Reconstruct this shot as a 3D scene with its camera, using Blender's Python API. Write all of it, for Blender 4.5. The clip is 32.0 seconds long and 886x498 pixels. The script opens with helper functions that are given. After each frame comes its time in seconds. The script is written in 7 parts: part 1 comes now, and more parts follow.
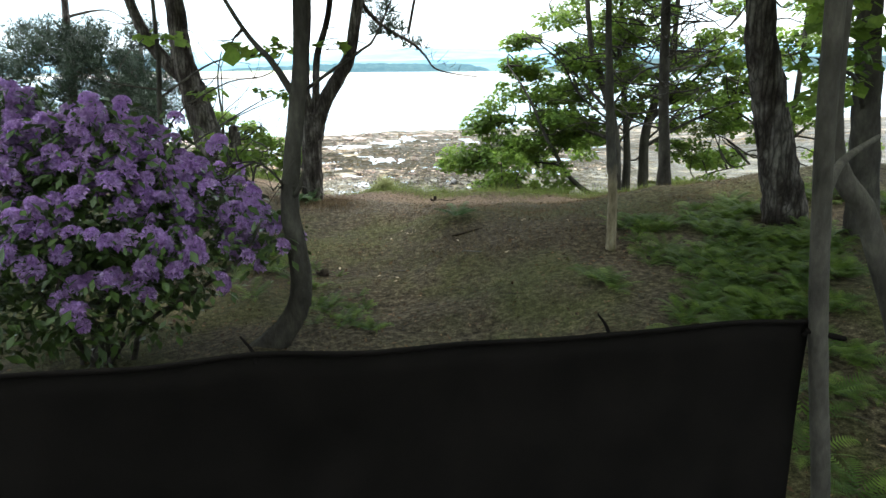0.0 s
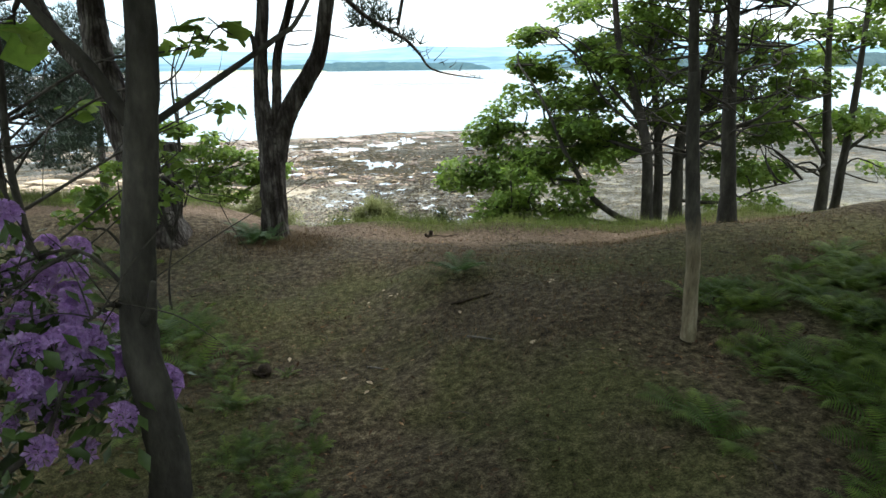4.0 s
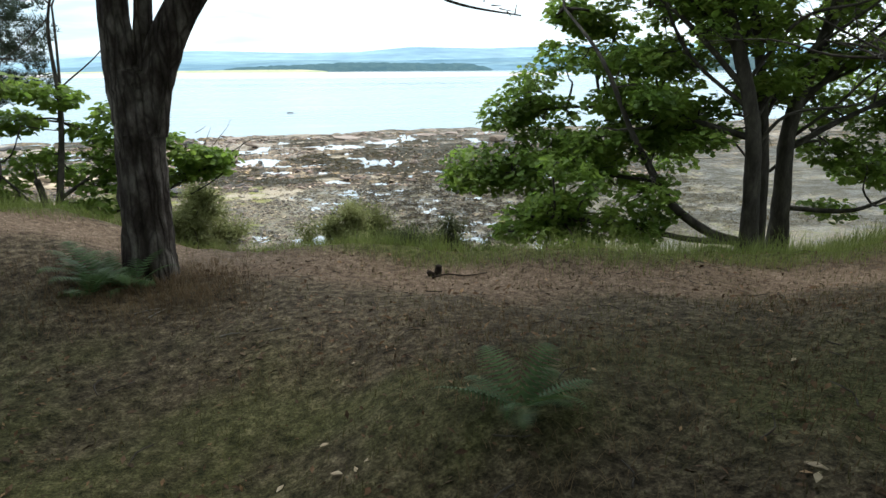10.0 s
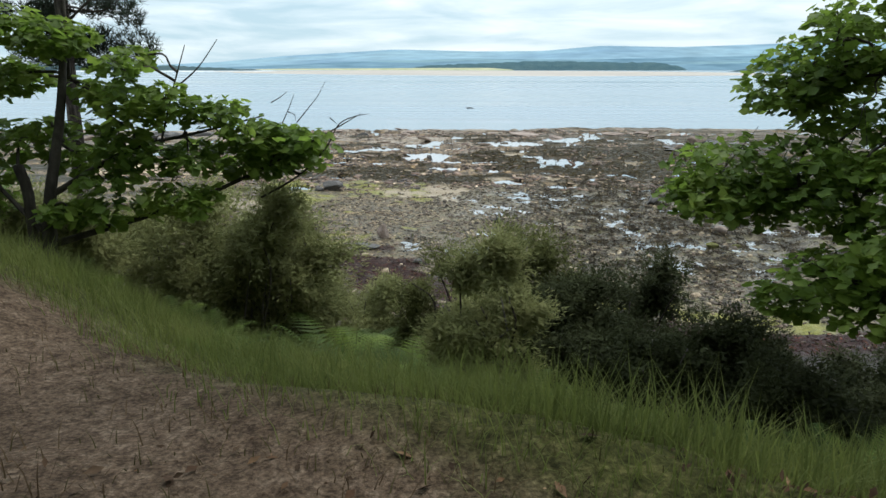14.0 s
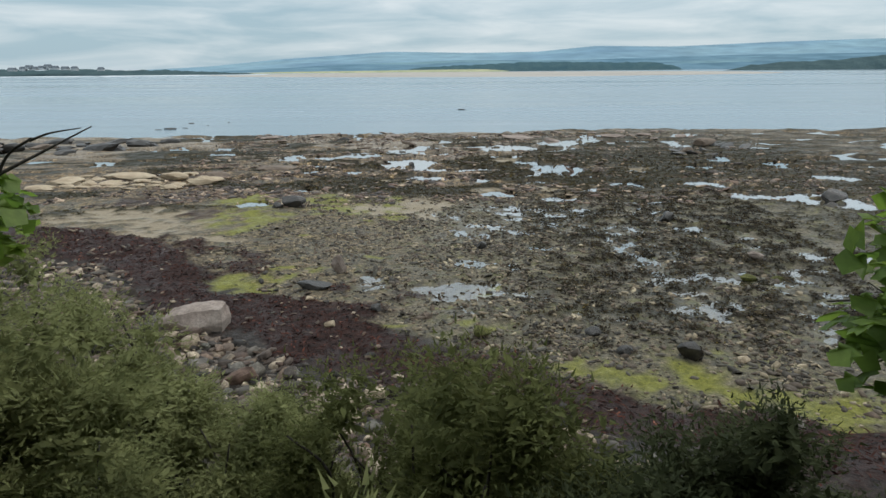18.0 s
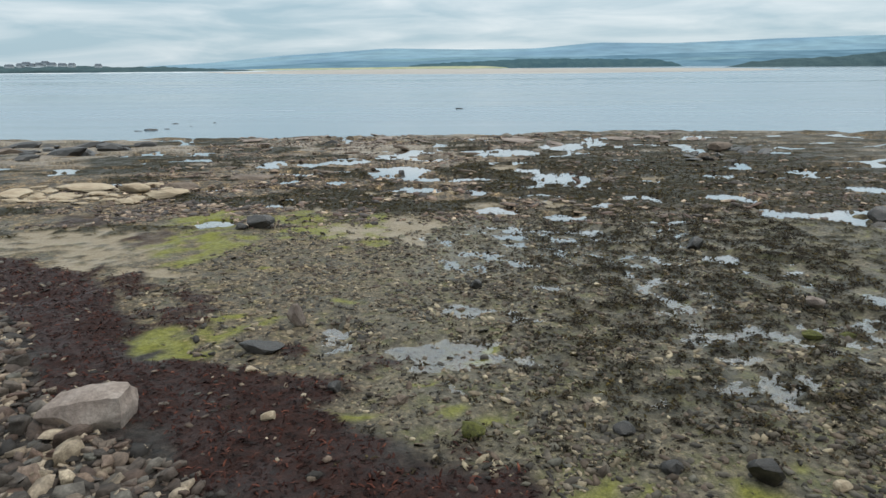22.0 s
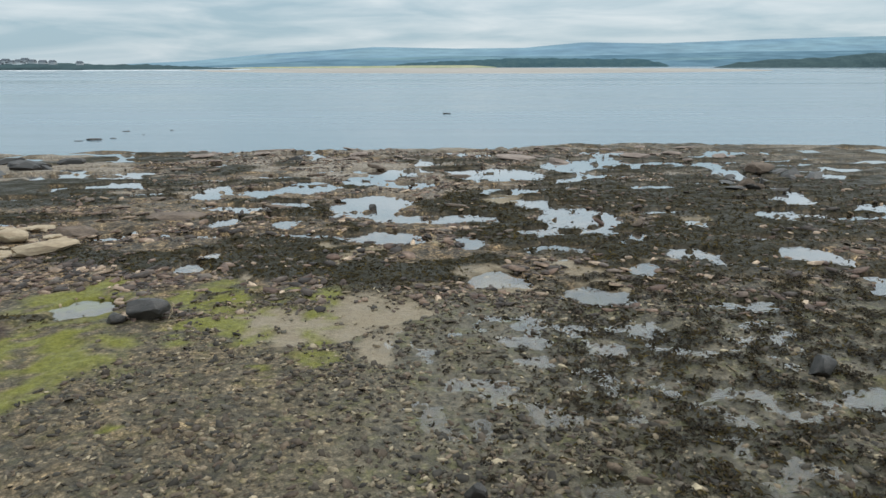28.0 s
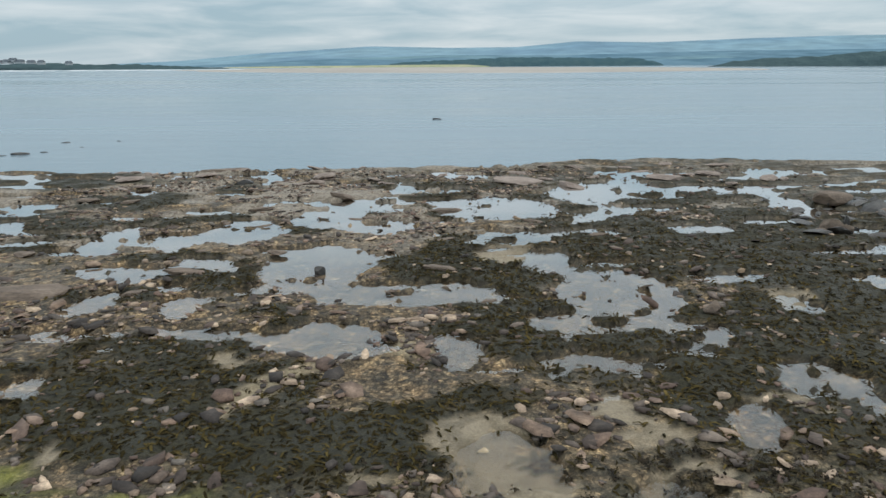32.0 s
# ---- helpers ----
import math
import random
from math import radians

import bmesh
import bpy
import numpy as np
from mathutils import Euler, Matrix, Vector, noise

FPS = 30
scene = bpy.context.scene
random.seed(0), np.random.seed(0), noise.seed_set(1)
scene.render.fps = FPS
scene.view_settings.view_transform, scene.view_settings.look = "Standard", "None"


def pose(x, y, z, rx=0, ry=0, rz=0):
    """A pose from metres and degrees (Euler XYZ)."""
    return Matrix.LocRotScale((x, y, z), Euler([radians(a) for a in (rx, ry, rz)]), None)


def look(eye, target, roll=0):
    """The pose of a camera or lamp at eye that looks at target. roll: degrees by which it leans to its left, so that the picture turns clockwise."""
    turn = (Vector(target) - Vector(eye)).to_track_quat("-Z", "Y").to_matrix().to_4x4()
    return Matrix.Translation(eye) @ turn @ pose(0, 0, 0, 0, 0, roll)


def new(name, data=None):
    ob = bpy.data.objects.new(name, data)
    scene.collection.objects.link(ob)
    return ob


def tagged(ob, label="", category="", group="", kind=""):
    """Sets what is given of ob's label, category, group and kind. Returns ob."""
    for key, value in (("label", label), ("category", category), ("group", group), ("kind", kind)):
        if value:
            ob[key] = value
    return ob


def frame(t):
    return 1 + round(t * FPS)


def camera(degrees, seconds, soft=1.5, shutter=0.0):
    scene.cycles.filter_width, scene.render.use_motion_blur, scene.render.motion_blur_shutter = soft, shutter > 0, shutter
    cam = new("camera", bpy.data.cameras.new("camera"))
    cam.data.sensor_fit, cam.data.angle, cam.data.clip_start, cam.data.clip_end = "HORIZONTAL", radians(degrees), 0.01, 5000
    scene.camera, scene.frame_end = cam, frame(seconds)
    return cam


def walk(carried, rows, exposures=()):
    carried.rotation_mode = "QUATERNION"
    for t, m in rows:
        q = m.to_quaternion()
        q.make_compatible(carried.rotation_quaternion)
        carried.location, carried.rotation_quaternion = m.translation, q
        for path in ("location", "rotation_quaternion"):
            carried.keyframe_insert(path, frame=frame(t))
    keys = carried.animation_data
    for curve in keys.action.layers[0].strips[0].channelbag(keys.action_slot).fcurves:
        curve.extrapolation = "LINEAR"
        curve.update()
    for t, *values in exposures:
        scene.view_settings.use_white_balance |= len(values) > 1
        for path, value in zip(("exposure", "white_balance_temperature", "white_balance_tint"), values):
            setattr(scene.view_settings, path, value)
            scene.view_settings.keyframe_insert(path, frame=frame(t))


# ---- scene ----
cam = camera(67.0, 32.0)
PATH = [
    (0, (-2.755, -16.996, 2.532), (-2.261, -15.129, 2.01), -0.4),
    (0.5, (-2.665, -16.682, 2.538), (-2.173, -14.816, 2.015), -0.3),
    (1, (-2.576, -16.358, 2.543), (-2.084, -14.491, 2.019), -0.3),
    (1.5, (-2.486, -16.021, 2.545), (-1.994, -14.155, 2.02), -0.4),
    (2, (-2.391, -15.675, 2.546), (-1.897, -13.809, 2.021), -0.4),
    (2.5, (-2.285, -15.324, 2.55), (-1.792, -13.459, 2.024), -0.5),
    (3, (-2.175, -14.974, 2.554), (-1.684, -13.108, 2.028), -0.5),
    (3.5, (-2.065, -14.619, 2.557), (-1.576, -12.753, 2.032), -0.6),
    (4.5, (-1.869, -13.862, 2.559), (-1.379, -11.996, 2.033), -0.6),
    (5.5, (-1.671, -13.109, 2.564), (-1.18, -11.243, 2.038), -0.7),
    (6, (-1.559, -12.759, 2.561), (-1.07, -10.893, 2.033), -0.7),
    (6.5, (-1.453, -12.423, 2.551), (-0.965, -10.556, 2.026), -0.6),
    (7, (-1.349, -12.086, 2.537), (-0.863, -10.218, 2.013), -0.4),
    (7.5, (-1.256, -11.743, 2.539), (-0.771, -9.875, 2.017), -0.3),
    (8, (-1.191, -11.378, 2.522), (-0.705, -9.509, 2.0), -0.2),
    (8.5, (-1.134, -11.002, 2.322), (-0.648, -9.133, 1.801), -0.2),
    (9, (-1.076, -10.614, 2.102), (-0.589, -8.746, 1.58), -0.3),
    (9.5, (-1.004, -10.184, 1.836), (-0.519, -8.315, 1.314), -0.3),
    (10, (-0.93, -9.751, 1.729), (-0.442, -7.884, 1.207), -0.3),
    (10.5, (-0.827, -9.201, 1.627), (-0.341, -7.332, 1.105), -0.1),
    (11, (-0.725, -8.65, 1.455), (-0.286, -6.769, 0.934), 0.1),
    (11.5, (-0.618, -8.037, 1.451), (-0.345, -6.126, 0.928), 0.1),
    (12, (-0.477, -7.47, 1.378), (-0.41, -5.54, 0.855), -0.2),
    (12.5, (-0.393, -6.925, 1.231), (-0.362, -4.996, 0.706), 0.0),
    (13, (-0.309, -6.381, 1.124), (-0.323, -4.452, 0.597), 0.2),
    (13.5, (-0.251, -5.866, 1.119), (-0.266, -3.937, 0.593), 0.2),
    (14, (-0.191, -5.347, 1.109), (-0.207, -3.417, 0.585), 0.1),
    (14.5, (-0.105, -4.773, 1.083), (-0.118, -2.843, 0.559), 0.0),
    (15.5, (0.081, -3.619, 1.003), (0.076, -1.689, 0.478), -0.1),
    (16.5, (0.27, -2.375, 0.927), (0.266, -0.445, 0.401), -0.1),
    (17, (0.319, -1.98, 0.903), (0.316, -0.05, 0.379), -0.3),
    (17.5, (0.395, -1.571, 0.881), (0.389, 0.36, 0.36), -0.4),
    (18, (0.475, -1.148, 0.868), (0.467, 0.783, 0.349), -0.5),
    (18.5, (0.549, -0.72, 0.868), (0.538, 1.212, 0.349), -0.5),
    (19, (0.611, -0.292, 0.879), (0.599, 1.639, 0.358), -0.6),
    (19.5, (0.654, 0.134, 0.893), (0.642, 2.065, 0.371), -0.6),
    (20, (0.686, 0.567, 0.909), (0.674, 2.497, 0.386), -0.6),
    (20.5, (0.714, 1.007, 0.929), (0.703, 2.937, 0.405), -0.6),
    (21, (0.737, 1.457, 0.949), (0.727, 3.386, 0.422), -0.5),
    (21.5, (0.759, 1.928, 0.957), (0.75, 3.857, 0.429), -0.5),
    (22, (0.785, 2.432, 0.955), (0.779, 4.361, 0.427), -0.5),
    (22.5, (0.818, 2.972, 0.949), (0.814, 4.902, 0.421), -0.5),
    (23, (0.855, 3.55, 0.945), (0.854, 5.479, 0.418), -0.5),
    (23.5, (0.888, 4.163, 0.949), (0.889, 6.092, 0.423), -0.4),
    (24, (0.915, 4.795, 0.961), (0.919, 6.725, 0.435), -0.4),
    (24.5, (0.94, 5.436, 0.975), (0.946, 7.366, 0.45), -0.4),
    (25, (0.967, 6.082, 0.982), (0.976, 8.012, 0.458), -0.4),
    (25.5, (0.99, 6.735, 0.979), (1.003, 8.665, 0.456), -0.3),
    (26.5, (0.97, 8.104, 1.096), (0.99, 10.033, 0.569), -0.3),
    (27.5, (0.935, 9.348, 1.209), (0.964, 11.275, 0.677), -0.2),
    (28, (0.979, 10.132, 1.206), (1.01, 12.06, 0.675), -0.2),
    (28.5, (1.031, 10.963, 1.208), (1.065, 12.891, 0.677), -0.1),
    (29, (1.09, 11.842, 1.21), (1.126, 13.77, 0.68), -0.1),
    (29.5, (1.157, 12.78, 1.21), (1.194, 14.708, 0.68), -0.1),
    (30, (1.23, 13.793, 1.212), (1.269, 15.721, 0.682), -0.2),
    (30.5, (1.307, 14.884, 1.222), (1.348, 16.812, 0.691), -0.2),
    (31, (1.394, 16.031, 1.239), (1.438, 17.958, 0.708), -0.2),
    (31.5, (1.496, 17.216, 1.261), (1.542, 19.143, 0.729), -0.2),
    (32, (1.61, 18.43, 1.287), (1.657, 20.357, 0.754), -0.3),
]
EXPOSURES = [(0.0, 2.02), (3.0, 1.66), (6.0, 1.36), (10.0, 1.1), (12.0, 0.78), (14.0, 0.54), (17.0, 0.36), (18.0, 0.0), (18.5, -0.13), (19.5, -0.13), (21.0, 0.1), (23.0, 0.1), (28.0, 0.0), (32.0, -0.08)]
walk(cam, [(t, look(eye, target, roll)) for t, eye, target, roll in PATH], EXPOSURES)

# ---- light ----
world = bpy.data.worlds.new("overcast_sky")
scene.world = world
world.use_nodes = True
wt = world.node_tree
wt.nodes.clear()


def wnode(kind, **values):
    n = wt.nodes.new(kind)
    for key, value in values.items():
        n.inputs[key].default_value = value
    return n


sky = wt.nodes.new("ShaderNodeTexSky")
sky.sky_type = "NISHITA"
sky.sun_disc = False
sky.sun_elevation, sky.sun_rotation = radians(60), radians(55)
sky_low = wnode("ShaderNodeVectorMath")
sky_low.operation = "SCALE"
sky_low.inputs["Scale"].default_value = 0.09
coord = wt.nodes.new("ShaderNodeTexCoord")
stretch = wnode("ShaderNodeMapping", Scale=(3.0, 3.0, 22.0))
clouds = wnode("ShaderNodeTexNoise", Scale=1.6, Detail=7.0, Roughness=0.55, Distortion=0.4)
cloud_ramp = wt.nodes.new("ShaderNodeValToRGB")
cloud_ramp.color_ramp.elements[0].position, cloud_ramp.color_ramp.elements[0].color = 0.36, (0.375, 0.52, 0.605, 1)
cloud_ramp.color_ramp.elements[1].position, cloud_ramp.color_ramp.elements[1].color = 0.68, (0.685, 0.765, 0.81, 1)
veil = wt.nodes.new("ShaderNodeMix")
veil.data_type = "RGBA"
veil.inputs["Factor"].default_value = 0.88
back = wnode("ShaderNodeBackground", Strength=1.05)
out = wt.nodes.new("ShaderNodeOutputWorld")
wt.links.new(sky.outputs["Color"], sky_low.inputs[0])
wt.links.new(coord.outputs["Generated"], stretch.inputs["Vector"])
wt.links.new(stretch.outputs["Vector"], clouds.inputs["Vector"])
wt.links.new(clouds.outputs["Fac"], cloud_ramp.inputs["Fac"])
wt.links.new(sky_low.outputs["Vector"], veil.inputs["A"])
wt.links.new(cloud_ramp.outputs["Color"], veil.inputs["B"])
axes = wt.nodes.new("ShaderNodeSeparateXYZ")
rise = wt.nodes.new("ShaderNodeMapRange")
rise.interpolation_type = "SMOOTHSTEP"
rise.inputs["From Min"].default_value, rise.inputs["From Max"].default_value = 0.10, 0.62
rise.inputs["To Max"].default_value = 0.8
overhead = wt.nodes.new("ShaderNodeMix")
overhead.data_type = "RGBA"
overhead.inputs["B"].default_value = (1.16, 1.30, 1.40, 1)
wt.links.new(coord.outputs["Generated"], axes.inputs[0])
wt.links.new(axes.outputs["Z"], rise.inputs["Value"])
wt.links.new(rise.outputs["Result"], overhead.inputs["Factor"])
wt.links.new(veil.outputs["Result"], overhead.inputs["A"])
wt.links.new(overhead.outputs["Result"], back.inputs["Color"])
wt.links.new(back.outputs["Background"], out.inputs["Surface"])

sun_data = bpy.data.lights.new("sun", "SUN")
sun_data.energy, sun_data.angle, sun_data.color = 1.1, radians(16), (1.0, 0.96, 0.9)
sun = new("sun", sun_data)
sun.matrix_world = look((0, 0, 30), (-13, -9, 0))

# ---- materials ----


def ramp(nt, source, stops):
    r = nt.nodes.new("ShaderNodeValToRGB")
    while len(r.color_ramp.elements) < len(stops):
        r.color_ramp.elements.new(0.5)
    for e, (p, c) in zip(r.color_ramp.elements, stops):
        e.position, e.color = p, (*c, 1)
    nt.links.new(source, r.inputs["Fac"])
    return r.outputs["Color"]


def mixed(nt, fac, a, b, blend="MIX"):
    m = nt.nodes.new("ShaderNodeMix")
    m.data_type, m.blend_type = "RGBA", blend
    for socket, value in ((m.inputs["Factor"], fac), (m.inputs["A"], a), (m.inputs["B"], b)):
        if isinstance(value, bpy.types.NodeSocket):
            nt.links.new(value, socket)
        else:
            socket.default_value = (*value, 1) if isinstance(value, tuple) else value
    return m.outputs["Result"]


def noise_tex(nt, scale, detail=4.0, rough=0.55, stretch=(1, 1, 1), kind="ShaderNodeTexNoise"):
    c = nt.nodes.new("ShaderNodeTexCoord")
    m = nt.nodes.new("ShaderNodeMapping")
    m.inputs["Scale"].default_value = stretch
    t = nt.nodes.new(kind)
    t.inputs["Scale"].default_value = scale
    if kind == "ShaderNodeTexNoise":
        t.inputs["Detail"].default_value, t.inputs["Roughness"].default_value = detail, rough
    nt.links.new(c.outputs["Object"], m.inputs["Vector"])
    nt.links.new(m.outputs["Vector"], t.inputs["Vector"])
    return t.outputs["Fac"] if kind == "ShaderNodeTexNoise" else t.outputs["Distance"]


def bump(nt, bsdf, height, strength, distance):
    b = nt.nodes.new("ShaderNodeBump")
    b.inputs["Strength"].default_value, b.inputs["Distance"].default_value = strength, distance
    nt.links.new(height, b.inputs["Height"])
    nt.links.new(b.outputs["Normal"], bsdf.inputs["Normal"])


def start(name, rough=0.8, specular=0.3):
    m = bpy.data.materials.new(name)
    m.use_nodes = True
    b = m.node_tree.nodes["Principled BSDF"]
    b.inputs["Roughness"].default_value, b.inputs["Specular IOR Level"].default_value = rough, specular
    return m, m.node_tree, b


def plain(name, stops, scale=6.0, rough=0.8, specular=0.3, relief=0.5, depth=0.01, stretch=(1, 1, 1), fine=8.0, vary=0.0, island=0.0, thin=0.0):
    """Two scales of noise: a colour ramp on the coarse one, a light-dark grain and the relief from the fine one."""
    m, nt, b = start(name, rough, specular)
    coarse = noise_tex(nt, scale, 5, 0.6, stretch)
    grain = noise_tex(nt, scale * fine, 4, 0.6, stretch)
    c = ramp(nt, coarse, stops)
    c = mixed(nt, 0.55, c, ramp(nt, grain, [(0.3, (0.45, 0.45, 0.45)), (0.7, (1.0, 1.0, 1.0))]), "MULTIPLY")
    if vary:
        info = nt.nodes.new("ShaderNodeObjectInfo")
        c = mixed(nt, vary, c, ramp(nt, info.outputs["Random"], [(0.0, (0.16, 0.15, 0.14)), (0.2, (0.36, 0.34, 0.33)), (0.42, (0.60, 0.40, 0.33)), (0.56, (0.56, 0.63, 0.60)), (0.68, (0.90, 0.60, 0.48)), (0.8, (1.0, 0.95, 0.85)), (0.9, (1.6, 1.45, 1.15)), (1.0, (2.5, 2.35, 1.95))]), "MULTIPLY")
    if island:
        geo = nt.nodes.new("ShaderNodeNewGeometry")
        c = mixed(nt, island, c, ramp(nt, geo.outputs["Random Per Island"], [(0.0, (0.08, 0.075, 0.07)), (0.25, (0.24, 0.22, 0.20)), (0.45, (0.55, 0.40, 0.33)), (0.6, (0.58, 0.62, 0.60)), (0.75, (0.95, 0.74, 0.60)), (0.88, (1.4, 1.25, 1.0)), (1.0, (2.6, 2.4, 2.0))]), "MULTIPLY")
    nt.links.new(c, b.inputs["Base Color"])
    if relief:
        bump(nt, b, grain, relief, depth)
    if thin:
        t = nt.nodes.new("ShaderNodeBsdfTranslucent")
        nt.links.new(c, t.inputs["Color"])
        s = nt.nodes.new("ShaderNodeMixShader")
        s.inputs["Fac"].default_value = thin
        nt.links.new(b.outputs["BSDF"], s.inputs[1])
        nt.links.new(t.outputs["BSDF"], s.inputs[2])
        nt.links.new(s.outputs["Shader"], nt.nodes["Material Output"].inputs["Surface"])
    return m


def mask_of(nt, name):
    a = nt.nodes.new("ShaderNodeAttribute")
    a.attribute_name = name
    return a.outputs["Fac"]


def cells_noise(nt, scale):
    c = nt.nodes.new("ShaderNodeTexCoord")
    t = nt.nodes.new("ShaderNodeTexNoise")
    t.inputs["Scale"].default_value, t.inputs["Detail"].default_value = scale, 3.0
    nt.links.new(c.outputs["Object"], t.inputs["Vector"])
    return t.outputs["Color"]


def shore_material():
    """Tidal flat: rubble and mud, with sand, green algae, bladder wrack, cast weed and ochre silt where they lie."""
    m, nt, b = start("tidal_flat", 0.7, 0.22)
    coarse, grain, grit = noise_tex(nt, 1.1, 6, 0.7), noise_tex(nt, 8.0, 6, 0.72), noise_tex(nt, 45.0, 3, 0.6)
    c = ramp(nt, grain, [(0.34, (0.045, 0.036, 0.027)), (0.46, (0.195, 0.158, 0.112)), (0.58, (0.34, 0.28, 0.20)), (0.72, (0.54, 0.46, 0.34))])
    c = mixed(nt, 0.7, c, ramp(nt, coarse, [(0.36, (0.40, 0.42, 0.40)), (0.5, (0.85, 0.84, 0.80)), (0.64, (1.2, 1.12, 1.0))]), "MULTIPLY")
    cells = nt.nodes.new("ShaderNodeTexVoronoi")
    cells.inputs["Scale"].default_value = 4.5
    where = nt.nodes.new("ShaderNodeTexCoord")
    warped = mixed(nt, 0.06, where.outputs["Object"], cells_noise(nt, 6.0))
    nt.links.new(warped, cells.inputs["Vector"])
    tone = nt.nodes.new("ShaderNodeSeparateColor")
    nt.links.new(cells.outputs["Color"], tone.inputs["Color"])
    c = mixed(nt, 0.8, c, ramp(nt, tone.outputs["Red"], [(0.0, (0.28, 0.29, 0.30)), (0.45, (0.75, 0.71, 0.66)), (0.75, (1.1, 0.98, 0.86)), (1.0, (1.9, 1.75, 1.5))]), "MULTIPLY")
    chips = nt.nodes.new("ShaderNodeTexVoronoi")
    chips.inputs["Scale"].default_value = 13.0
    nt.links.new(mixed(nt, 0.05, where.outputs["Object"], cells_noise(nt, 15.0)), chips.inputs["Vector"])
    chip_tone = nt.nodes.new("ShaderNodeSeparateColor")
    nt.links.new(chips.outputs["Color"], chip_tone.inputs["Color"])
    gaps = nt.nodes.new("ShaderNodeTexVoronoi")
    gaps.feature = "DISTANCE_TO_EDGE"
    gaps.inputs["Scale"].default_value = 13.0
    nt.links.new(chips.inputs["Vector"].links[0].from_socket, gaps.inputs["Vector"])
    joint = ramp(nt, gaps.outputs["Distance"], [(0.0, (0.18, 0.17, 0.16)), (0.10, (0.55, 0.54, 0.52)), (0.2, (1.15, 1.15, 1.15))])
    chip = ramp(nt, chip_tone.outputs["Red"], [(0.0, (0.30, 0.29, 0.29)), (0.35, (0.62, 0.58, 0.54)), (0.6, (0.95, 0.90, 0.84)), (0.85, (1.25, 1.12, 1.0)), (1.0, (2.0, 1.85, 1.6))])
    chip = mixed(nt, 0.8, chip, joint, "MULTIPLY")
    c = mixed(nt, 0.75, c, chip, "MULTIPLY")
    nt.links.new(mixed(nt, mask_of(nt, "wet"), ramp(nt, coarse, [(0.4, (0.5, 0.5, 0.5)), (0.6, (0.9, 0.9, 0.9))]), (0.24, 0.24, 0.24)), b.inputs["Roughness"])
    mud = ramp(nt, grain, [(0.34, (0.061, 0.053, 0.037)), (0.45, (0.137, 0.119, 0.085)), (0.56, (0.203, 0.178, 0.130)), (0.68, (0.32, 0.278, 0.208))])
    mud = mixed(nt, 0.75, mud, ramp(nt, coarse, [(0.38, (0.55, 0.56, 0.52)), (0.6, (1.12, 1.1, 1.05))]), "MULTIPLY")
    bloom = ramp(nt, noise_tex(nt, 1.9, 6, 0.7), [(0.5, (0.0, 0.0, 0.0)), (0.66, (0.55, 0.55, 0.55))])
    mud = mixed(nt, bloom, mud, (0.175, 0.178, 0.055))
    mud = mixed(nt, 0.4, mud, chip, "MULTIPLY")
    c = mixed(nt, mask_of(nt, "mud"), c, mud)
    # Near-black ground beneath loose stones: the shade in their gaps, put into the colour.
    c = mixed(nt, mask_of(nt, "stone_gap_shade"), c, ramp(nt, grain, [(0.35, (0.012, 0.010, 0.008)), (0.55, (0.040, 0.032, 0.026)), (0.75, (0.12, 0.095, 0.075))]))
    bare = ramp(nt, grain, [(0.36, (0.10, 0.083, 0.064)), (0.48, (0.27, 0.225, 0.175)), (0.6, (0.40, 0.345, 0.275)), (0.74, (0.54, 0.48, 0.39))])
    c = mixed(nt, mask_of(nt, "bare"), c, bare)
    sand = ramp(nt, grain, [(0.3, (0.25, 0.20, 0.135)), (0.7, (0.36, 0.295, 0.205))])
    c = mixed(nt, mask_of(nt, "sand"), c, sand)
    c = mixed(nt, mask_of(nt, "ochre"), c, ramp(nt, grain, [(0.3, (0.30, 0.235, 0.145)), (0.7, (0.48, 0.395, 0.26))]))
    c = mixed(nt, mask_of(nt, "algae"), c, ramp(nt, grain, [(0.32, (0.100, 0.096, 0.024)), (0.45, (0.165, 0.162, 0.032)), (0.58, (0.232, 0.224, 0.046)), (0.72, (0.31, 0.285, 0.125))]))
    c = mixed(nt, mask_of(nt, "weed"), c, ramp(nt, grain, [(0.3, (0.014, 0.013, 0.008)), (0.55, (0.038, 0.034, 0.019)), (0.8, (0.085, 0.073, 0.036))]))
    c = mixed(nt, mask_of(nt, "wrack"), c, ramp(nt, grain, [(0.3, (0.008, 0.005, 0.004)), (0.6, (0.038, 0.014, 0.009)), (0.8, (0.085, 0.040, 0.028))]))
    c = mixed(nt, 0.55, c, ramp(nt, grit, [(0.32, (0.3, 0.3, 0.3)), (0.68, (1.15, 1.15, 1.15))]), "MULTIPLY")
    nt.links.new(c, b.inputs["Base Color"])
    bump(nt, b, grain, 0.9, 0.05)
    return m


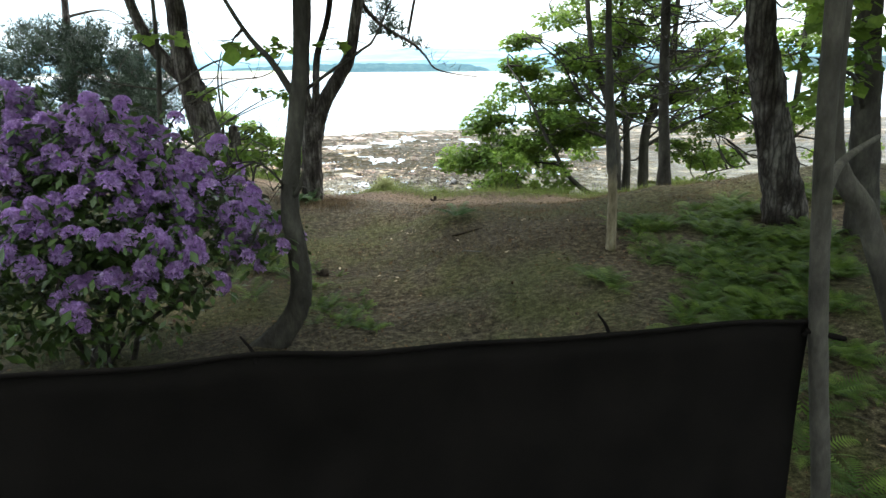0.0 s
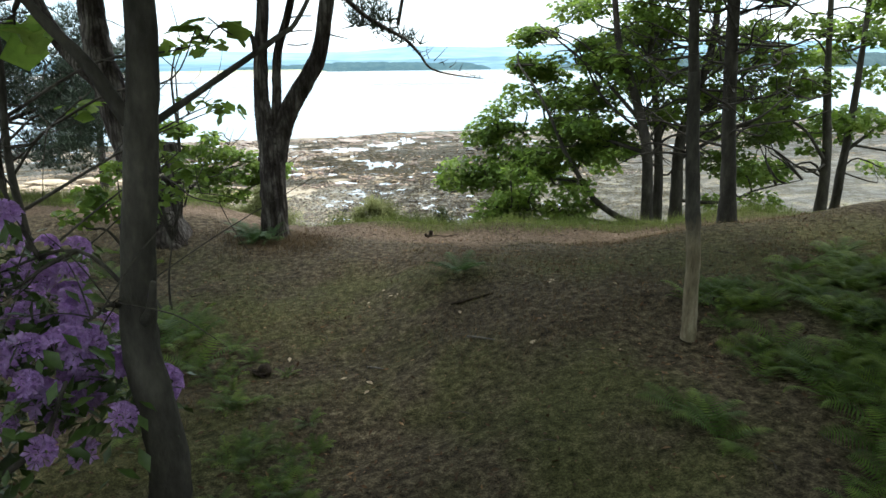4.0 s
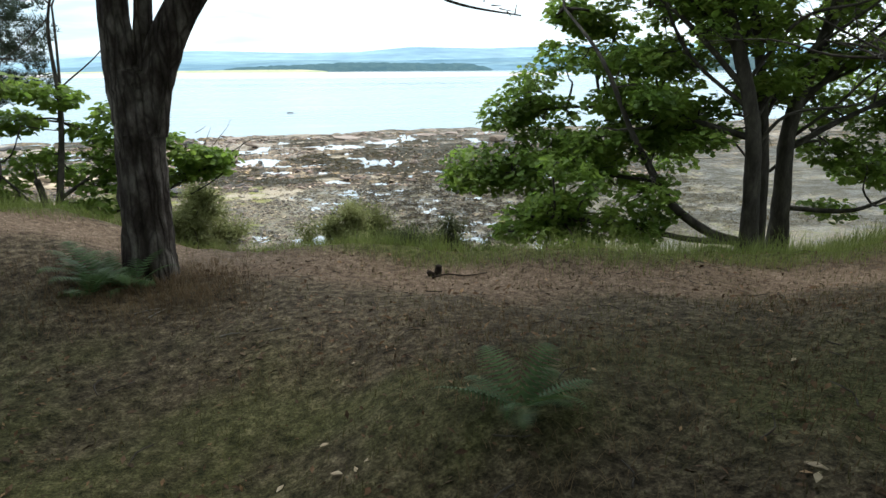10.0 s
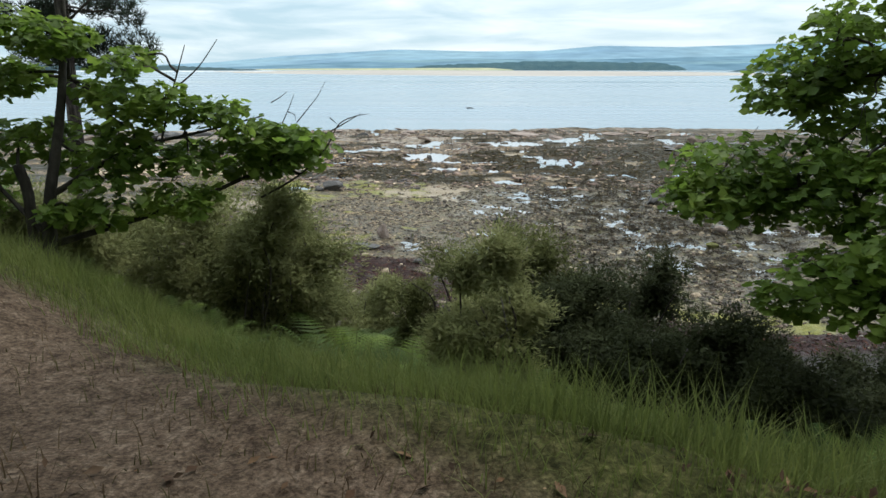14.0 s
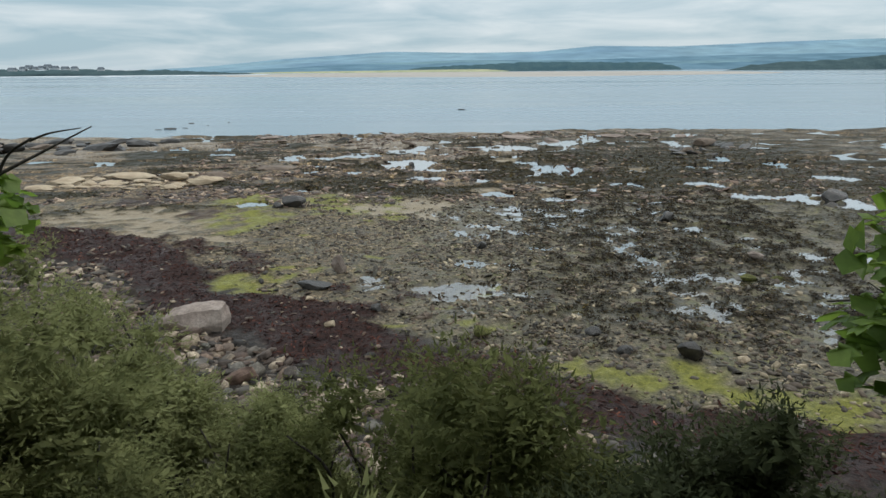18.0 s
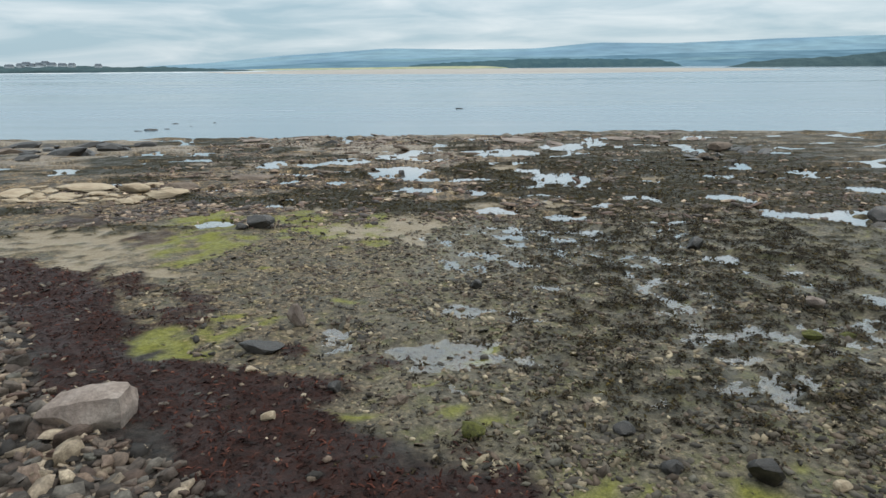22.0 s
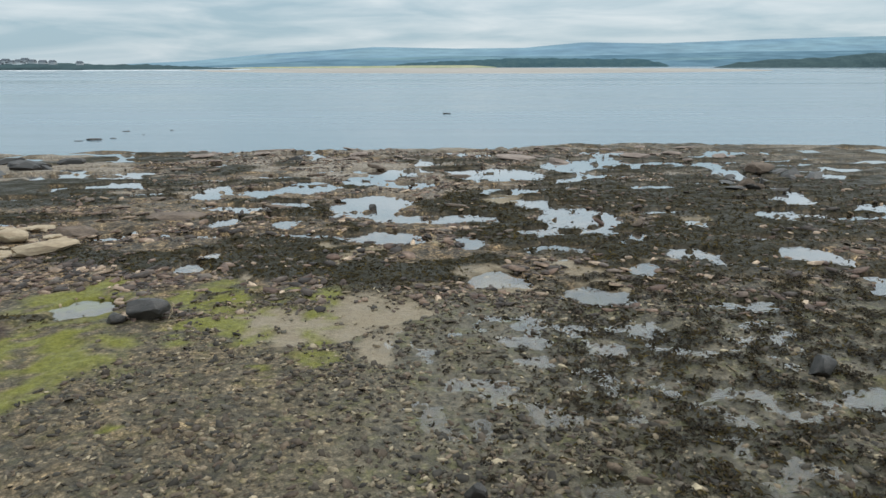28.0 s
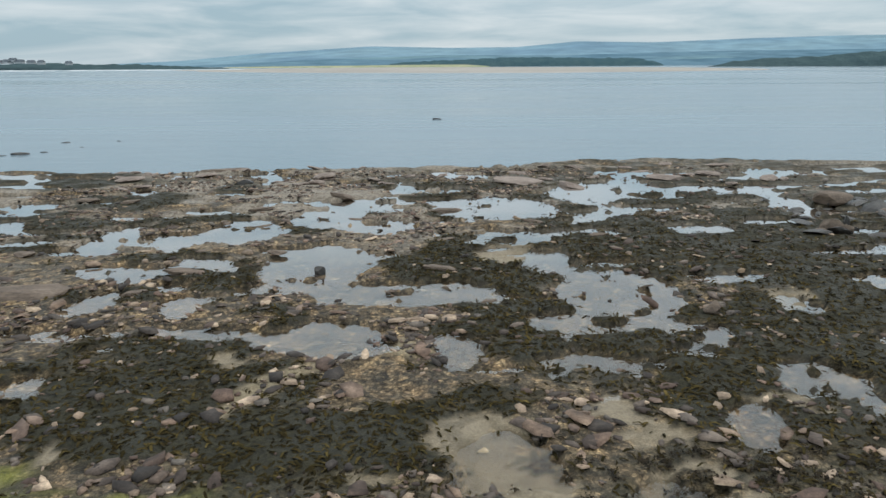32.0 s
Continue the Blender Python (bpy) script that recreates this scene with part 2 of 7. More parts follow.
def wood_floor_material():
    """Leaf litter and bare earth, thin grass and moss where it grows, the trodden path paler."""
    m, nt, b = start("woodland_floor", 0.95, 0.1)
    coarse, grain, grit = noise_tex(nt, 0.9, 5, 0.6), noise_tex(nt, 14.0, 6, 0.75), noise_tex(nt, 70.0, 3, 0.6)
    c = ramp(nt, grain, [(0.36, (0.019, 0.0135, 0.009)), (0.5, (0.084, 0.065, 0.041)), (0.62, (0.170, 0.136, 0.088)), (0.76, (0.34, 0.295, 0.205))])
    path = ramp(nt, grain, [(0.34, (0.080, 0.054, 0.036)), (0.5, (0.172, 0.121, 0.083)), (0.72, (0.31, 0.235, 0.172))])
    c = mixed(nt, mask_of(nt, "path"), c, path)
    turf = ramp(nt, grain, [(0.32, (0.026, 0.031, 0.009)), (0.52, (0.092, 0.098, 0.031)), (0.75, (0.20, 0.19, 0.075))])
    c = mixed(nt, mask_of(nt, "turf"), c, turf)
    c = mixed(nt, 0.6, c, ramp(nt, coarse, [(0.35, (0.55, 0.55, 0.52)), (0.65, (1.0, 1.0, 1.0))]), "MULTIPLY")
    c = mixed(nt, 0.75, c, ramp(nt, grit, [(0.36, (0.3, 0.3, 0.3)), (0.64, (1.2, 1.2, 1.2))]), "MULTIPLY")
    nt.links.new(c, b.inputs["Base Color"])
    bump(nt, b, grain, 0.8, 0.03)
    return m


def sea_material():
    m, nt, b = start("sea_water", 0.12, 0.5)
    b.inputs["IOR"].default_value = 1.33
    long, short = noise_tex(nt, 0.55, 5, 0.6, (0.25, 1.0, 1)), noise_tex(nt, 0.02, 4, 0.6, (0.12, 1.0, 1))
    c = ramp(nt, short, [(0.35, (0.112, 0.163, 0.196)), (0.65, (0.21, 0.277, 0.318))])
    nt.links.new(c, b.inputs["Base Color"])
    nt.links.new(ramp(nt, short, [(0.4, (0.10, 0.10, 0.10)), (0.6, (0.28, 0.28, 0.28))]), b.inputs["Roughness"])
    bump(nt, b, long, 0.4, 0.10)
    return m


def pool_material():
    m, nt, b = start("pool_water", 0.03, 0.5)
    b.inputs["IOR"].default_value, b.inputs["Transmission Weight"].default_value = 1.33, 1.0
    b.inputs["Base Color"].default_value = (0.9, 0.9, 0.86, 1)
    bump(nt, b, noise_tex(nt, 2.5, 3, 0.5), 0.06, 0.02)
    gloss = nt.nodes.new("ShaderNodeBsdfGlossy")
    gloss.inputs["Roughness"].default_value = 0.05
    facing = nt.nodes.new("ShaderNodeLayerWeight")
    sheen = ramp(nt, facing.outputs["Facing"], [(0.45, (0.0, 0.0, 0.0)), (0.70, (0.26, 0.26, 0.26)), (0.85, (0.95, 0.95, 0.95))])
    s = nt.nodes.new("ShaderNodeMixShader")
    nt.links.new(sheen, s.inputs["Fac"])
    nt.links.new(b.outputs["BSDF"], s.inputs[1])
    nt.links.new(gloss.outputs["BSDF"], s.inputs[2])
    nt.links.new(s.outputs["Shader"], nt.nodes["Material Output"].inputs["Surface"])
    return m


def pine_bark_material():
    """Grey plates, long and uneven, between deep dark cracks."""
    m, nt, b = start("pine_bark", 0.95, 0.1)
    where = nt.nodes.new("ShaderNodeTexCoord")
    warped = mixed(nt, 0.05, where.outputs["Object"], cells_noise(nt, 4.0))
    scale = nt.nodes.new("ShaderNodeMapping")
    scale.inputs["Scale"].default_value = (1, 1, 0.08)
    nt.links.new(warped, scale.inputs["Vector"])
    plates = nt.nodes.new("ShaderNodeTexVoronoi")
    plates.feature = "DISTANCE_TO_EDGE"
    plates.inputs["Scale"].default_value = 17.0
    nt.links.new(scale.outputs["Vector"], plates.inputs["Vector"])
    crack = ramp(nt, plates.outputs["Distance"], [(0.0, (0.25, 0.25, 0.25)), (0.12, (0.6, 0.6, 0.6)), (0.4, (1.0, 1.0, 1.0))])
    coarse, grain = noise_tex(nt, 5, 5, 0.6, (1, 1, 0.5)), noise_tex(nt, 45, 5, 0.7, (1, 1, 0.4))
    c = ramp(nt, coarse, [(0.36, (0.030, 0.023, 0.020)), (0.48, (0.10, 0.082, 0.072)), (0.62, (0.26, 0.23, 0.205))])
    c = mixed(nt, 0.7, c, ramp(nt, grain, [(0.3, (0.35, 0.35, 0.35)), (0.7, (1.15, 1.15, 1.15))]), "MULTIPLY")
    c = mixed(nt, crack, (0.016, 0.012, 0.010), c)
    nt.links.new(c, b.inputs["Base Color"])
    high = nt.nodes.new("ShaderNodeMath")
    high.operation = "MULTIPLY_ADD"
    nt.links.new(grain, high.inputs[0])
    high.inputs[1].default_value = 0.35
    nt.links.new(crack, high.inputs[2])
    bump(nt, b, high.outputs[0], 1.0, 0.035)
    return m


def pole_bark_material():
    """Pale peeled wood at the foot that gives way raggedly to dark bark higher up."""
    m, nt, b = start("peeling_bark", 0.85, 0.2)
    streak, fine = noise_tex(nt, 7.0, 4, 0.7, (1, 1, 0.3)), noise_tex(nt, 40.0, 4, 0.7, (1, 1, 0.3))
    pale = ramp(nt, streak, [(0.3, (0.15, 0.115, 0.07)), (0.55, (0.30, 0.24, 0.16)), (0.8, (0.42, 0.36, 0.26))])
    dark = ramp(nt, streak, [(0.3, (0.03, 0.026, 0.022)), (0.6, (0.085, 0.075, 0.062)), (0.8, (0.15, 0.14, 0.11))])
    place = nt.nodes.new("ShaderNodeTexCoord")
    axes = nt.nodes.new("ShaderNodeSeparateXYZ")
    nt.links.new(place.outputs["Object"], axes.inputs[0])
    shift = nt.nodes.new("ShaderNodeMath")
    shift.operation = "MULTIPLY_ADD"
    nt.links.new(streak, shift.inputs[0])
    shift.inputs[1].default_value = 1.1
    nt.links.new(axes.outputs["Z"], shift.inputs[2])
    edge = nt.nodes.new("ShaderNodeMapRange")
    edge.inputs["From Min"].default_value, edge.inputs["From Max"].default_value = 1.28, 1.56
    nt.links.new(shift.outputs[0], edge.inputs["Value"])
    c = mixed(nt, edge.outputs["Result"], pale, dark)
    c = mixed(nt, 0.6, c, ramp(nt, fine, [(0.35, (0.4, 0.4, 0.4)), (0.65, (1.1, 1.1, 1.1))]), "MULTIPLY")
    nt.links.new(c, b.inputs["Base Color"])
    bump(nt, b, fine, 0.6, 0.01)
    return m


SHORE, FLOOR, SEA, POOL = shore_material(), wood_floor_material(), sea_material(), pool_material()
PINE_BARK = pine_bark_material()
DARK_BARK = plain("dark_bark", [(0.3, (0.03, 0.026, 0.022)), (0.6, (0.085, 0.075, 0.062)), (0.8, (0.15, 0.14, 0.11))], 7, 0.9, 0.15, 0.7, 0.02, (1, 1, 0.4), 5)
POLE_BARK = pole_bark_material()
TWIG = plain("twig_bark", [(0.3, (0.035, 0.03, 0.026)), (0.7, (0.11, 0.095, 0.08))], 12, 0.9, 0.1, 0)
GREY_TWIG = plain("dead_twig_bark", [(0.3, (0.12, 0.11, 0.10)), (0.7, (0.28, 0.26, 0.24))], 12, 0.9, 0.1, 0)
LEAF = plain("sycamore_leaf", [(0.3, (0.098, 0.178, 0.030)), (0.52, (0.205, 0.310, 0.050)), (0.75, (0.37, 0.465, 0.095))], 2.2, 0.5, 0.35, 0, fine=9, thin=0.6)
SHRUB_LEAF = plain("shrub_leaf", [(0.3, (0.152, 0.166, 0.068)), (0.55, (0.278, 0.290, 0.122)), (0.8, (0.47, 0.475, 0.23))], 2.0, 0.8, 0.1, 0, fine=5, thin=0.4)
OLIVE_SHRUB_LEAF = plain("olive_shrub_leaf", [(0.3, (0.074, 0.085, 0.030)), (0.55, (0.145, 0.156, 0.055)), (0.8, (0.27, 0.275, 0.11))], 2.0, 0.8, 0.1, 0, fine=5, thin=0.4)
DARK_SHRUB_LEAF = plain("dark_shrub_leaf", [(0.3, (0.034, 0.042, 0.019)), (0.6, (0.064, 0.075, 0.032)), (0.8, (0.125, 0.138, 0.062))], 2.5, 0.8, 0.1, 0, thin=0.3)
NEEDLE = plain("pine_needle", [(0.3, (0.018, 0.03, 0.018)), (0.6, (0.04, 0.062, 0.035)), (0.8, (0.07, 0.095, 0.05))], 2, 0.6, 0.3, 0, thin=0.15)
FERN = plain("fern_frond", [(0.3, (0.028, 0.058, 0.009)), (0.52, (0.085, 0.142, 0.021)), (0.75, (0.22, 0.30, 0.048))], 3, 0.6, 0.25, 0, thin=0.4)
BLUE_FERN = plain("young_fern_frond", [(0.3, (0.034, 0.072, 0.020)), (0.7, (0.085, 0.150, 0.042))], 3, 0.6, 0.25, 0, thin=0.3)
GRASS = plain("edge_grass", [(0.3, (0.105, 0.140, 0.034)), (0.6, (0.20, 0.235, 0.066)), (0.8, (0.35, 0.345, 0.14))], 1.5, 0.7, 0.2, 0, thin=0.4)
WOOD_GRASS = plain("woodland_grass", [(0.3, (0.052, 0.050, 0.019)), (0.6, (0.118, 0.106, 0.044)), (0.8, (0.22, 0.185, 0.088))], 1.5, 0.8, 0.1, 0, thin=0.3)
DRY_GRASS = plain("dry_grass", [(0.3, (0.075, 0.050, 0.028)), (0.6, (0.165, 0.116, 0.065)), (0.8, (0.30, 0.225, 0.14))], 2, 0.8, 0.1, 0, thin=0.35)
LITTER = plain("leaf_litter", [(0.3, (0.05, 0.032, 0.02)), (0.55, (0.14, 0.09, 0.055)), (0.8, (0.32, 0.24, 0.17))], 5, 0.9, 0.15, 0, island=0.6)
RHODO_LEAF = plain("rhododendron_leaf", [(0.3, (0.028, 0.048, 0.010)), (0.6, (0.065, 0.11, 0.022)), (0.8, (0.14, 0.19, 0.045))], 3, 0.4, 0.4, 0, thin=0.15)
PETAL = plain("purple_petal", [(0.3, (0.46, 0.225, 0.60)), (0.55, (0.66, 0.41, 0.79)), (0.8, (0.86, 0.68, 0.92))], 9, 0.6, 0.2, 0, thin=0.5)
STONE = plain("shore_stone", [(0.3, (0.125, 0.104, 0.086)), (0.5, (0.235, 0.198, 0.165)), (0.7, (0.38, 0.33, 0.28))], 3, 0.75, 0.3, 0.6, 0.015, vary=0.9)
MUD_FLAKES = plain("dark_flaky_stone", [(0.3, (0.088, 0.076, 0.058)), (0.5, (0.165, 0.143, 0.110)), (0.7, (0.29, 0.255, 0.20))], 4, 0.7, 0.3, 0, island=0.85)
GRAVEL = plain("shore_gravel", [(0.3, (0.15, 0.122, 0.092)), (0.5, (0.256, 0.21, 0.157)), (0.7, (0.395, 0.33, 0.248))], 4, 0.8, 0.2, 0, island=0.8)
PALE_ROCK = plain("pale_sandstone", [(0.3, (0.20, 0.150, 0.122)), (0.5, (0.315, 0.250, 0.208)), (0.75, (0.44, 0.37, 0.315))], 1.6, 0.8, 0.3, 0.7, 0.03)
CREAM_ROCK = plain("cream_sandstone", [(0.3, (0.34, 0.25, 0.16)), (0.55, (0.50, 0.40, 0.28)), (0.8, (0.62, 0.53, 0.40))], 1.2, 0.85, 0.2, 0.7, 0.03)
DARK_ROCK = plain("wet_dark_rock", [(0.3, (0.018, 0.016, 0.014)), (0.55, (0.05, 0.043, 0.036)), (0.8, (0.12, 0.10, 0.085))], 3, 0.45, 0.5, 0.8, 0.02)
BROWN_ROCK = plain("brown_rock", [(0.3, (0.085, 0.062, 0.046)), (0.55, (0.20, 0.148, 0.110)), (0.8, (0.35, 0.27, 0.205))], 3, 0.7, 0.3, 0.8, 0.02)
MOSSY_ROCK = plain("algae_covered_rock", [(0.35, (0.06, 0.06, 0.025)), (0.55, (0.15, 0.15, 0.04)), (0.8, (0.22, 0.20, 0.12))], 4, 0.8, 0.2, 0.9, 0.03)
WEED = plain("bladder_wrack", [(0.3, (0.020, 0.016, 0.007)), (0.55, (0.060, 0.047, 0.018)), (0.8, (0.145, 0.11, 0.042))], 3, 0.85, 0.05, 0, island=0.5)
DARK_WEED = plain("wet_dark_weed", [(0.3, (0.015, 0.012, 0.008)), (0.55, (0.042, 0.032, 0.018)), (0.8, (0.10, 0.078, 0.040))], 3, 0.7, 0.12, 0, island=0.5)
CAST_WEED = plain("cast_weed", [(0.3, (0.014, 0.0065, 0.0055)), (0.55, (0.062, 0.020, 0.0135)), (0.8, (0.21, 0.10, 0.078))], 4, 0.7, 0.12, 0, island=0.8)
FABRIC = plain("black_woven_screen", [(0.3, (0.0052, 0.0042, 0.0037)), (0.7, (0.0108, 0.0086, 0.0076))], 2.5, 0.95, 0.05, 0.3, 0.002, fine=90)
PALE_WOOD = plain("torn_wood", [(0.3, (0.30, 0.24, 0.17)), (0.7, (0.55, 0.47, 0.36))], 20, 0.9, 0.1, 0.5, 0.01, (1, 1, 0.3))
STEM = plain("rough_stump", [(0.3, (0.02, 0.015, 0.012)), (0.7, (0.07, 0.052, 0.04))], 14, 0.95, 0.1, 0.8, 0.01)
# Far hills: the blue of aerial haze is put into these base colours.
HAZED_HILL = plain("haze_tinted_moor", [(0.35, (0.19, 0.295, 0.375)), (0.5, (0.225, 0.34, 0.41)), (0.65, (0.265, 0.385, 0.44))], 0.004, 1.0, 0, 0, stretch=(0.4, 1, 1), fine=5)
HAZED_NEAR_HILL = plain("haze_tinted_farmland", [(0.35, (0.12, 0.21, 0.27)), (0.5, (0.15, 0.245, 0.305)), (0.65, (0.19, 0.295, 0.33))], 0.006, 1.0, 0, 0, stretch=(0.4, 1, 1), fine=4)
# Woods across the water: their green is shifted to blue-grey in place of haze.
HAZED_FAR_WOOD = plain("haze_tinted_wood", [(0.3, (0.055, 0.105, 0.125)), (0.7, (0.085, 0.14, 0.15))], 0.05, 1.0, 0, 0)
HAZED_MID_WOOD = plain("haze_tinted_headland", [(0.3, (0.055, 0.088, 0.098)), (0.7, (0.09, 0.132, 0.135))], 0.05, 1.0, 0, 0)
BAR_SAND = plain("sandbank", [(0.35, (0.37, 0.33, 0.29)), (0.65, (0.50, 0.455, 0.40))], 0.03, 0.9, 0.2, 0, stretch=(0.3, 1, 1))
DUNE = plain("dune_grass", [(0.35, (0.33, 0.36, 0.22)), (0.65, (0.48, 0.46, 0.30))], 0.02, 1.0, 0, 0)
WALL_WHITE = plain("pale_render", [(0.3, (0.45, 0.47, 0.48)), (0.7, (0.6, 0.6, 0.6))], 0.2, 0.9, 0.1, 0)
SLATE = plain("slate_roof", [(0.3, (0.10, 0.12, 0.14)), (0.7, (0.16, 0.18, 0.2))], 0.2, 0.9, 0.1, 0)
BUOY = plain("weathered_buoy", [(0.3, (0.03, 0.03, 0.03)), (0.7, (0.07, 0.06, 0.05))], 2, 0.6, 0.3, 0)
FOAM = plain("surf_foam", [(0.4, (0.5, 0.55, 0.57)), (0.6, (0.8, 0.82, 0.83))], 0.05, 0.9, 0.1, 0)

# ---- mesh helpers ----
rng = np.random.default_rng(7)


def mesh(name, verts, faces, material, smooth=False):
    """A mesh from arrays; all faces have as many corners as faces has columns."""
    verts, faces = np.asarray(verts, float), np.asarray(faces, int)
    me = bpy.data.meshes.new(name)
    n, k = faces.shape
    me.vertices.add(len(verts))
    me.vertices.foreach_set("co", verts.ravel())
    me.loops.add(n * k)
    me.loops.foreach_set("vertex_index", faces.ravel())
    me.polygons.add(n)
    me.polygons.foreach_set("loop_start", np.arange(n) * k)
    if smooth:
        me.polygons.foreach_set("use_smooth", np.ones(n, bool))
    for one in material if isinstance(material, (list, tuple)) else [material]:
        me.materials.append(one)
    me.update(calc_edges=True)
    return me


def part(name, me, parent, label="", kind=""):
    ob = new(name, me)
    ob.parent = parent
    return tagged(ob, label=label, kind=kind)


def joined(pieces):
    """Arrays of several (verts, faces) as one."""
    verts, faces, at = [], [], 0
    for v, f in pieces:
        verts.append(v)
        faces.append(np.asarray(f) + at)
        at += len(v)
    return np.concatenate(verts), np.concatenate(faces)


def scattered(shape, places, turns, sizes):
    """One shape at many places: turns (n, 3, 3), sizes (n,) or (n, 3)."""
    v, f = np.asarray(shape[0], float), np.asarray(shape[1], int)
    sizes = np.asarray(sizes, float)
    sizes = sizes[:, None] * np.ones(3) if sizes.ndim == 1 else sizes
    local = v[None] * sizes[:, None, :]
    verts = np.einsum("nij,nvj->nvi", turns, local) + np.asarray(places)[:, None, :]
    faces = f[None] + (np.arange(len(places)) * len(v))[:, None, None]
    return verts.reshape(-1, 3), faces.reshape(-1, f.shape[1])


def turned(heading, tilt=0.0, roll=0.0):
    """Rotation matrices (n, 3, 3): roll about x, then tilt about y, then heading about z; radians."""
    a, b, c = np.broadcast_arrays(np.asarray(heading, float), np.asarray(tilt, float), np.asarray(roll, float))
    ca, sa, cb, sb, cc, sc = np.cos(a), np.sin(a), np.cos(b), np.sin(b), np.cos(c), np.sin(c)
    one, nil = np.ones_like(ca), np.zeros_like(ca)
    mat = lambda rows: np.moveaxis(np.array(rows), (0, 1), (-2, -1))  # noqa: E731
    rz = mat([[ca, -sa, nil], [sa, ca, nil], [nil, nil, one]])
    ry = mat([[cb, nil, sb], [nil, one, nil], [-sb, nil, cb]])
    rx = mat([[one, nil, nil], [nil, cc, -sc], [nil, sc, cc]])
    return rz @ ry @ rx


def smooth_line(points, steps):
    """Catmull-Rom through the points."""
    p = np.asarray(points, float)
    p = np.vstack([2 * p[0] - p[1], p, 2 * p[-1] - p[-2]])
    rows = []
    for i in range(1, len(p) - 2):
        for t in np.arange(steps) / steps:
            a, b, c, d = p[i - 1 : i + 3]
            rows.append(0.5 * (2 * b + (c - a) * t + (2 * a - 5 * b + 4 * c - d) * t**2 + (3 * b - a - 3 * c + d) * t**3))
    rows.append(p[-2])
    return np.array(rows)


def tube(points, r0, r1, sides=8, steps=5, rough=0.0, flare=0.0):
    """A tapered, slightly uneven limb along the points."""
    line = smooth_line(points, steps)
    n = len(line)
    along = np.linspace(0, 1, n)
    radius = r0 + (r1 - r0) * along + flare * r0 * np.exp(-along * 14)
    tangent = np.gradient(line, axis=0)
    tangent /= np.linalg.norm(tangent, axis=1)[:, None] + 1e-9
    side = np.cross(tangent, (0.31, 0.9, 0.12))
    side /= np.linalg.norm(side, axis=1)[:, None] + 1e-9
    up = np.cross(tangent, side)
    ang = np.arange(sides) * 2 * np.pi / sides
    wob = 1 + rough * rng.normal(size=(n, sides))
    if flare:
        wob += (flare * 0.5 * np.exp(-along * 10))[:, None] * np.sin(ang * 3 + 1)[None]
    ring = (np.cos(ang)[None, :, None] * side[:, None] + np.sin(ang)[None, :, None] * up[:, None]) * (radius[:, None] * wob)[:, :, None]
    verts = (line[:, None] + ring).reshape(-1, 3)
    i, j = np.meshgrid(np.arange(n - 1), np.arange(sides), indexing="ij")
    k = (j + 1) % sides
    quads = np.stack([i * sides + j, i * sides + k, (i + 1) * sides + k, (i + 1) * sides + j], -1).reshape(-1, 4)
    cap = len(verts)
    verts = np.vstack([verts, line[-1] + tangent[-1] * radius[-1] * 0.5])
    top = np.stack([(n - 1) * sides + np.arange(sides), (n - 1) * sides + (np.arange(sides) + 1) % sides, np.full(sides, cap), np.full(sides, cap)], -1)
    tris = np.vstack([quads[:, [0, 1, 2]], quads[:, [0, 2, 3]], top[:, :3]])
    return verts, tris


def hashed(ix, iy, seed):
    h = (ix.astype(np.int64) * 374761393 + iy.astype(np.int64) * 668265263 + seed * 974711) & 0xFFFFFFFF
    h = ((h ^ (h >> 13)) * 1274126177) & 0xFFFFFFFF
    return ((h ^ (h >> 16)) & 0xFFFF) / 65535.0


def vnoise(x, y, seed=0):
    ix, iy = np.floor(x), np.floor(y)
    fx, fy = x - ix, y - iy
    fx, fy = fx * fx * (3 - 2 * fx), fy * fy * (3 - 2 * fy)
    a, b = hashed(ix, iy, seed), hashed(ix + 1, iy, seed)
    c, d = hashed(ix, iy + 1, seed), hashed(ix + 1, iy + 1, seed)
    return (a * (1 - fx) + b * fx) * (1 - fy) + (c * (1 - fx) + d * fx) * fy - 0.5


def fbm(x, y, octaves=4, seed=0):
    total, amp = 0.0, 1.0
    for o in range(octaves):
        total = total + amp * vnoise(x * 2**o + 17.3 * o, y * 2**o - 9.1 * o, seed + o)
        amp *= 0.5
    return total


def step(a, b, v):
    t = np.clip((v - a) / (b - a), 0, 1)
    return t * t * (3 - 2 * t)

# ---- the lie of the land ----
SEA_LEVEL = -4.65
# Hollows and patches of the tidal flat: centre x, y and half widths.
POOLS = [(-1.6, 37.1, 1.5, 1.9), (6.4, 34.6, 1.4, 1.8), (-0.8, 31.7, 1.3, 0.8), (-6.7, 34.1, 0.7, 0.9), (-4.3, 33.9, 0.6, 0.7), (-2.2, 43.7, 1.3, 1.7), (4.4, 45.4, 2.4, 2.2), (8.8, 48.3, 1.4, 2.2), (2.2, 31.0, 0.5, 0.8), (16.8, 46.1, 0.7, 1.7), (5.3, 37.5, 0.7, 1.1), (-5.7, 29.6, 0.4, 0.5), (-5.0, 41.4, 1.6, 1.5), (11.2, 41.1, 1.2, 0.9), (-1.3, 46.4, 0.8, 1.0), (0.5, 49.8, 0.7, 1.2), (11.8, 50.4, 0.7, 1.3), (9.0, 29.3, 0.9, 0.6), (6.8, 27.7, 0.4, 0.6), (2.7, 26.8, 0.7, 0.7), (5.0, 25.6, 0.9, 0.6), (12.3, 29.0, 0.9, 0.9), (13.5, 25.6, 1.7, 0.9), (8.3, 24.8, 0.6, 0.4)]
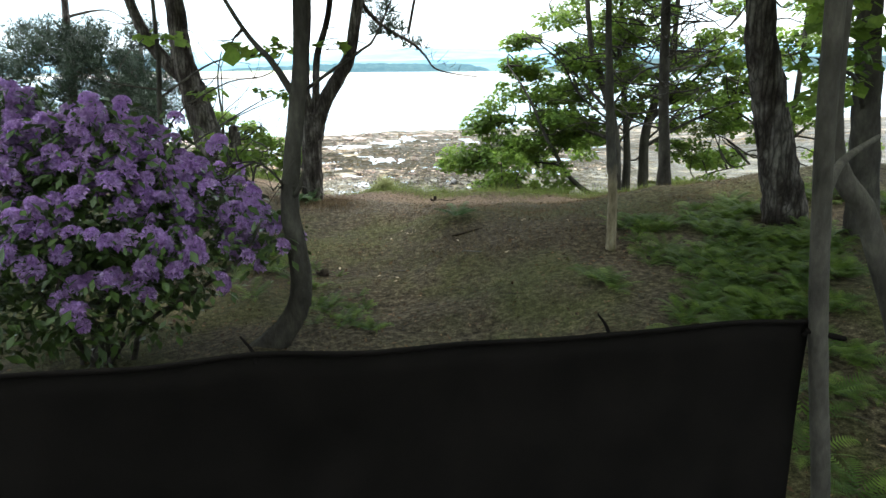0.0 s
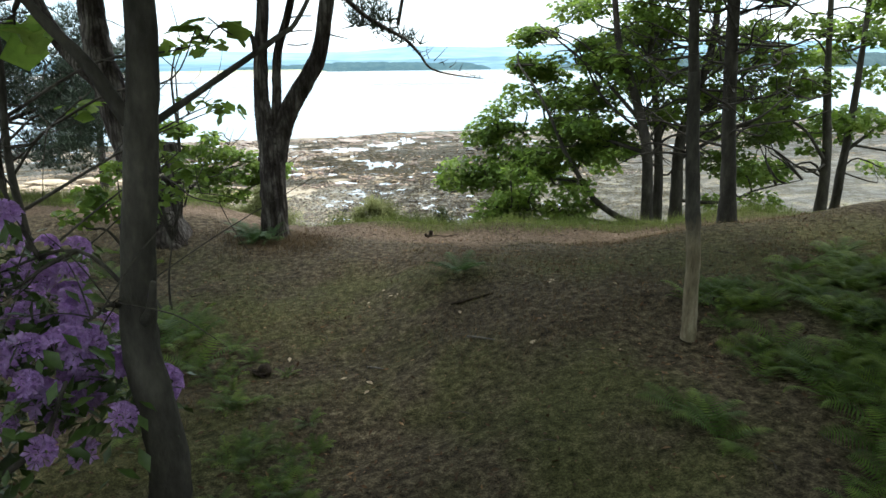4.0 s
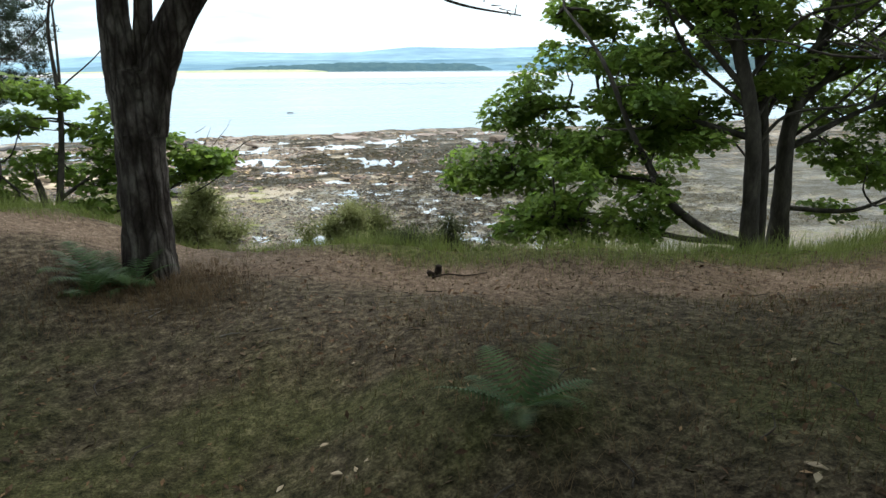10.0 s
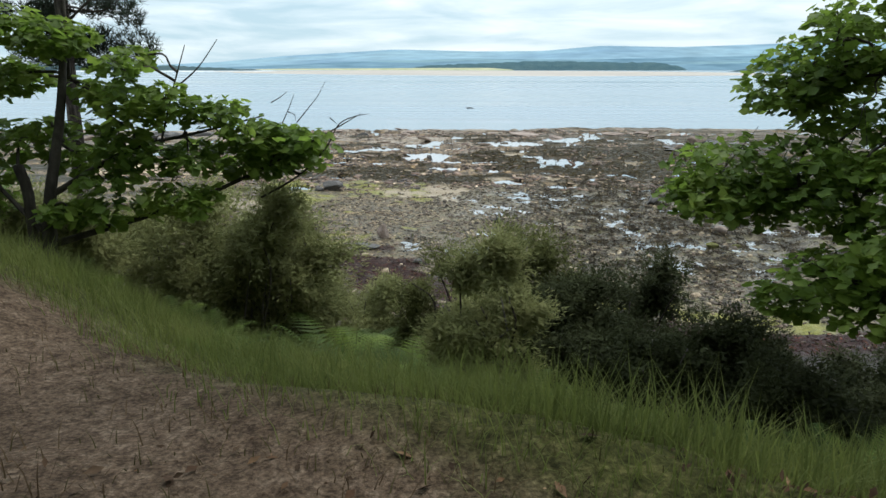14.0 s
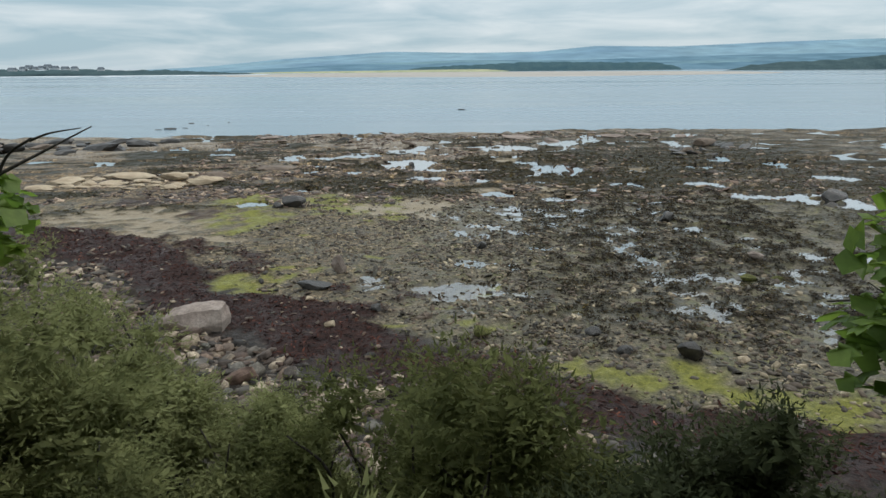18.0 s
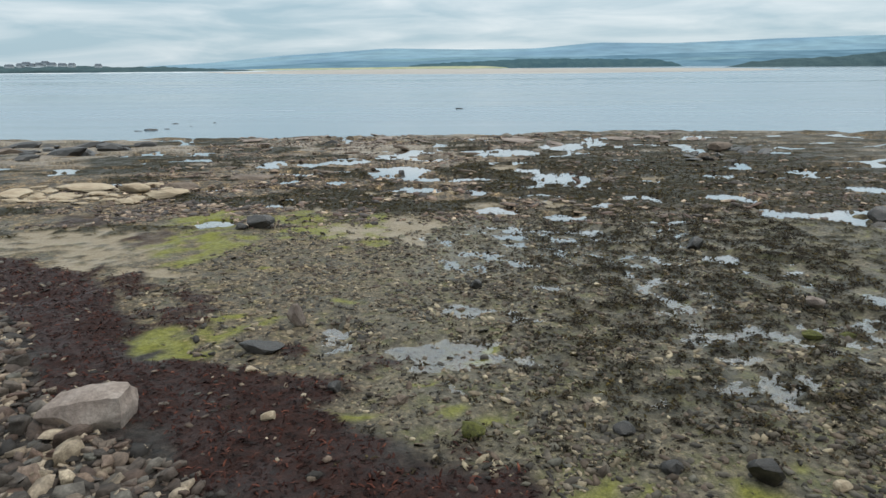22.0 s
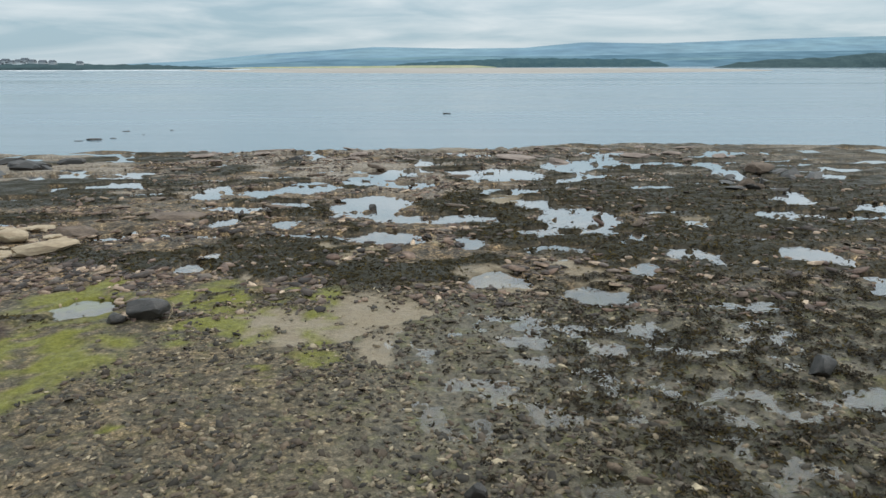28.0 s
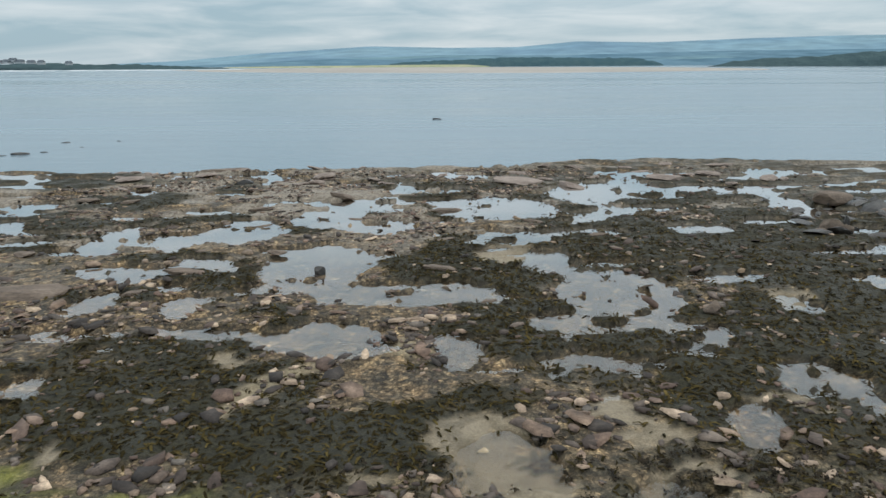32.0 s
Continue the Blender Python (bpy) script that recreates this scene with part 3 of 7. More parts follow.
POOLS += [(-7.1, 24.8, 0.8, 0.7), (-5.9, 28.2, 0.5, 0.6), (23.3, 46.6, 0.9, 1.1), (-9.0, 40.7, 0.7, 1.8), (-9.7, 31.7, 0.5, 0.6), (9.7, 35.6, 1.0, 0.5), (12.7, 27.0, 0.5, 0.3), (16.2, 37.3, 0.5, 0.7), (10.4, 33.3, 0.5, 0.5), (-11.9, 40.3, 0.9, 0.5)]
POOLS += [(15.6, 24.8, 1.2, 1.7), (19.1, 30.6, 1.0, 1.2), (24.0, 39.3, 0.4, 2.6), (9.4, 28.3, 0.3, 0.5), (8.4, 20.1, 0.5, 0.5), (9.8, 19.9, 0.5, 0.3)]
WET = [(4.3, 22.8, 2.2, 1.6), (4.9, 21.0, 0.7, 0.6), (-1.4, 14.6, 0.7, 1.0), (7.0, 14.6, 1.3, 0.7), (4.3, 20.8, 1.1, 1.2), (3.4, 23.3, 0.7, 1.2), (6.9, 20.2, 1.0, 0.9), (7.9, 11.2, 0.8, 1.4), (8.1, 14.3, 1.5, 0.6), (0.7, 13.8, 1.4, 0.9), (6.3, 16.7, 0.9, 0.7), (6.4, 16.9, 0.7, 0.7), (9.6, 12.8, 1.6, 0.8), (10.5, 16.5, 1.8, 0.6), (9.0, 18.6, 1.2, 0.6), (3.2, 17.8, 0.8, 0.7), (5.6, 12.3, 0.7, 0.5)]
SAND = [(2.5, 27.4, 0.7, 0.8), (3.0, 26.5, 0.5, 0.4), (4.9, 28.2, 0.6, 0.4), (5.3, 27.7, 0.4, 0.4), (-3.9, 27.1, 0.5, 0.3), (0.5, 26.3, 0.3, 0.2), (5.3, 26.3, 0.7, 0.2), (10.4, 33.6, 0.8, 0.6), (-2.0, 30.3, 0.4, 0.5), (4.1, 38.3, 0.7, 1.0), (7.7, 28.4, 0.6, 0.2), (-0.4, 24.5, 1.1, 1.5), (-0.1, 22.4, 0.6, 0.6), (-11.1, 23.1, 1.6, 1.5), (-6.8, 19.0, 0.8, 0.5), (-11.5, 22.7, 2.2, 1.5), (-2.5, 23.9, 1.3, 0.8), (0.0, 24.5, 0.9, 1.1), (-9.0, 21.4, 1.3, 2.5)]
ALGAE = [(-4.9, 25.6, 0.9, 0.5), (-3.4, 24.6, 0.9, 0.4), (-2.6, 26.1, 0.5, 0.4), (-1.3, 24.7, 0.35, 0.6), (-7.8, 25.6, 1.5, 1.2), (-4.5, 25.4, 1.5, 1.1), (-6.8, 22.9, 1.4, 0.8), (-3.6, 23.4, 1.2, 0.7), (-1.1, 22.6, 0.6, 1.0), (-1.9, 25.6, 0.8, 0.8), (-4.5, 14.4, 0.85, 1.1), (-3.4, 15.4, 0.5, 0.5), (-0.6, 11.6, 0.6, 0.3), (3.3, 9.1, 1.1, 0.6), (4.3, 8.8, 1.5, 0.85), (5.4, 8.4, 1.2, 0.75), (6.5, 7.7, 1.1, 0.6), (-6.8, 22.6, 1.9, 1.8), (-2.0, 21.2, 0.3, 0.2), (-4.0, 19.2, 0.4, 0.3), (1.2, 11.1, 0.2, 0.3), (0.7, 12.8, 0.3, 0.2), (1.8, 13.7, 0.2, 0.2), (-6.3, 20.3, 0.7, 1.5), (-1.7, 16.7, 0.4, 0.6)]
WEEDS = [(-3.7, 28.2, 1.5, 1.3), (-3.4, 30.5, 1.4, 0.7), (3.1, 35.1, 1.6, 2.5), (1.7, 28.3, 1.1, 0.7), (8.1, 30.4, 1.9, 1.4), (7.1, 43.6, 2.4, 2.2), (15.7, 50.2, 2.2, 1.9), (9.1, 40.3, 3.0, 1.6), (13.6, 37.9, 2.0, 1.3), (-17.2, 52.8, 4.4, 2.2), (-4.3, 30.0, 2.2, 2.0), (2.9, 36.6, 2.5, 2.5), (9.2, 38.8, 3.9, 2.4), (9.5, 30.2, 2.3, 2.0), (-15.8, 42.6, 5.5, 2.3), (14.1, 36.1, 3.3, 2.0), (-2.7, 28.9, 2.4, 1.4), (13.9, 36.9, 5.5, 3.7), (5.4, 31.2, 3.0, 1.3), (22.4, 46.9, 3.1, 3.0), (-3.9, 28.4, 1.3, 1.5), (-3.0, 30.4, 1.2, 1.8), (-1.7, 32.9, 0.8, 0.7), (3.2, 36.2, 1.6, 2.4), (12.1, 38.0, 3.3, 2.4), (2.4, 28.6, 1.3, 0.6), (1.2, 27.4, 0.6, 1.0), (4.9, 31.6, 0.9, 0.9), (7.1, 28.9, 1.5, 0.9), (-3.5, 35.4, 0.9, 1.2), (-11.0, 47.5, 2.2, 2.2), (14.7, 49.3, 1.8, 2.2)]
# Seaward and landward edges of the band of cast weed.
WRACK_UP = [(-13.3, 20.95), (-8.4, 19.0), (-4.8, 14.7), (-3.1, 13.4), (-1, 11.65), (0.4, 10.75), (1.6, 9.85), (2.3, 8.85), (3.6, 8.25), (6, 7.45), (9, 7.05)]
WRACK_LOW = [(-13.3, 18.15), (-10.9, 16.55), (-7.9, 15.05), (-6, 12.25), (-3.8, 10.65), (-2.6, 9.75), (-1.7, 8.75), (0, 8.35), (1.5, 7.95), (2.1, 7.15), (4, 6.05), (9, 5.05)]
WRACK_BITS = [(-7.4, 18.7, 0.7, 1.2), (-6.4, 17.7, 0.8, 0.6), (-5.0, 16.1, 1.1, 1.1), (-11.7, 25.3, 1.3, 0.9), (-8.6, 22.8, 0.6, 1.1), (-2.0, 13.7, 0.5, 0.7), (-9.8, 18.8, 1.4, 1.0), (-0.6, 12.7, 0.5, 0.8)]
OCHRE_LINE = [(-2.2, 27.0), (-1.5, 29.3), (-0.5, 30.2), (1.2, 31.0)]


def patch(x, y, spots, soft=0.35, warp=0.5, seed=3):
    """0 to 1: how far inside any of the ragged-edged patches a place lies."""
    wx, wy = x + warp * fbm(x * 1.1, y * 1.1, 4, seed), y + warp * 1.3 * fbm(x * 1.1 + 40, y * 1.1, 4, seed + 9)
    wx, wy = wx + 0.12 * fbm(x * 4, y * 4, 3, seed + 4), wy + 0.12 * fbm(x * 4 + 9, y * 4, 3, seed + 5)
    most = np.full(np.shape(x), -9.0)
    for cx, cy, rx, ry in spots:
        most = np.maximum(most, 1 - np.hypot((wx - cx) / (rx * 1.12), (wy - cy) / (ry * 1.12)))
    return step(0, soft, most)


def near_line(x, y, line):
    best = np.full(np.shape(x), 1e9)
    for (ax, ay), (bx, by) in zip(line, line[1:]):
        t = np.clip(((x - ax) * (bx - ax) + (y - ay) * (by - ay)) / ((bx - ax) ** 2 + (by - ay) ** 2), 0, 1)
        best = np.minimum(best, np.hypot(x - ax - t * (bx - ax), y - ay - t * (by - ay)))
    return best


BROW_X = np.linspace(-12, 12, 97)
BROW_Y = np.interp(BROW_X, [-12, -6, -3.6, -2.25, -0.8, 0.0, 0.8, 2.0, 4.7, 12], [0.2, -1.0, -2.05, -2.68, -3.47, -3.84, -4.15, -4.6, -4.9, -5.0])
BROW_Y = np.convolve(np.pad(BROW_Y, 3, mode="edge"), np.ones(7) / 7, mode="valid")


def beach_level(y):
    return -4.15 - 0.008 * (y - 10)


def inland(x, y):
    """Metres past the brow of the bank, towards the sea."""
    brow = np.interp(x, BROW_X, BROW_Y)
    return (y - brow) * 0.93 + 0.35


def weed_edge(x, line):
    return np.interp(x, [p[0] for p in line], [p[1] for p in line])


def verge(x):
    """How far past the brow line the trodden ground reaches."""
    return np.interp(x, [-4.2, -3.2, -2.4, -2.0, -1.2, -0.6, -0.1, 0.5], [-0.4, 0.1, 0.5, 0.62, 0.42, 0.2, 0.08, -0.05])


def masks(x, y):
    ragged = fbm(x * 0.8, y * 0.8, 4, 5)
    pool = patch(x, y, [(a, b, 1.1 * c, 1.15 * d) for a, b, c, d in POOLS], 0.22, 0.45, 28)
    strewn = step(0.125, 0.15, fbm(x * 0.42, y * 1.0, 5, 31) + 0.05 * step(2, 8, x) + 0.03 * step(36, 44, y)) * step(27, 33, y - 0.15 * np.abs(x - 6))
    pool = np.maximum(pool, strewn)
    pool = pool * step(-0.56, -0.34, fbm(x * 1.7, y * 2.6, 4, 32))
    wet = patch(x, y, WET, 0.4, 0.8, 23)
    film = step(-0.07, 0.09, fbm(x * 0.5, y * 0.75, 4, 44)) * step(-1.5, 1.5, x) * step(10.5, 12.5, y) * step(26, 23.5, y) * (0.75 - 0.6 * step(10, 14, x))
    wet = np.maximum(wet, film)
    sand = patch(x, y, SAND, 0.16, 0.85, 24) * (1 - (0.25 + 0.75 * step(-6, -9, x)) * step(0.02, 0.2, fbm(x * 2.6, y * 2.6, 4, 33)))
    algae = patch(x, y, ALGAE, 0.5, 1.1, 25) * step(-0.42, 0.02, fbm(x * 2.4, y * 2.4, 4, 27))
    weed = patch(x, y, WEEDS, 0.2, 0.9, 26)
    far_weed = step(-0.02, 0.05, fbm(x * 0.28, y * 0.55, 5, 41) - 0.005 + 0.014 * np.clip(x, -8, 8)) * step(25, 27, y - 0.25 * np.clip(x, -20, 4)) * (0.35 + 0.65 * step(55, 50, y + 2 * ragged))
    weed = np.maximum(weed, far_weed)
    mid_weed = step(-0.03, 0.07, fbm(x * 2.6, y * 2.6, 4, 42) + 0.12 * fbm(x * 0.5, y * 0.5, 3, 43)) * step(0.0, 4.5, x - 0.12 * (y - 12)) * step(9.5, 12, y) * 0.85
    weed = np.maximum(weed, mid_weed)
    weed = np.maximum(weed, 0.85 * step(9.5, 13, x - 0.1 * y) * step(-0.2, 0.08, fbm(x * 0.45, y * 0.7, 4, 49)) * step(8, 10, y))
    wrack = step(-0.25, 0.3, weed_edge(x, WRACK_UP) - y + 1.5 * ragged + 0.5 * fbm(x * 3, y * 3, 3, 8)) * step(-0.25, 0.3, y - weed_edge(x, WRACK_LOW) + 1.4 * fbm(x * 0.9 + 30, y * 0.9, 4, 7) + 0.5 * fbm(x * 3 + 9, y * 3, 3, 9))
    wrack = np.maximum(wrack, 0.9 * patch(x, y, WRACK_BITS, 0.3, 0.8, 29) * step(-0.2, 0.05, fbm(x * 1.8, y * 2.6, 4, 30)))
    wrack = wrack * (1 - step(0.35, 0.8, patch(x, y, ALGAE[:1] + ALGAE[10:17], 0.5, 0.7, 25)))
    ochre = (1 - step(0.0, 0.35, near_line(x, y, OCHRE_LINE) + 0.7 * ragged + 0.3 * fbm(x * 3, y * 3, 3, 46))) * 0.8
    weed = weed * (1 - sand) * (1 - algae) * (1 - wrack) * (1 - ochre) * (1 - pool)
    return dict(pool=pool, wet=wet, sand=sand, algae=algae * (1 - wrack), weed=weed, wrack=wrack * (1 - algae * 0.5), ochre=ochre)


def wood_level(x, y):
    start_at = -3.2 + 1.3 * step(1.0, 3.5, x)
    brow = step(start_at, -0.3, inland(x, y))
    back = 0.40 * step(-1.6, 1.2, x) + 0.07 * np.clip(x - 1.2, 0, 6) + 0.05 * step(-1.8, -3.2, x)
    front = 0.04 + 0.30 * step(-1.6, -3.4, x) + 0.004 * np.clip(x - 1.0, 0, 5)
    return back * (1 - brow) + front * brow


def height(x, y):
    x, y = np.asarray(x, float), np.asarray(y, float)
    u = inland(x, y)
    top = wood_level(x, y) + 0.06 * fbm(x * 0.9, y * 0.9, 4, 1) + 0.02 * fbm(x * 5, y * 5, 3, 2)
    bank = top - 0.56 * np.clip(u - 0.6, 0, 4.3) - 0.50 * np.clip(u - 4.9, 0, 12) + 0.15 * fbm(x * 0.7, y * 0.7, 4, 6)
    m = masks(x, y)
    flat = beach_level(y) + 0.055
    rough = 1 - 0.92 * np.clip(m["sand"] + m["pool"], 0, 1)
    flat = flat + rough * (0.07 * fbm(x * 2.2, y * 2.2, 4, 11) + 0.12 * step(26, 34, y) * np.abs(fbm(x * 0.5, y * 1.0, 5, 12)))
    flat = flat - 0.20 * m["pool"] - 0.080 * m["wet"] - 0.035 * m["sand"] + (0.05 - 0.03 * step(24, 30, y)) * m["weed"] + 0.05 * m["wrack"]
    flat = flat + 0.45 * step(7.5, 3.5, y - 0.45 * np.clip(-x, 0, 9) - 0.5)
    shore_end = 57.5 + 0.07 * np.clip(x, -45, 0) + 0.045 * np.clip(x, 0, 40) + 2.2 * fbm(x * 0.15, x * 0.03, 4, 15) + 1.0 * np.sin(x * 0.13)
    flat = flat - 0.22 * np.clip(y - shore_end, -1.2, 6) * step(-1.4, 0, y - shore_end)
    flat = np.where(y > 75, np.minimum(flat, -6.5), flat)
    return np.maximum(bank, flat) if x.ndim == 0 else np.where(bank > flat, bank, flat)


def trodden(x, y):
    """Bare earth of the footpath along the brow."""
    return step(0.75, 0.3, np.abs(inland(x, y) + 0.22 - 0.75 * verge(x)) - 0.2 * verge(x) + 0.5 * fbm(x * 1.5, y * 1.5, 4, 51)) * 0.95


def spread(*runs):
    """Grid lines: runs of (start, end, spacing)."""
    return np.concatenate([np.arange(a, b - 1e-6, s) for a, b, s in runs] + [[runs[-1][1]]])


def build_ground():
    xs = spread((-4200, -200, 400), (-200, -60, 14), (-60, -20, 1.2), (-20, -10, 0.3), (-10, 14, 0.16), (14, 24, 0.3), (24, 60, 1.2), (60, 200, 14), (200, 4200, 400))
    ys = spread((-400, -40, 30), (-40, -19, 0.8), (-19, -3, 0.16), (-3, 6, 0.2), (6, 30, 0.11), (30, 44, 0.15), (44, 62, 0.26), (62, 80, 1.5), (80, 200, 20), (200, 4400, 400))
    gx, gy = np.meshgrid(xs, ys)
    gz = height(gx, gy)
    verts = np.stack([gx, gy, gz], -1).reshape(-1, 3)
    nx, ny = len(xs), len(ys)
    i, j = np.meshgrid(np.arange(ny - 1), np.arange(nx - 1), indexing="ij")
    quads = np.stack([i * nx + j, i * nx + j + 1, (i + 1) * nx + j + 1, (i + 1) * nx + j], -1).reshape(-1, 4)
    me = mesh("ground", verts, quads, [FLOOR, SHORE], smooth=True)
    middle = verts[quads].mean(1)
    me.polygons.foreach_set("material_index", (inland(middle[:, 0], middle[:, 1]) > 7.0).astype(int))
    m = masks(gx, gy)
    u = inland(gx, gy)
    trod = trodden(gx, gy)
    turf = step(-0.2, 0.4, 0.5 * fbm(gx * 4, gy * 4, 3, 53) + fbm(gx * 0.7, gy * 0.7, 5, 52) + 0.25 * step(1.0, 3, gx) * step(-8.5, -9.5, gy)) * step(-1.2, -3, u) * 0.7 + step(0.1, 0.5, u - verge(gx))
    line = weed_edge(gx, WRACK_UP) - 0.4
    m["stone_gap_shade"] = step(0.6, -0.2, gy - line)
    m["mud"] = step(-0.4, 0.4, gy - line) * step(27.5, 24.5, gy + 0.8 * fbm(gx, gy, 3, 45)) * (0.55 + 0.45 * step(-3, 1, gx))
    m["bare"] = step(34, 46, gy + 5 * fbm(gx * 0.3, gy * 0.6, 4, 47)) * step(-0.3, 0.1, fbm(gx * 0.4, gy * 0.9, 4, 48)) * 0.85
    for name in ("wet", "mud", "stone_gap_shade", "bare", "sand", "algae", "weed", "wrack", "ochre"):
        me.attributes.new(name, "FLOAT", "POINT").data.foreach_set("value", m[name].ravel())
    for name, values in (("path", trod), ("turf", np.clip(turf, 0, 1))):
        me.attributes.new(name, "FLOAT", "POINT").data.foreach_set("value", values.ravel())
    tagged(new("ground", me), "woodland floor, grassy bank and rocky tidal flat in one sheet", "ground", kind="structure")


build_ground()


def build_water():
    xs, ys = np.array([-5000, -60, -20, 20, 60, 5000.0]), np.array([44, 70, 120, 300, 1000, 4700.0])
    gx, gy = np.meshgrid(xs, ys)
    nx = len(xs)
    i, j = np.meshgrid(np.arange(len(ys) - 1), np.arange(nx - 1), indexing="ij")
    quads = np.stack([i * nx + j, i * nx + j + 1, (i + 1) * nx + j + 1, (i + 1) * nx + j], -1).reshape(-1, 4)
    verts = np.stack([gx, gy, np.full(gx.shape, SEA_LEVEL)], -1).reshape(-1, 3)
    tagged(new("water", mesh("water", verts, quads, SEA)), "calm grey-blue estuary water with fine ripples", "water", kind="structure")
    a, b = beach_level(9.0), beach_level(56.0)
    sheet = [(-30, 9, a), (34, 9, a), (34, 56, b), (-30, 56, b)]
    ob = new("tide_pool_water", mesh("tide_pool_water", sheet, [(0, 1, 2, 3)], POOL))
    ob.location.z = -0.012
    ob.visible_shadow = False
    tagged(ob, "clear shallow water left in the tide pools", "water", kind="structure")


build_water()


def on_ground(x, y, lift=0.0):
    return Vector((x, y, float(height(np.array([x]), np.array([y]))[0]) + lift))


# ---- far shore ----


def ridge(name, pts, y, depth, material, label, foot=SEA_LEVEL - 1, lumps=0.0, fine=60, category="hill", curve=0.0):
    """A long hill or wood: its skyline through (x, z), rising from the water at y to the crest at y + depth."""
    p = np.array(pts, float)
    xs = np.linspace(p[0, 0], p[-1, 0], fine)
    crest = np.interp(xs, p[:, 0], p[:, 1]) + lumps * (fbm(xs / (lumps * 4 + 1), xs * 0, 4, 61) + 0.3)
    crest[[0, -1]] = np.minimum(crest[[0, -1]], foot + 2)
    rows = []
    for s in np.linspace(0, 1, 6):
        level = foot + (crest - foot) * (s ** (0.5 if lumps else 1.2))
        rows.append(np.stack([xs, np.full(fine, y + depth * s) + lumps * fbm(xs / 9, xs * 0 + s * 7, 3, 62), level], -1))
    rows.append(np.stack([xs, np.full(fine, y + depth * 1.6), np.full(fine, foot)], -1))
    verts = np.concatenate(rows)
    i, j = np.meshgrid(np.arange(6), np.arange(fine - 1), indexing="ij")
    quads = np.stack([i * fine + j, i * fine + j + 1, (i + 1) * fine + j + 1, (i + 1) * fine + j], -1).reshape(-1, 4)
    return tagged(new(name, mesh(name, verts, quads, material, smooth=True)), label, category, kind="structure")


# The haze over these ridges is only the blue of their materials.
ridge("backdrop_moor", [(-1650, -3), (-1080, 22), (-760, 50), (-480, 66), (-250, 80), (120, 72), (420, 74), (700, 98), (1050, 92), (1500, 108), (1900, 118), (2500, 128), (3100, 120), (3500, 90)], 2700, 500, HAZED_HILL, "long moorland ridge, blue haze painted into its colour", lumps=0.0, fine=120)
ridge("backdrop_farmland", [(-900, -2), (-300, 24), (100, 34), (500, 30), (900, 40), (1300, 46), (1900, 50), (2500, 55), (3200, 40)], 2300, 350, HAZED_NEAR_HILL, "farmland below the moor, blue-green haze painted into its colour", fine=90)
ridge("backdrop_wood", [(-80, 0), (-40, 5), (60, 9), (200, 14), (330, 13), (480, 11), (520, 2)], 1500, 60, HAZED_FAR_WOOD, "dark conifer wood along the far shore, haze-blue in its colour", lumps=2.2, fine=140)
ridge("backdrop_wood", [(500, 2), (560, 8), (700, 10), (800, 13), (1000, 14), (1500, 16), (2200, 18)], 1600, 60, HAZED_NEAR_HILL, "woods along the far shore, haze painted into their colour", lumps=2.5, fine=90)
ridge("backdrop_wood", [(430, -3), (470, 3), (530, 7), (600, 9), (640, 14), (700, 16), (900, 18), (1300, 20), (1800, 20)], 1000, 50, HAZED_MID_WOOD, "wooded point across the water, haze painted into its colour", lumps=2.5, fine=120)
ridge("backdrop_headland", [(-1100, 6), (-850, 8), (-700, 4), (-620, 6), (-560, 3), (-480, 3), (-400, -1), (-330, -4)], 1100, 90, HAZED_MID_WOOD, "low headland with a village, its green tinted for haze", lumps=2.0, fine=160)
ridge("backdrop_dune", [(-420, -4), (-330, -2), (-150, -1), (0, 0), (80, 0), (130, -3)], 1350, 60, DUNE, "pale grassy dunes across the water", fine=60)


def sandbank():
    th = np.linspace(0, 2 * np.pi, 64, endpoint=False)
    rows = []
    for s, z in ((1.0, SEA_LEVEL - 0.3), (0.93, SEA_LEVEL + 0.1), (0.6, SEA_LEVEL + 0.5), (0.0, SEA_LEVEL + 0.7)):
        w = 1 + 0.12 * fbm(np.cos(th) * 3, np.sin(th) * 3, 3, 71)
        rows.append(np.stack([20 + 330 * s * w * np.cos(th) - 0.25 * 300 * s * np.sin(th), 880 + 430 * s * w * np.sin(th), np.full(64, z)], -1))
    verts = np.concatenate(rows)
    i, j = np.meshgrid(np.arange(3), np.arange(64), indexing="ij")
    k = (j + 1) % 64
    quads = np.stack([i * 64 + j, i * 64 + k, (i + 1) * 64 + k, (i + 1) * 64 + j], -1).reshape(-1, 4)
    tagged(new("sandbank", mesh("sandbank", verts, quads, BAR_SAND, smooth=True)), "low tan sandbank bared by the tide", "sandbank", kind="structure")


sandbank()


def surf():
    """The thin white line of waves at the river bar."""
    pieces = []
    for n in range(26):
        x, y = -560 + rng.uniform(0, 330), 880 + rng.uniform(-60, 60)
        w, z = rng.uniform(15, 50), SEA_LEVEL + 0.15
        pieces.append((np.array([(x - w, y, z), (x + w, y + 4, z), (x + w * 0.8, y + 9, z + 0.5), (x - w * 0.7, y + 6, z + 0.4)]), np.array([(0, 1, 2), (0, 2, 3)])))
    tagged(new("surf", mesh("surf", *joined(pieces), FOAM)), "thin white line of breaking waves", "surf", kind="stuff")


surf()


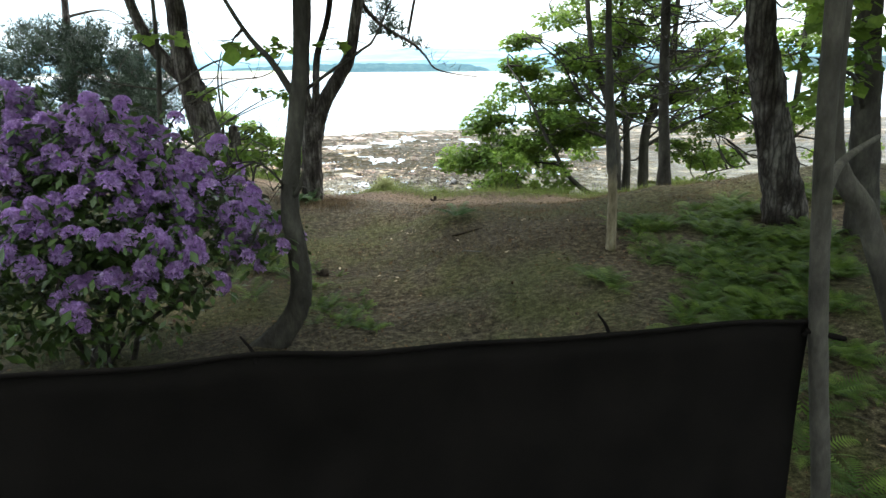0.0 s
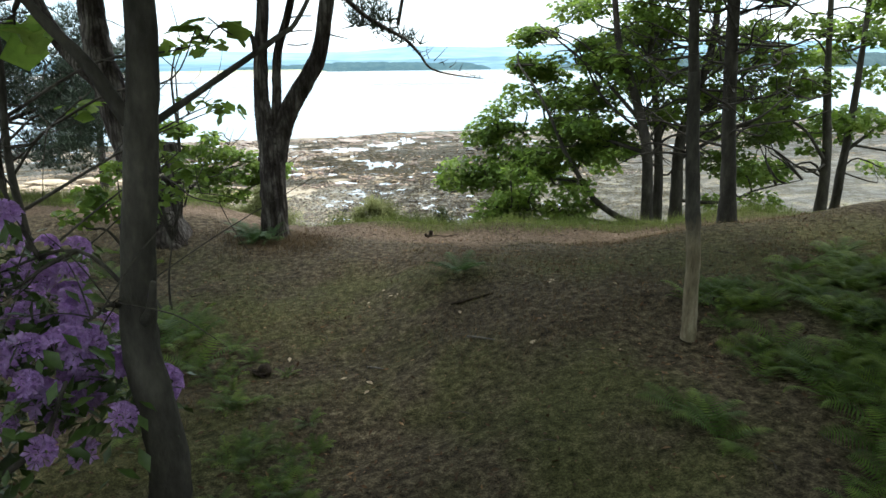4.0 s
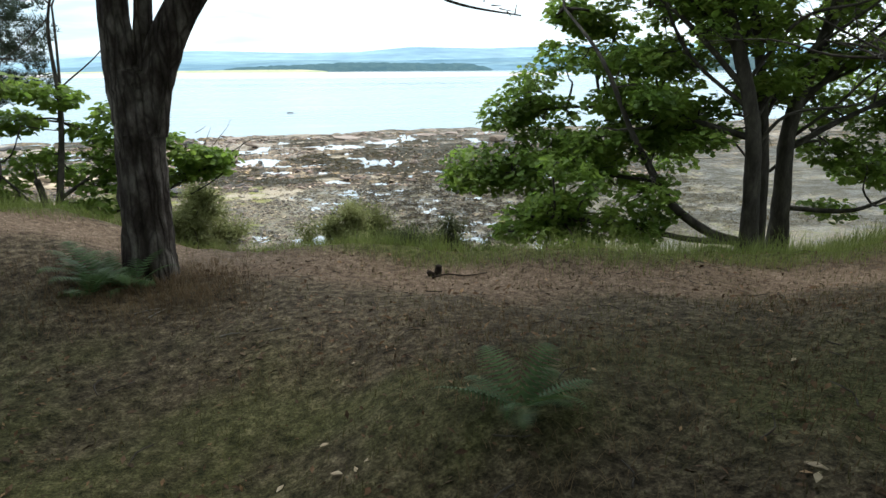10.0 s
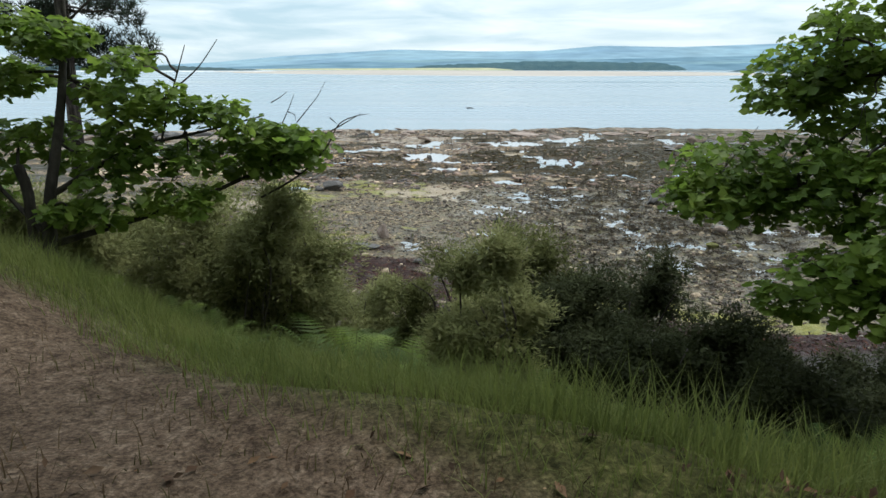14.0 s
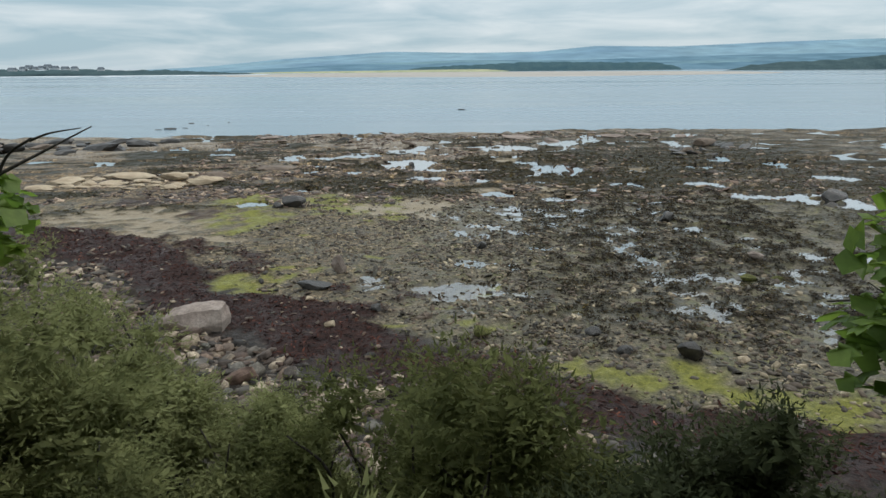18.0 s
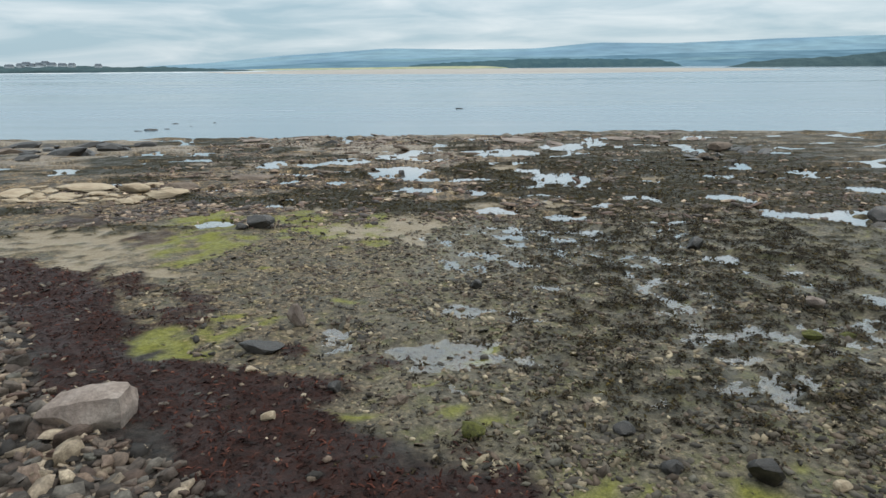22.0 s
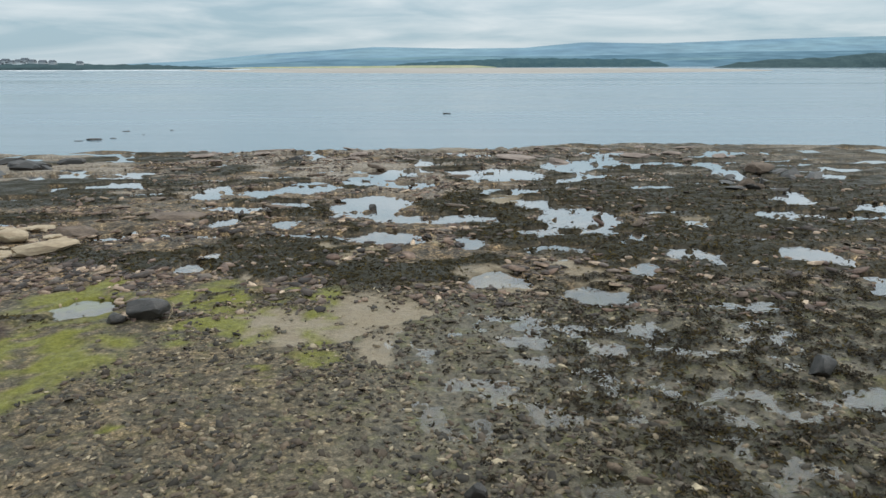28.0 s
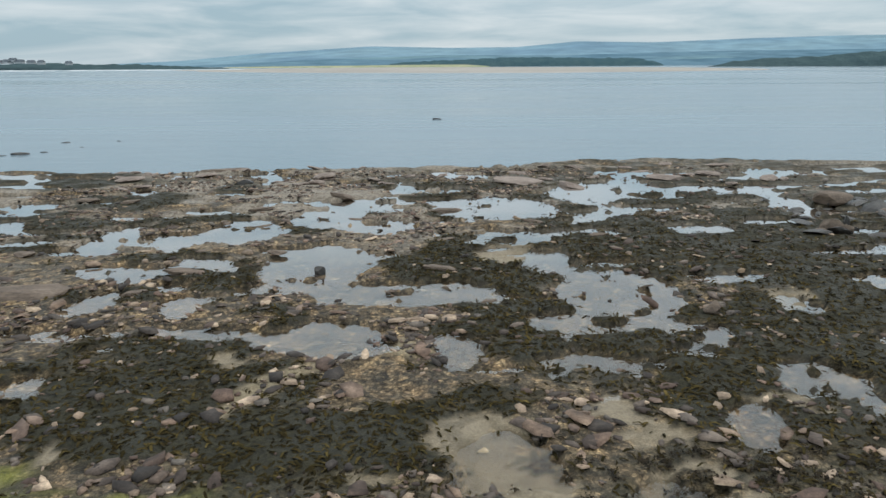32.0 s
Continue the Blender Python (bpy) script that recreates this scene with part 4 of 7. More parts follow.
def far_house(x, z, w, h):
    house = new("far_house")
    house.location = (x, 1105, z)
    v = np.array([(-w, -4, 0), (w, -4, 0), (w, 4, 0), (-w, 4, 0), (-w, -4, h), (w, -4, h), (w, 4, h), (-w, 4, h)], float)
    f = [(0, 1, 5, 4), (1, 2, 6, 5), (2, 3, 7, 6), (3, 0, 4, 7)]
    part("wall", mesh("wall", v, f, WALL_WHITE), house)
    r = np.array([(-w - 0.4, -4.6, h), (w + 0.4, -4.6, h), (w + 0.4, 4.6, h), (-w - 0.4, 4.6, h), (-w, 0, h + 3), (w, 0, h + 3)])
    part("roof", mesh("roof", r, [(0, 1, 5), (0, 5, 4), (2, 3, 4), (2, 4, 5), (1, 2, 5), (3, 0, 4)], SLATE), house)
    tagged(house, "small pale house in the village across the water", "house", "village houses")


for hx, hz in ((-690, 3.2), (-672, 3.6), (-655, 4.6), (-640, 5.0), (-622, 5.2), (-605, 4.4), (-590, 3.4), (-662, 6.2), (-632, 7.0), (-548, 2.6)):
    far_house(hx, hz, rng.uniform(4, 7), rng.uniform(2.5, 4))

# ---- plants ----
SYCAMORE_LEAF = (np.array([(0.0, 0, 0), (0.05, 0.48, -0.03), (0.38, 0.25, 0.03), (0.66, 0.48, -0.05), (1.0, 0.0, -0.07), (0.66, -0.48, -0.05), (0.38, -0.25, 0.03), (0.05, -0.48, -0.03)]),
                 np.array([(0, i + 1, i) for i in range(1, 7)]))
SMALL_LEAF = (np.array([(0, 0, 0), (0.5, 0.22, 0.04), (1, 0, -0.05), (0.5, -0.22, 0.04)]), np.array([(0, 1, 2), (0, 2, 3)]))
NEEDLES = []
for n_i in range(6):
    n_a, n_t = n_i * 2.4, 0.25 + 0.18 * n_i
    d_n = np.array([np.cos(n_a) * np.sin(n_t), np.sin(n_a) * np.sin(n_t), np.cos(n_t)])
    s_n = np.cross(d_n, (0.3, 0.5, 0.8))
    NEEDLES.append((np.array([-0.065 * s_n, 0.065 * s_n, d_n]), np.array([(0, 1, 2)])))
NEEDLES = joined(NEEDLES)


def spray(centres, radii, count, size, flat=0.45, droop=0.35, vary=0.3):
    """Places, turns and sizes of leaves that fill flattened clumps."""
    centres, radii = np.asarray(centres, float), np.asarray(radii, float)
    each = rng.choice(len(centres), count, p=radii**2 / (radii**2).sum())
    d = rng.normal(size=(count, 3))
    d /= np.linalg.norm(d, axis=1)[:, None]
    d *= rng.uniform(0.25, 1, count)[:, None] ** 0.6
    d[:, 2] *= flat
    places = centres[each] + d * radii[each][:, None]
    heading = np.arctan2(d[:, 1], d[:, 0]) + rng.normal(0, 0.9, count)
    turns = turned(heading, rng.normal(droop, 0.35, count), rng.normal(0, 0.45, count))
    return places, turns, size * (1 + vary * rng.normal(size=count)).clip(0.4, 1.7)


def bent(a, b, sag=0.0, wander=0.12, mid=2):
    """A wandering line from a to b."""
    a, b = np.asarray(a, float), np.asarray(b, float)
    far = np.linalg.norm(b - a)
    pts = [a]
    for k in range(1, mid + 1):
        t = k / (mid + 1)
        pts.append(a + (b - a) * t + rng.normal(0, wander * far * 0.5, 3) + np.array([0, 0, -sag * far * 4 * t * (1 - t)]))
    return pts + [b]


def tree(name, base, stems, limbs, clumps, leaf, leaf_mesh_material, leaves, size, label, bark, category="tree", group="", twigs=3, flat=0.45, droop=0.35, bare=0, bare_material=None, reach=1.5, low=0.25, crown_label="", rough=0.05, flare=0.5):
    """stems and limbs: (points, r0, r1) in the world; clumps: (x, y, z, radius); each clump hangs on a branch of the nearest limb."""
    base = np.asarray(base, float)
    thing = new(name)
    thing.location = base
    wood = []
    for pts, r0, r1 in stems:
        part("trunk", mesh("trunk", *(lambda v, f: (v - base, f))(*tube(pts, r0, r1, 14, 7, rough, flare)), bark, True), thing)
        wood.append(smooth_line(pts, 5))
    for pts, r0, r1 in limbs:
        part("limb", mesh("limb", *(lambda v, f: (v - base, f))(*tube(pts, r0, r1, 8, 5, rough * 0.7)), bark, True), thing)
        wood.append(smooth_line(pts, 5))
    wood = np.concatenate(wood)
    pieces = []
    for x, y, z, r in clumps:
        c = np.array([x, y, z])
        under = wood[wood[:, 2] < z + 0.3] if (wood[:, 2] < z + 0.3).any() else wood
        root = under[np.linalg.norm(under - c, axis=1).argmin()]
        pieces.append(tube(bent(root, c, -0.06, 0.22), 0.012 + 0.012 * np.linalg.norm(c - root), 0.006, 4, 3))
        for _ in range(twigs):
            end = c + rng.normal(0, 0.55, 3) * r * (1, 1, flat)
            pieces.append(tube(bent(c + (root - c) * rng.uniform(0, 0.5), end, 0.0, 0.15, 1), 0.006, 0.003, 3, 2))
    if pieces:
        v, f = joined(pieces)
        part("branchwork", mesh("branchwork", v - base, f, TWIG), thing, kind="stuff")
    if bare:
        pieces = []
        for _ in range(bare):
            root = wood[rng.integers(int(len(wood) * low), len(wood))]
            a = rng.uniform(0, 2 * np.pi)
            far = rng.uniform(0.3, reach)
            end = root + np.array([np.cos(a), np.sin(a), rng.normal(0.05, 0.3)]) * far
            line = bent(root, end, rng.normal(0, 0.06), 0.1)
            pieces.append(tube(line, 0.012, 0.004, 4, 4))
            for _ in range(4):
                t = rng.uniform(0.35, 1)
                s = root + (end - root) * t
                pieces.append(tube(bent(s, s + rng.normal(0, 0.25, 3) + (end - root) * 0.15, 0, 0.1, 1), 0.005, 0.002, 3, 3))
        v, f = joined(pieces)
        part("dead_wood", mesh("dead_wood", v - base, f, bare_material or TWIG), thing, "bare dead side branches", kind="stuff")
    if leaves:
        c = np.array(clumps, float)
        v, f = scattered(leaf, *spray(c[:, :3], c[:, 3], leaves, size, flat, droop))
        part("crown", mesh("crown", v - base, f, leaf_mesh_material), thing, crown_label, kind="stuff")
    return tagged(thing, label, category, group)


def high_crown(x, y, z, wide, tall, count, r=0.6):
    return [(x + rng.normal(0, wide * 0.5), y + rng.normal(0, wide * 0.5), z + rng.uniform(0, tall), r * rng.uniform(0.7, 1.4)) for _ in range(count)]


def pines():
    # Three-limbed pine at the brow; bare twigs along the end of its low bough.
    twiglets = []
    for n in range(16):
        a = np.array([0.55 + 1.5 * n / 15, -1.9 + 0.1 * n / 15, 3.02 - 0.68 * (n / 15) ** 0.7])
        b = a + np.array([rng.uniform(-0.1, 0.28), rng.uniform(-0.15, 0.15), rng.uniform(-0.06, 0.26)])
        twiglets.append((bent(a, b, 0, 0.2, 1), 0.008, 0.003))
    tree("pine_tree", (-1.85, -4.05, 0.14),
         [([(-1.91, -4.05, -0.15), (-1.90, -4.05, 0.54), (-1.88, -4.05, 1.24), (-1.87, -4.06, 1.55), (-1.86, -4.07, 1.72)], 0.203, 0.170)],
         twiglets + [([(-1.88, -4.055, 1.25), (-1.905, -4.05, 1.6), (-1.955, -4.04, 1.95), (-1.968, -4.03, 2.3)], 0.195, 0.095), ([(-1.92, -4.05, 1.30), (-1.955, -4.05, 1.75), (-1.965, -4.03, 2.14), (-1.92, -4.02, 2.84), (-1.83, -4.01, 3.74), (-1.77, -3.95, 6.54), (-1.67, -3.85, 8.54)], 0.14, 0.06),
          ([(-1.86, -4.05, 1.35), (-1.80, -4.07, 1.74), (-1.745, -4.08, 2.20), (-1.69, -4.09, 2.79), (-1.42, -4.15, 3.74), (-1.27, -4.05, 6.04), (-1.17, -4.05, 8.04)], 0.085, 0.04),
          ([(-1.82, -4.05, 1.25), (-1.74, -4.07, 1.60), (-1.57, -4.12, 2.00), (-1.31, -4.18, 2.42), (-1.11, -4.22, 2.80), (-0.95, -4.29, 3.64), (-0.57, -4.35, 5.54), (-0.27, -4.35, 8.04)], 0.165, 0.08),
          ([(-0.97, -4.25, 4.04), (-0.67, -3.45, 3.64), (-0.12, -2.55, 3.34), (0.58, -2.00, 3.04), (0.88, -1.85, 2.79), (1.08, -1.85, 2.54), (1.48, -1.80, 2.42), (2.13, -1.80, 2.33)], 0.05, 0.008),
          ([(-1.50, -4.15, 3.24), (-1.35, -4.2, 3.26), (-1.20, -4.23, 3.26)], 0.010, 0.008),
          ([(-1.52, -4.14, 3.05), (-1.36, -4.2, 3.07), (-1.20, -4.23, 3.07)], 0.010, 0.008),
          ([(-1.55, -4.13, 2.88), (-1.40, -4.2, 2.87), (-1.26, -4.21, 2.89)], 0.010, 0.008),
          ([(-1.0, -4.28, 3.02), (-0.85, -4.32, 2.98), (-0.72, -4.35, 2.95)], 0.012, 0.005)],
         high_crown(-1.3, -4.0, 4.8, 2.6, 4.0, 50, 0.7) + [(-0.2, -2.4, 3.35, 0.3), (0.3, -1.9, 3.2, 0.3), (0.75, -1.7, 3.05, 0.22), (-0.3, -2.5, 3.7, 0.35), (0.15, -1.5, 3.5, 0.3)],
         NEEDLES, NEEDLE, 9000, 0.24, "old pine with three limbs at the brow of the bank", PINE_BARK, "tree", "pines", bare=0, flat=0.8, droop=0.0, rough=0.045, flare=0.45)
    # Leaning pine with a sawn-off limb.
    tree("pine_tree", (-3.42, -4.14, 0.3),
         [([(-3.42, -4.15, 0.0), (-3.56, -4.12, 0.7), (-3.74, -4.08, 1.45), (-3.90, -4.04, 2.15), (-4.03, -4.0, 2.75), (-4.06, -3.97, 3.5), (-4.2, -3.9, 6.0), (-4.1, -3.8, 9.0)], 0.31, 0.10)],
         [([(-3.34, -4.14, 0.3), (-3.29, -4.08, 0.8), (-3.27, -4.02, 1.2), (-3.27, -3.98, 1.52)], 0.13, 0.105),
          ([(-3.98, -4.0, 2.35), (-4.43, -3.87, 2.82), (-4.79, -3.78, 3.6), (-5.3, -3.6, 6.0)], 0.15, 0.06)],
         high_crown(-4.4, -4.2, 5.0, 2.6, 4.0, 44, 0.7), NEEDLES, NEEDLE, 5500, 0.27, "leaning rough-barked pine with a sawn-off limb", PINE_BARK, "tree", "pines", bare=10, flat=0.8, droop=0.0, rough=0.05, flare=0.5)
    torn = tube([(-3.52, -4.40, 1.04), (-3.44, -4.45, 1.13), (-3.31, -4.42, 1.18)], 0.045, 0.015, 6, 3, 0.2)
    leaning = [ob for ob in scene.objects if ob.name.startswith("pine_tree")][-1]
    part("torn_wood", mesh("torn_wood", torn[0] - np.array(leaning.location), torn[1], PALE_WOOD), leaning, "pale splintered wood where a limb tore off")
    # Broad pine to landward.
    tree("pine_tree", (3.76, -9.9, 0.5),
         [([(3.80, -9.92, 0.2), (3.70, -9.88, 0.8), (3.55, -9.85, 1.4), (3.31, -9.78, 2.35), (3.12, -9.74, 3.3), (2.9, -9.7, 6.0), (2.8, -9.6, 9.5)], 0.285, 0.11)],
         [([(2.95, -9.7, 5.0), (2.2, -9.4, 6.2), (1.3, -9.2, 6.8)], 0.08, 0.03), ([(2.9, -9.7, 6.0), (3.9, -9.9, 7.2), (5.0, -9.9, 7.8)], 0.08, 0.03)],
         high_crown(2.8, -9.8, 4.8, 2.8, 4.0, 52, 0.8), NEEDLES, NEEDLE, 4500, 0.27, "thick-trunked pine with furrowed bark above ferns", PINE_BARK, "tree", "pines", bare=6, flat=0.8, droop=0.0, rough=0.05, flare=0.35)
    # Slim dark pine with dead side branches.
    dead = []
    for n in range(20):
        root = np.array([4.05 - 0.05 * n / 19, -6.45, 1.35 + 2.3 * n / 19])
        turn, far = n * 2.1 + rng.uniform(-0.4, 0.4), rng.uniform(0.9, 1.7)
        dead.append((bent(root, root + np.array([np.cos(turn), np.sin(turn), rng.uniform(0.0, 0.45)]) * far, 0.05, 0.12), 0.020, 0.005))
    tree("pine_tree", (4.13, -6.47, 0.45),
         [([(4.17, -6.48, 0.2), (4.13, -6.47, 0.9), (4.04, -6.45, 1.9), (3.96, -6.42, 3.4), (3.9, -6.3, 6.0), (3.9, -6.3, 8.5)], 0.115, 0.05)],
         dead, high_crown(3.9, -6.5, 4.6, 2.0, 3.5, 36, 0.7), NEEDLES, NEEDLE, 6000, 0.27, "slim dark pine with bare dead side branches", DARK_BARK, "tree", "pines", bare=60, reach=1.4, flat=0.8, droop=0.0, flare=0.6)
    # Bushy pine on the bank beyond the rhododendron.
    tree("pine_tree", (-6.8, -0.4, -0.6),
         [([(-6.8, -0.4, -0.9), (-6.75, -0.4, 0.8), (-6.7, -0.4, 2.4), (-6.6, -0.3, 4.5)], 0.16, 0.06)],
         [([(-6.7, -0.4, 1.2), (-7.6, -0.7, 1.8)], 0.05, 0.02), ([(-6.7, -0.4, 1.6), (-5.6, -0.4, 2.0)], 0.05, 0.02)],
         [(-6.6 + rng.uniform(-1.5, 1.5), -0.5 + rng.uniform(-1.4, 1.4), 2.3 + rng.uniform(-1.3, 1.2), rng.uniform(0.35, 0.6)) for _ in range(60)],
         NEEDLES, NEEDLE, 10500, 0.14, "bushy grey-green pine on the bank", PINE_BARK, "tree", "pines", flat=0.8, droop=0.0)
    tree("pine_tree", (-6.4, 5.6, -3.2),
         [([(-6.4, 5.6, -3.4), (-6.3, 5.6, -1.0), (-6.2, 5.6, 1.5), (-6.1, 5.6, 3.6)], 0.15, 0.05)],
         [], [(-6.2 + rng.uniform(-1.0, 1.0), 5.6 + rng.uniform(-1.0, 1.0), 2.1 + rng.uniform(-1.1, 1.1), rng.uniform(0.25, 0.45)) for _ in range(30)],
         NEEDLES, NEEDLE, 5000, 0.13, "dark pine growing from the foot of the bank", PINE_BARK, "tree", "pines", flat=0.8, droop=0.0)


pines()


def sycamores():
    outer = [(2.0, 0.95, 0.05), (2.1, 1.0, -0.08), (2.15, 1.1, 0.3), (2.5, 1.0, 0.1), (2.6, 1.1, -0.1), (2.9, 1.0, 0.15), (2.6, 1.3, 0.95), (2.95, 1.2, 1.15), (3.3, 1.1, 1.0), (2.6, -0.2, -0.45), (3.1, -0.3, -0.6), (3.8, -0.5, -0.65), (4.4, -0.6, -0.5),
             (3.1, 0.3, 0.1), (3.6, 0.2, 0.45), (4.2, 0.0, 0.5), (3.3, 1.2, 1.6), (3.7, 0.9, 2.0), (4.3, 0.8, 2.4), (3.5, 0.5, 2.6), (3.7, 0.6, 3.2), (4.2, -0.2, 1.3), (4.9, -0.3, 1.0), (5.2, 0.3, 1.8), (4.8, 0.0, 2.9), (5.5, 0.4, 2.7)]
    inner = [(6.2, 0.6, 1.4), (5.9, 0.2, 0.4), (7.0, 0.5, 2.4), (7.4, 0.0, 3.3), (6.2, -0.2, 3.5), (5.2, -0.4, 3.6), (8.3, 0.2, 1.7), (8.9, -0.3, 0.4), (8.2, -0.6, -0.2), (7.8, 0.5, 3.0), (9.2, 0.0, 2.6), (6.7, -0.6, 2.0), (5.6, -0.6, 2.3), (9.8, -0.4, 1.0), (8.7, -1.0, 2.3)]
    clumps = [(x + 0.3 + rng.normal(0, 0.06), y + rng.normal(0, 0.1), z + rng.normal(0, 0.05), rng.uniform(0.36, 0.55)) for x, y, z in outer]
    clumps += [(x - 0.1 + abs(rng.normal(0, 0.35)) + 0.2, y + rng.normal(0, 0.45), z + rng.normal(0, 0.28), rng.uniform(0.22, 0.42)) for x, y, z in outer[3:] * 3]
    clumps += [(x + rng.normal(0, 0.4), y + rng.normal(0, 0.5), z + rng.normal(0, 0.3), rng.uniform(0.35, 0.55)) for x, y, z in inner * 3]
    clumps += high_crown(7.2, 0.2, 3.0, 2.6, 2.8, 46, 0.5)
    # Dense layered sprays between the outer tips and the stems.
    for level, x0, x1, many in ((-0.35, 2.7, 4.6, 7), (0.15, 3.2, 5.4, 10), (0.7, 3.6, 6.6, 13), (1.3, 4.2, 7.6, 14), (1.9, 4.5, 8.6, 13), (2.5, 4.6, 9.2, 12), (0.9, 7.6, 10.2, 6), (1.7, 8.0, 10.4, 6)):
        clumps += [(rng.uniform(x0, x1), rng.uniform(-1.3, 1.0), level + rng.normal(0, 0.12), rng.uniform(0.3, 0.52)) for _ in range(many)]
    fan = []
    for root, heading in (((6.05, -1.2, 0.9), 0.2), ((6.1, -1.2, 0.5), -0.5), ((5.8, -1.12, 1.8), 0.6), ((5.9, -1.15, 1.5), -0.3), ((6.72, -0.6, 0.8), 0.3), ((6.7, -0.5, 1.4), -0.6), ((6.65, -0.4, 2.0), 0.1),
                          ((7.5, -0.35, 0.9), 0.0), ((7.6, -0.38, 1.3), -0.5), ((7.7, -0.4, 1.7), 0.5), ((7.55, -0.36, 0.6), -0.9), ((7.8, -0.42, 2.1), -0.2), ((7.9, -0.44, 2.5), 0.3), ((6.0, -1.2, 1.1), 2.6), ((5.7, -1.1, 2.0), 2.9), ((6.6, -0.3, 2.6), 2.4)):
        a, far = np.array(root), rng.uniform(1.6, 2.6)
        way = np.array([np.cos(heading), np.sin(heading), rng.uniform(0.55, 1.1)])
        fan.append((bent(a, a + way * far, -0.05, 0.1), 0.034, 0.009))
    tree("sycamore_tree", (6.5, -1.0, -1.2),
         [([(6.2, -1.24, -1.3), (6.18, -1.22, -0.6), (6.05, -1.2, 0.9), (5.65, -1.08, 2.25), (5.35, -1.0, 3.1), (5.2, -0.8, 5.0)], 0.15, 0.05),
          ([(7.5, -0.36, -1.7), (7.5, -0.35, -0.6), (7.48, -0.34, 0.8), (7.85, -0.43, 2.2), (8.05, -0.47, 3.2), (8.2, -0.3, 5.2)], 0.17, 0.05),
          ([(6.7, -0.8, -1.5), (6.75, -0.7, 0.0), (6.7, -0.5, 1.5), (6.6, -0.2, 3.0), (6.7, 0.0, 5.0)], 0.12, 0.04)],
         [([(6.2, -1.2, -0.95), (5.6, -1.05, -0.75), (5.0, -0.92, -0.3), (4.55, -0.8, 0.4), (4.3, -0.75, 0.85), (3.85, -0.6, 1.85), (3.6, 0.2, 2.6)], 0.085, 0.02),
          ([(6.2, -1.2, -0.9), (5.3, -1.0, -0.85), (4.2, -0.7, -0.6), (3.0, -0.35, -0.5), (2.6, -0.25, -0.35)], 0.06, 0.012),
          ([(4.8, -0.85, 0.05), (3.9, 0.1, 0.1), (3.2, 0.7, 0.05), (2.4, 1.0, -0.05)], 0.035, 0.008),
          ([(6.05, -1.2, 0.7), (5.2, -0.3, 1.0), (4.2, 0.6, 1.1), (2.9, 1.3, 0.95)], 0.05, 0.01),
          ([(7.5, -0.35, 0.4), (8.2, -0.7, 0.9), (9.3, -1.2, 1.5), (10.5, -1.5, 1.9)], 0.06, 0.015),
          ([(7.6, -0.4, 1.2), (8.5, -0.9, 2.2), (9.4, -1.2, 3.4)], 0.06, 0.015),
          ([(7.5, -0.35, -0.6), (8.4, -0.9, -0.6), (9.2, -1.1, -0.3), (10.2, -1.3, -0.1)], 0.05, 0.01),
          ([(5.9, -1.15, 1.4), (5.0, -0.8, 2.4), (4.0, 0.0, 3.4)], 0.05, 0.015)] + fan,
         clumps, SYCAMORE_LEAF, LEAF, 52000, 0.090, "many-stemmed sycamore in full leaf, leaning out from the bank", DARK_BARK, "tree", "sycamores", twigs=2, bare=40, reach=0.9, flat=0.5, droop=0.3)
    # Its neighbour farther along the bank.
    clumps = [(11.4 + rng.uniform(-2.4, 2.6), -0.4 + rng.uniform(-1.5, 1.5), rng.uniform(-0.4, 4.8), rng.uniform(0.35, 0.6)) for _ in range(46)]
    tree("sycamore_tree", (11.3, -0.9, -1.5),
         [([(11.2, -0.9, -1.7), (11.2, -0.9, 0.2), (11.0, -0.8, 2.2), (10.9, -0.6, 4.8)], 0.14, 0.05),
          ([(11.9, -0.6, -1.9), (12.0, -0.6, 0.0), (12.2, -0.5, 2.0), (12.4, -0.3, 4.5)], 0.13, 0.05)],
         [([(11.2, -0.9, 0.2), (10.4, -1.0, 1.0), (9.6, -1.1, 1.4)], 0.05, 0.015), ([(12.0, -0.6, 0.4), (12.9, -0.9, 1.2), (13.6, -1.0, 1.6)], 0.05, 0.015)],
         clumps, SYCAMORE_LEAF, LEAF, 7000, 0.13, "leafy two-stemmed sycamore farther along the bank", DARK_BARK, "tree", "sycamores", twigs=1, flat=0.6, droop=0.3)
    # Young sycamore with dead tops at the brow.
    side = [(-1.8, 1.4, 0.35), (-2.15, 1.2, 0.5), (-2.4, 1.1, 0.6), (-2.7, 1.0, 0.35), (-1.9, 1.5, 0.25), (-2.9, 0.8, 0.75), (-3.2, 0.8, 0.2), (-3.5, 0.9, 0.9), (-4.2, 0.8, 0.5), (-4.6, 0.9, 0.1), (-4.4, 1.0, 1.0), (-3.9, 1.2, 0.2), (-2.4, 1.3, 0.1), (-5.0, 0.9, 0.6), (-3.4, 0.6, -0.1), (-3.0, 0.9, 1.15), (-3.6, 0.9, 1.4), (-4.3, 0.8, 1.5), (-2.7, 0.9, -0.15), (-3.1, 0.8, 0.5), (-4.9, 0.8, -0.2)]
    clumps = [(x + rng.normal(0, 0.08), y + rng.normal(0, 0.2), z + rng.normal(0, 0.06), rng.uniform(0.24, 0.40)) for x, y, z in side * 2]
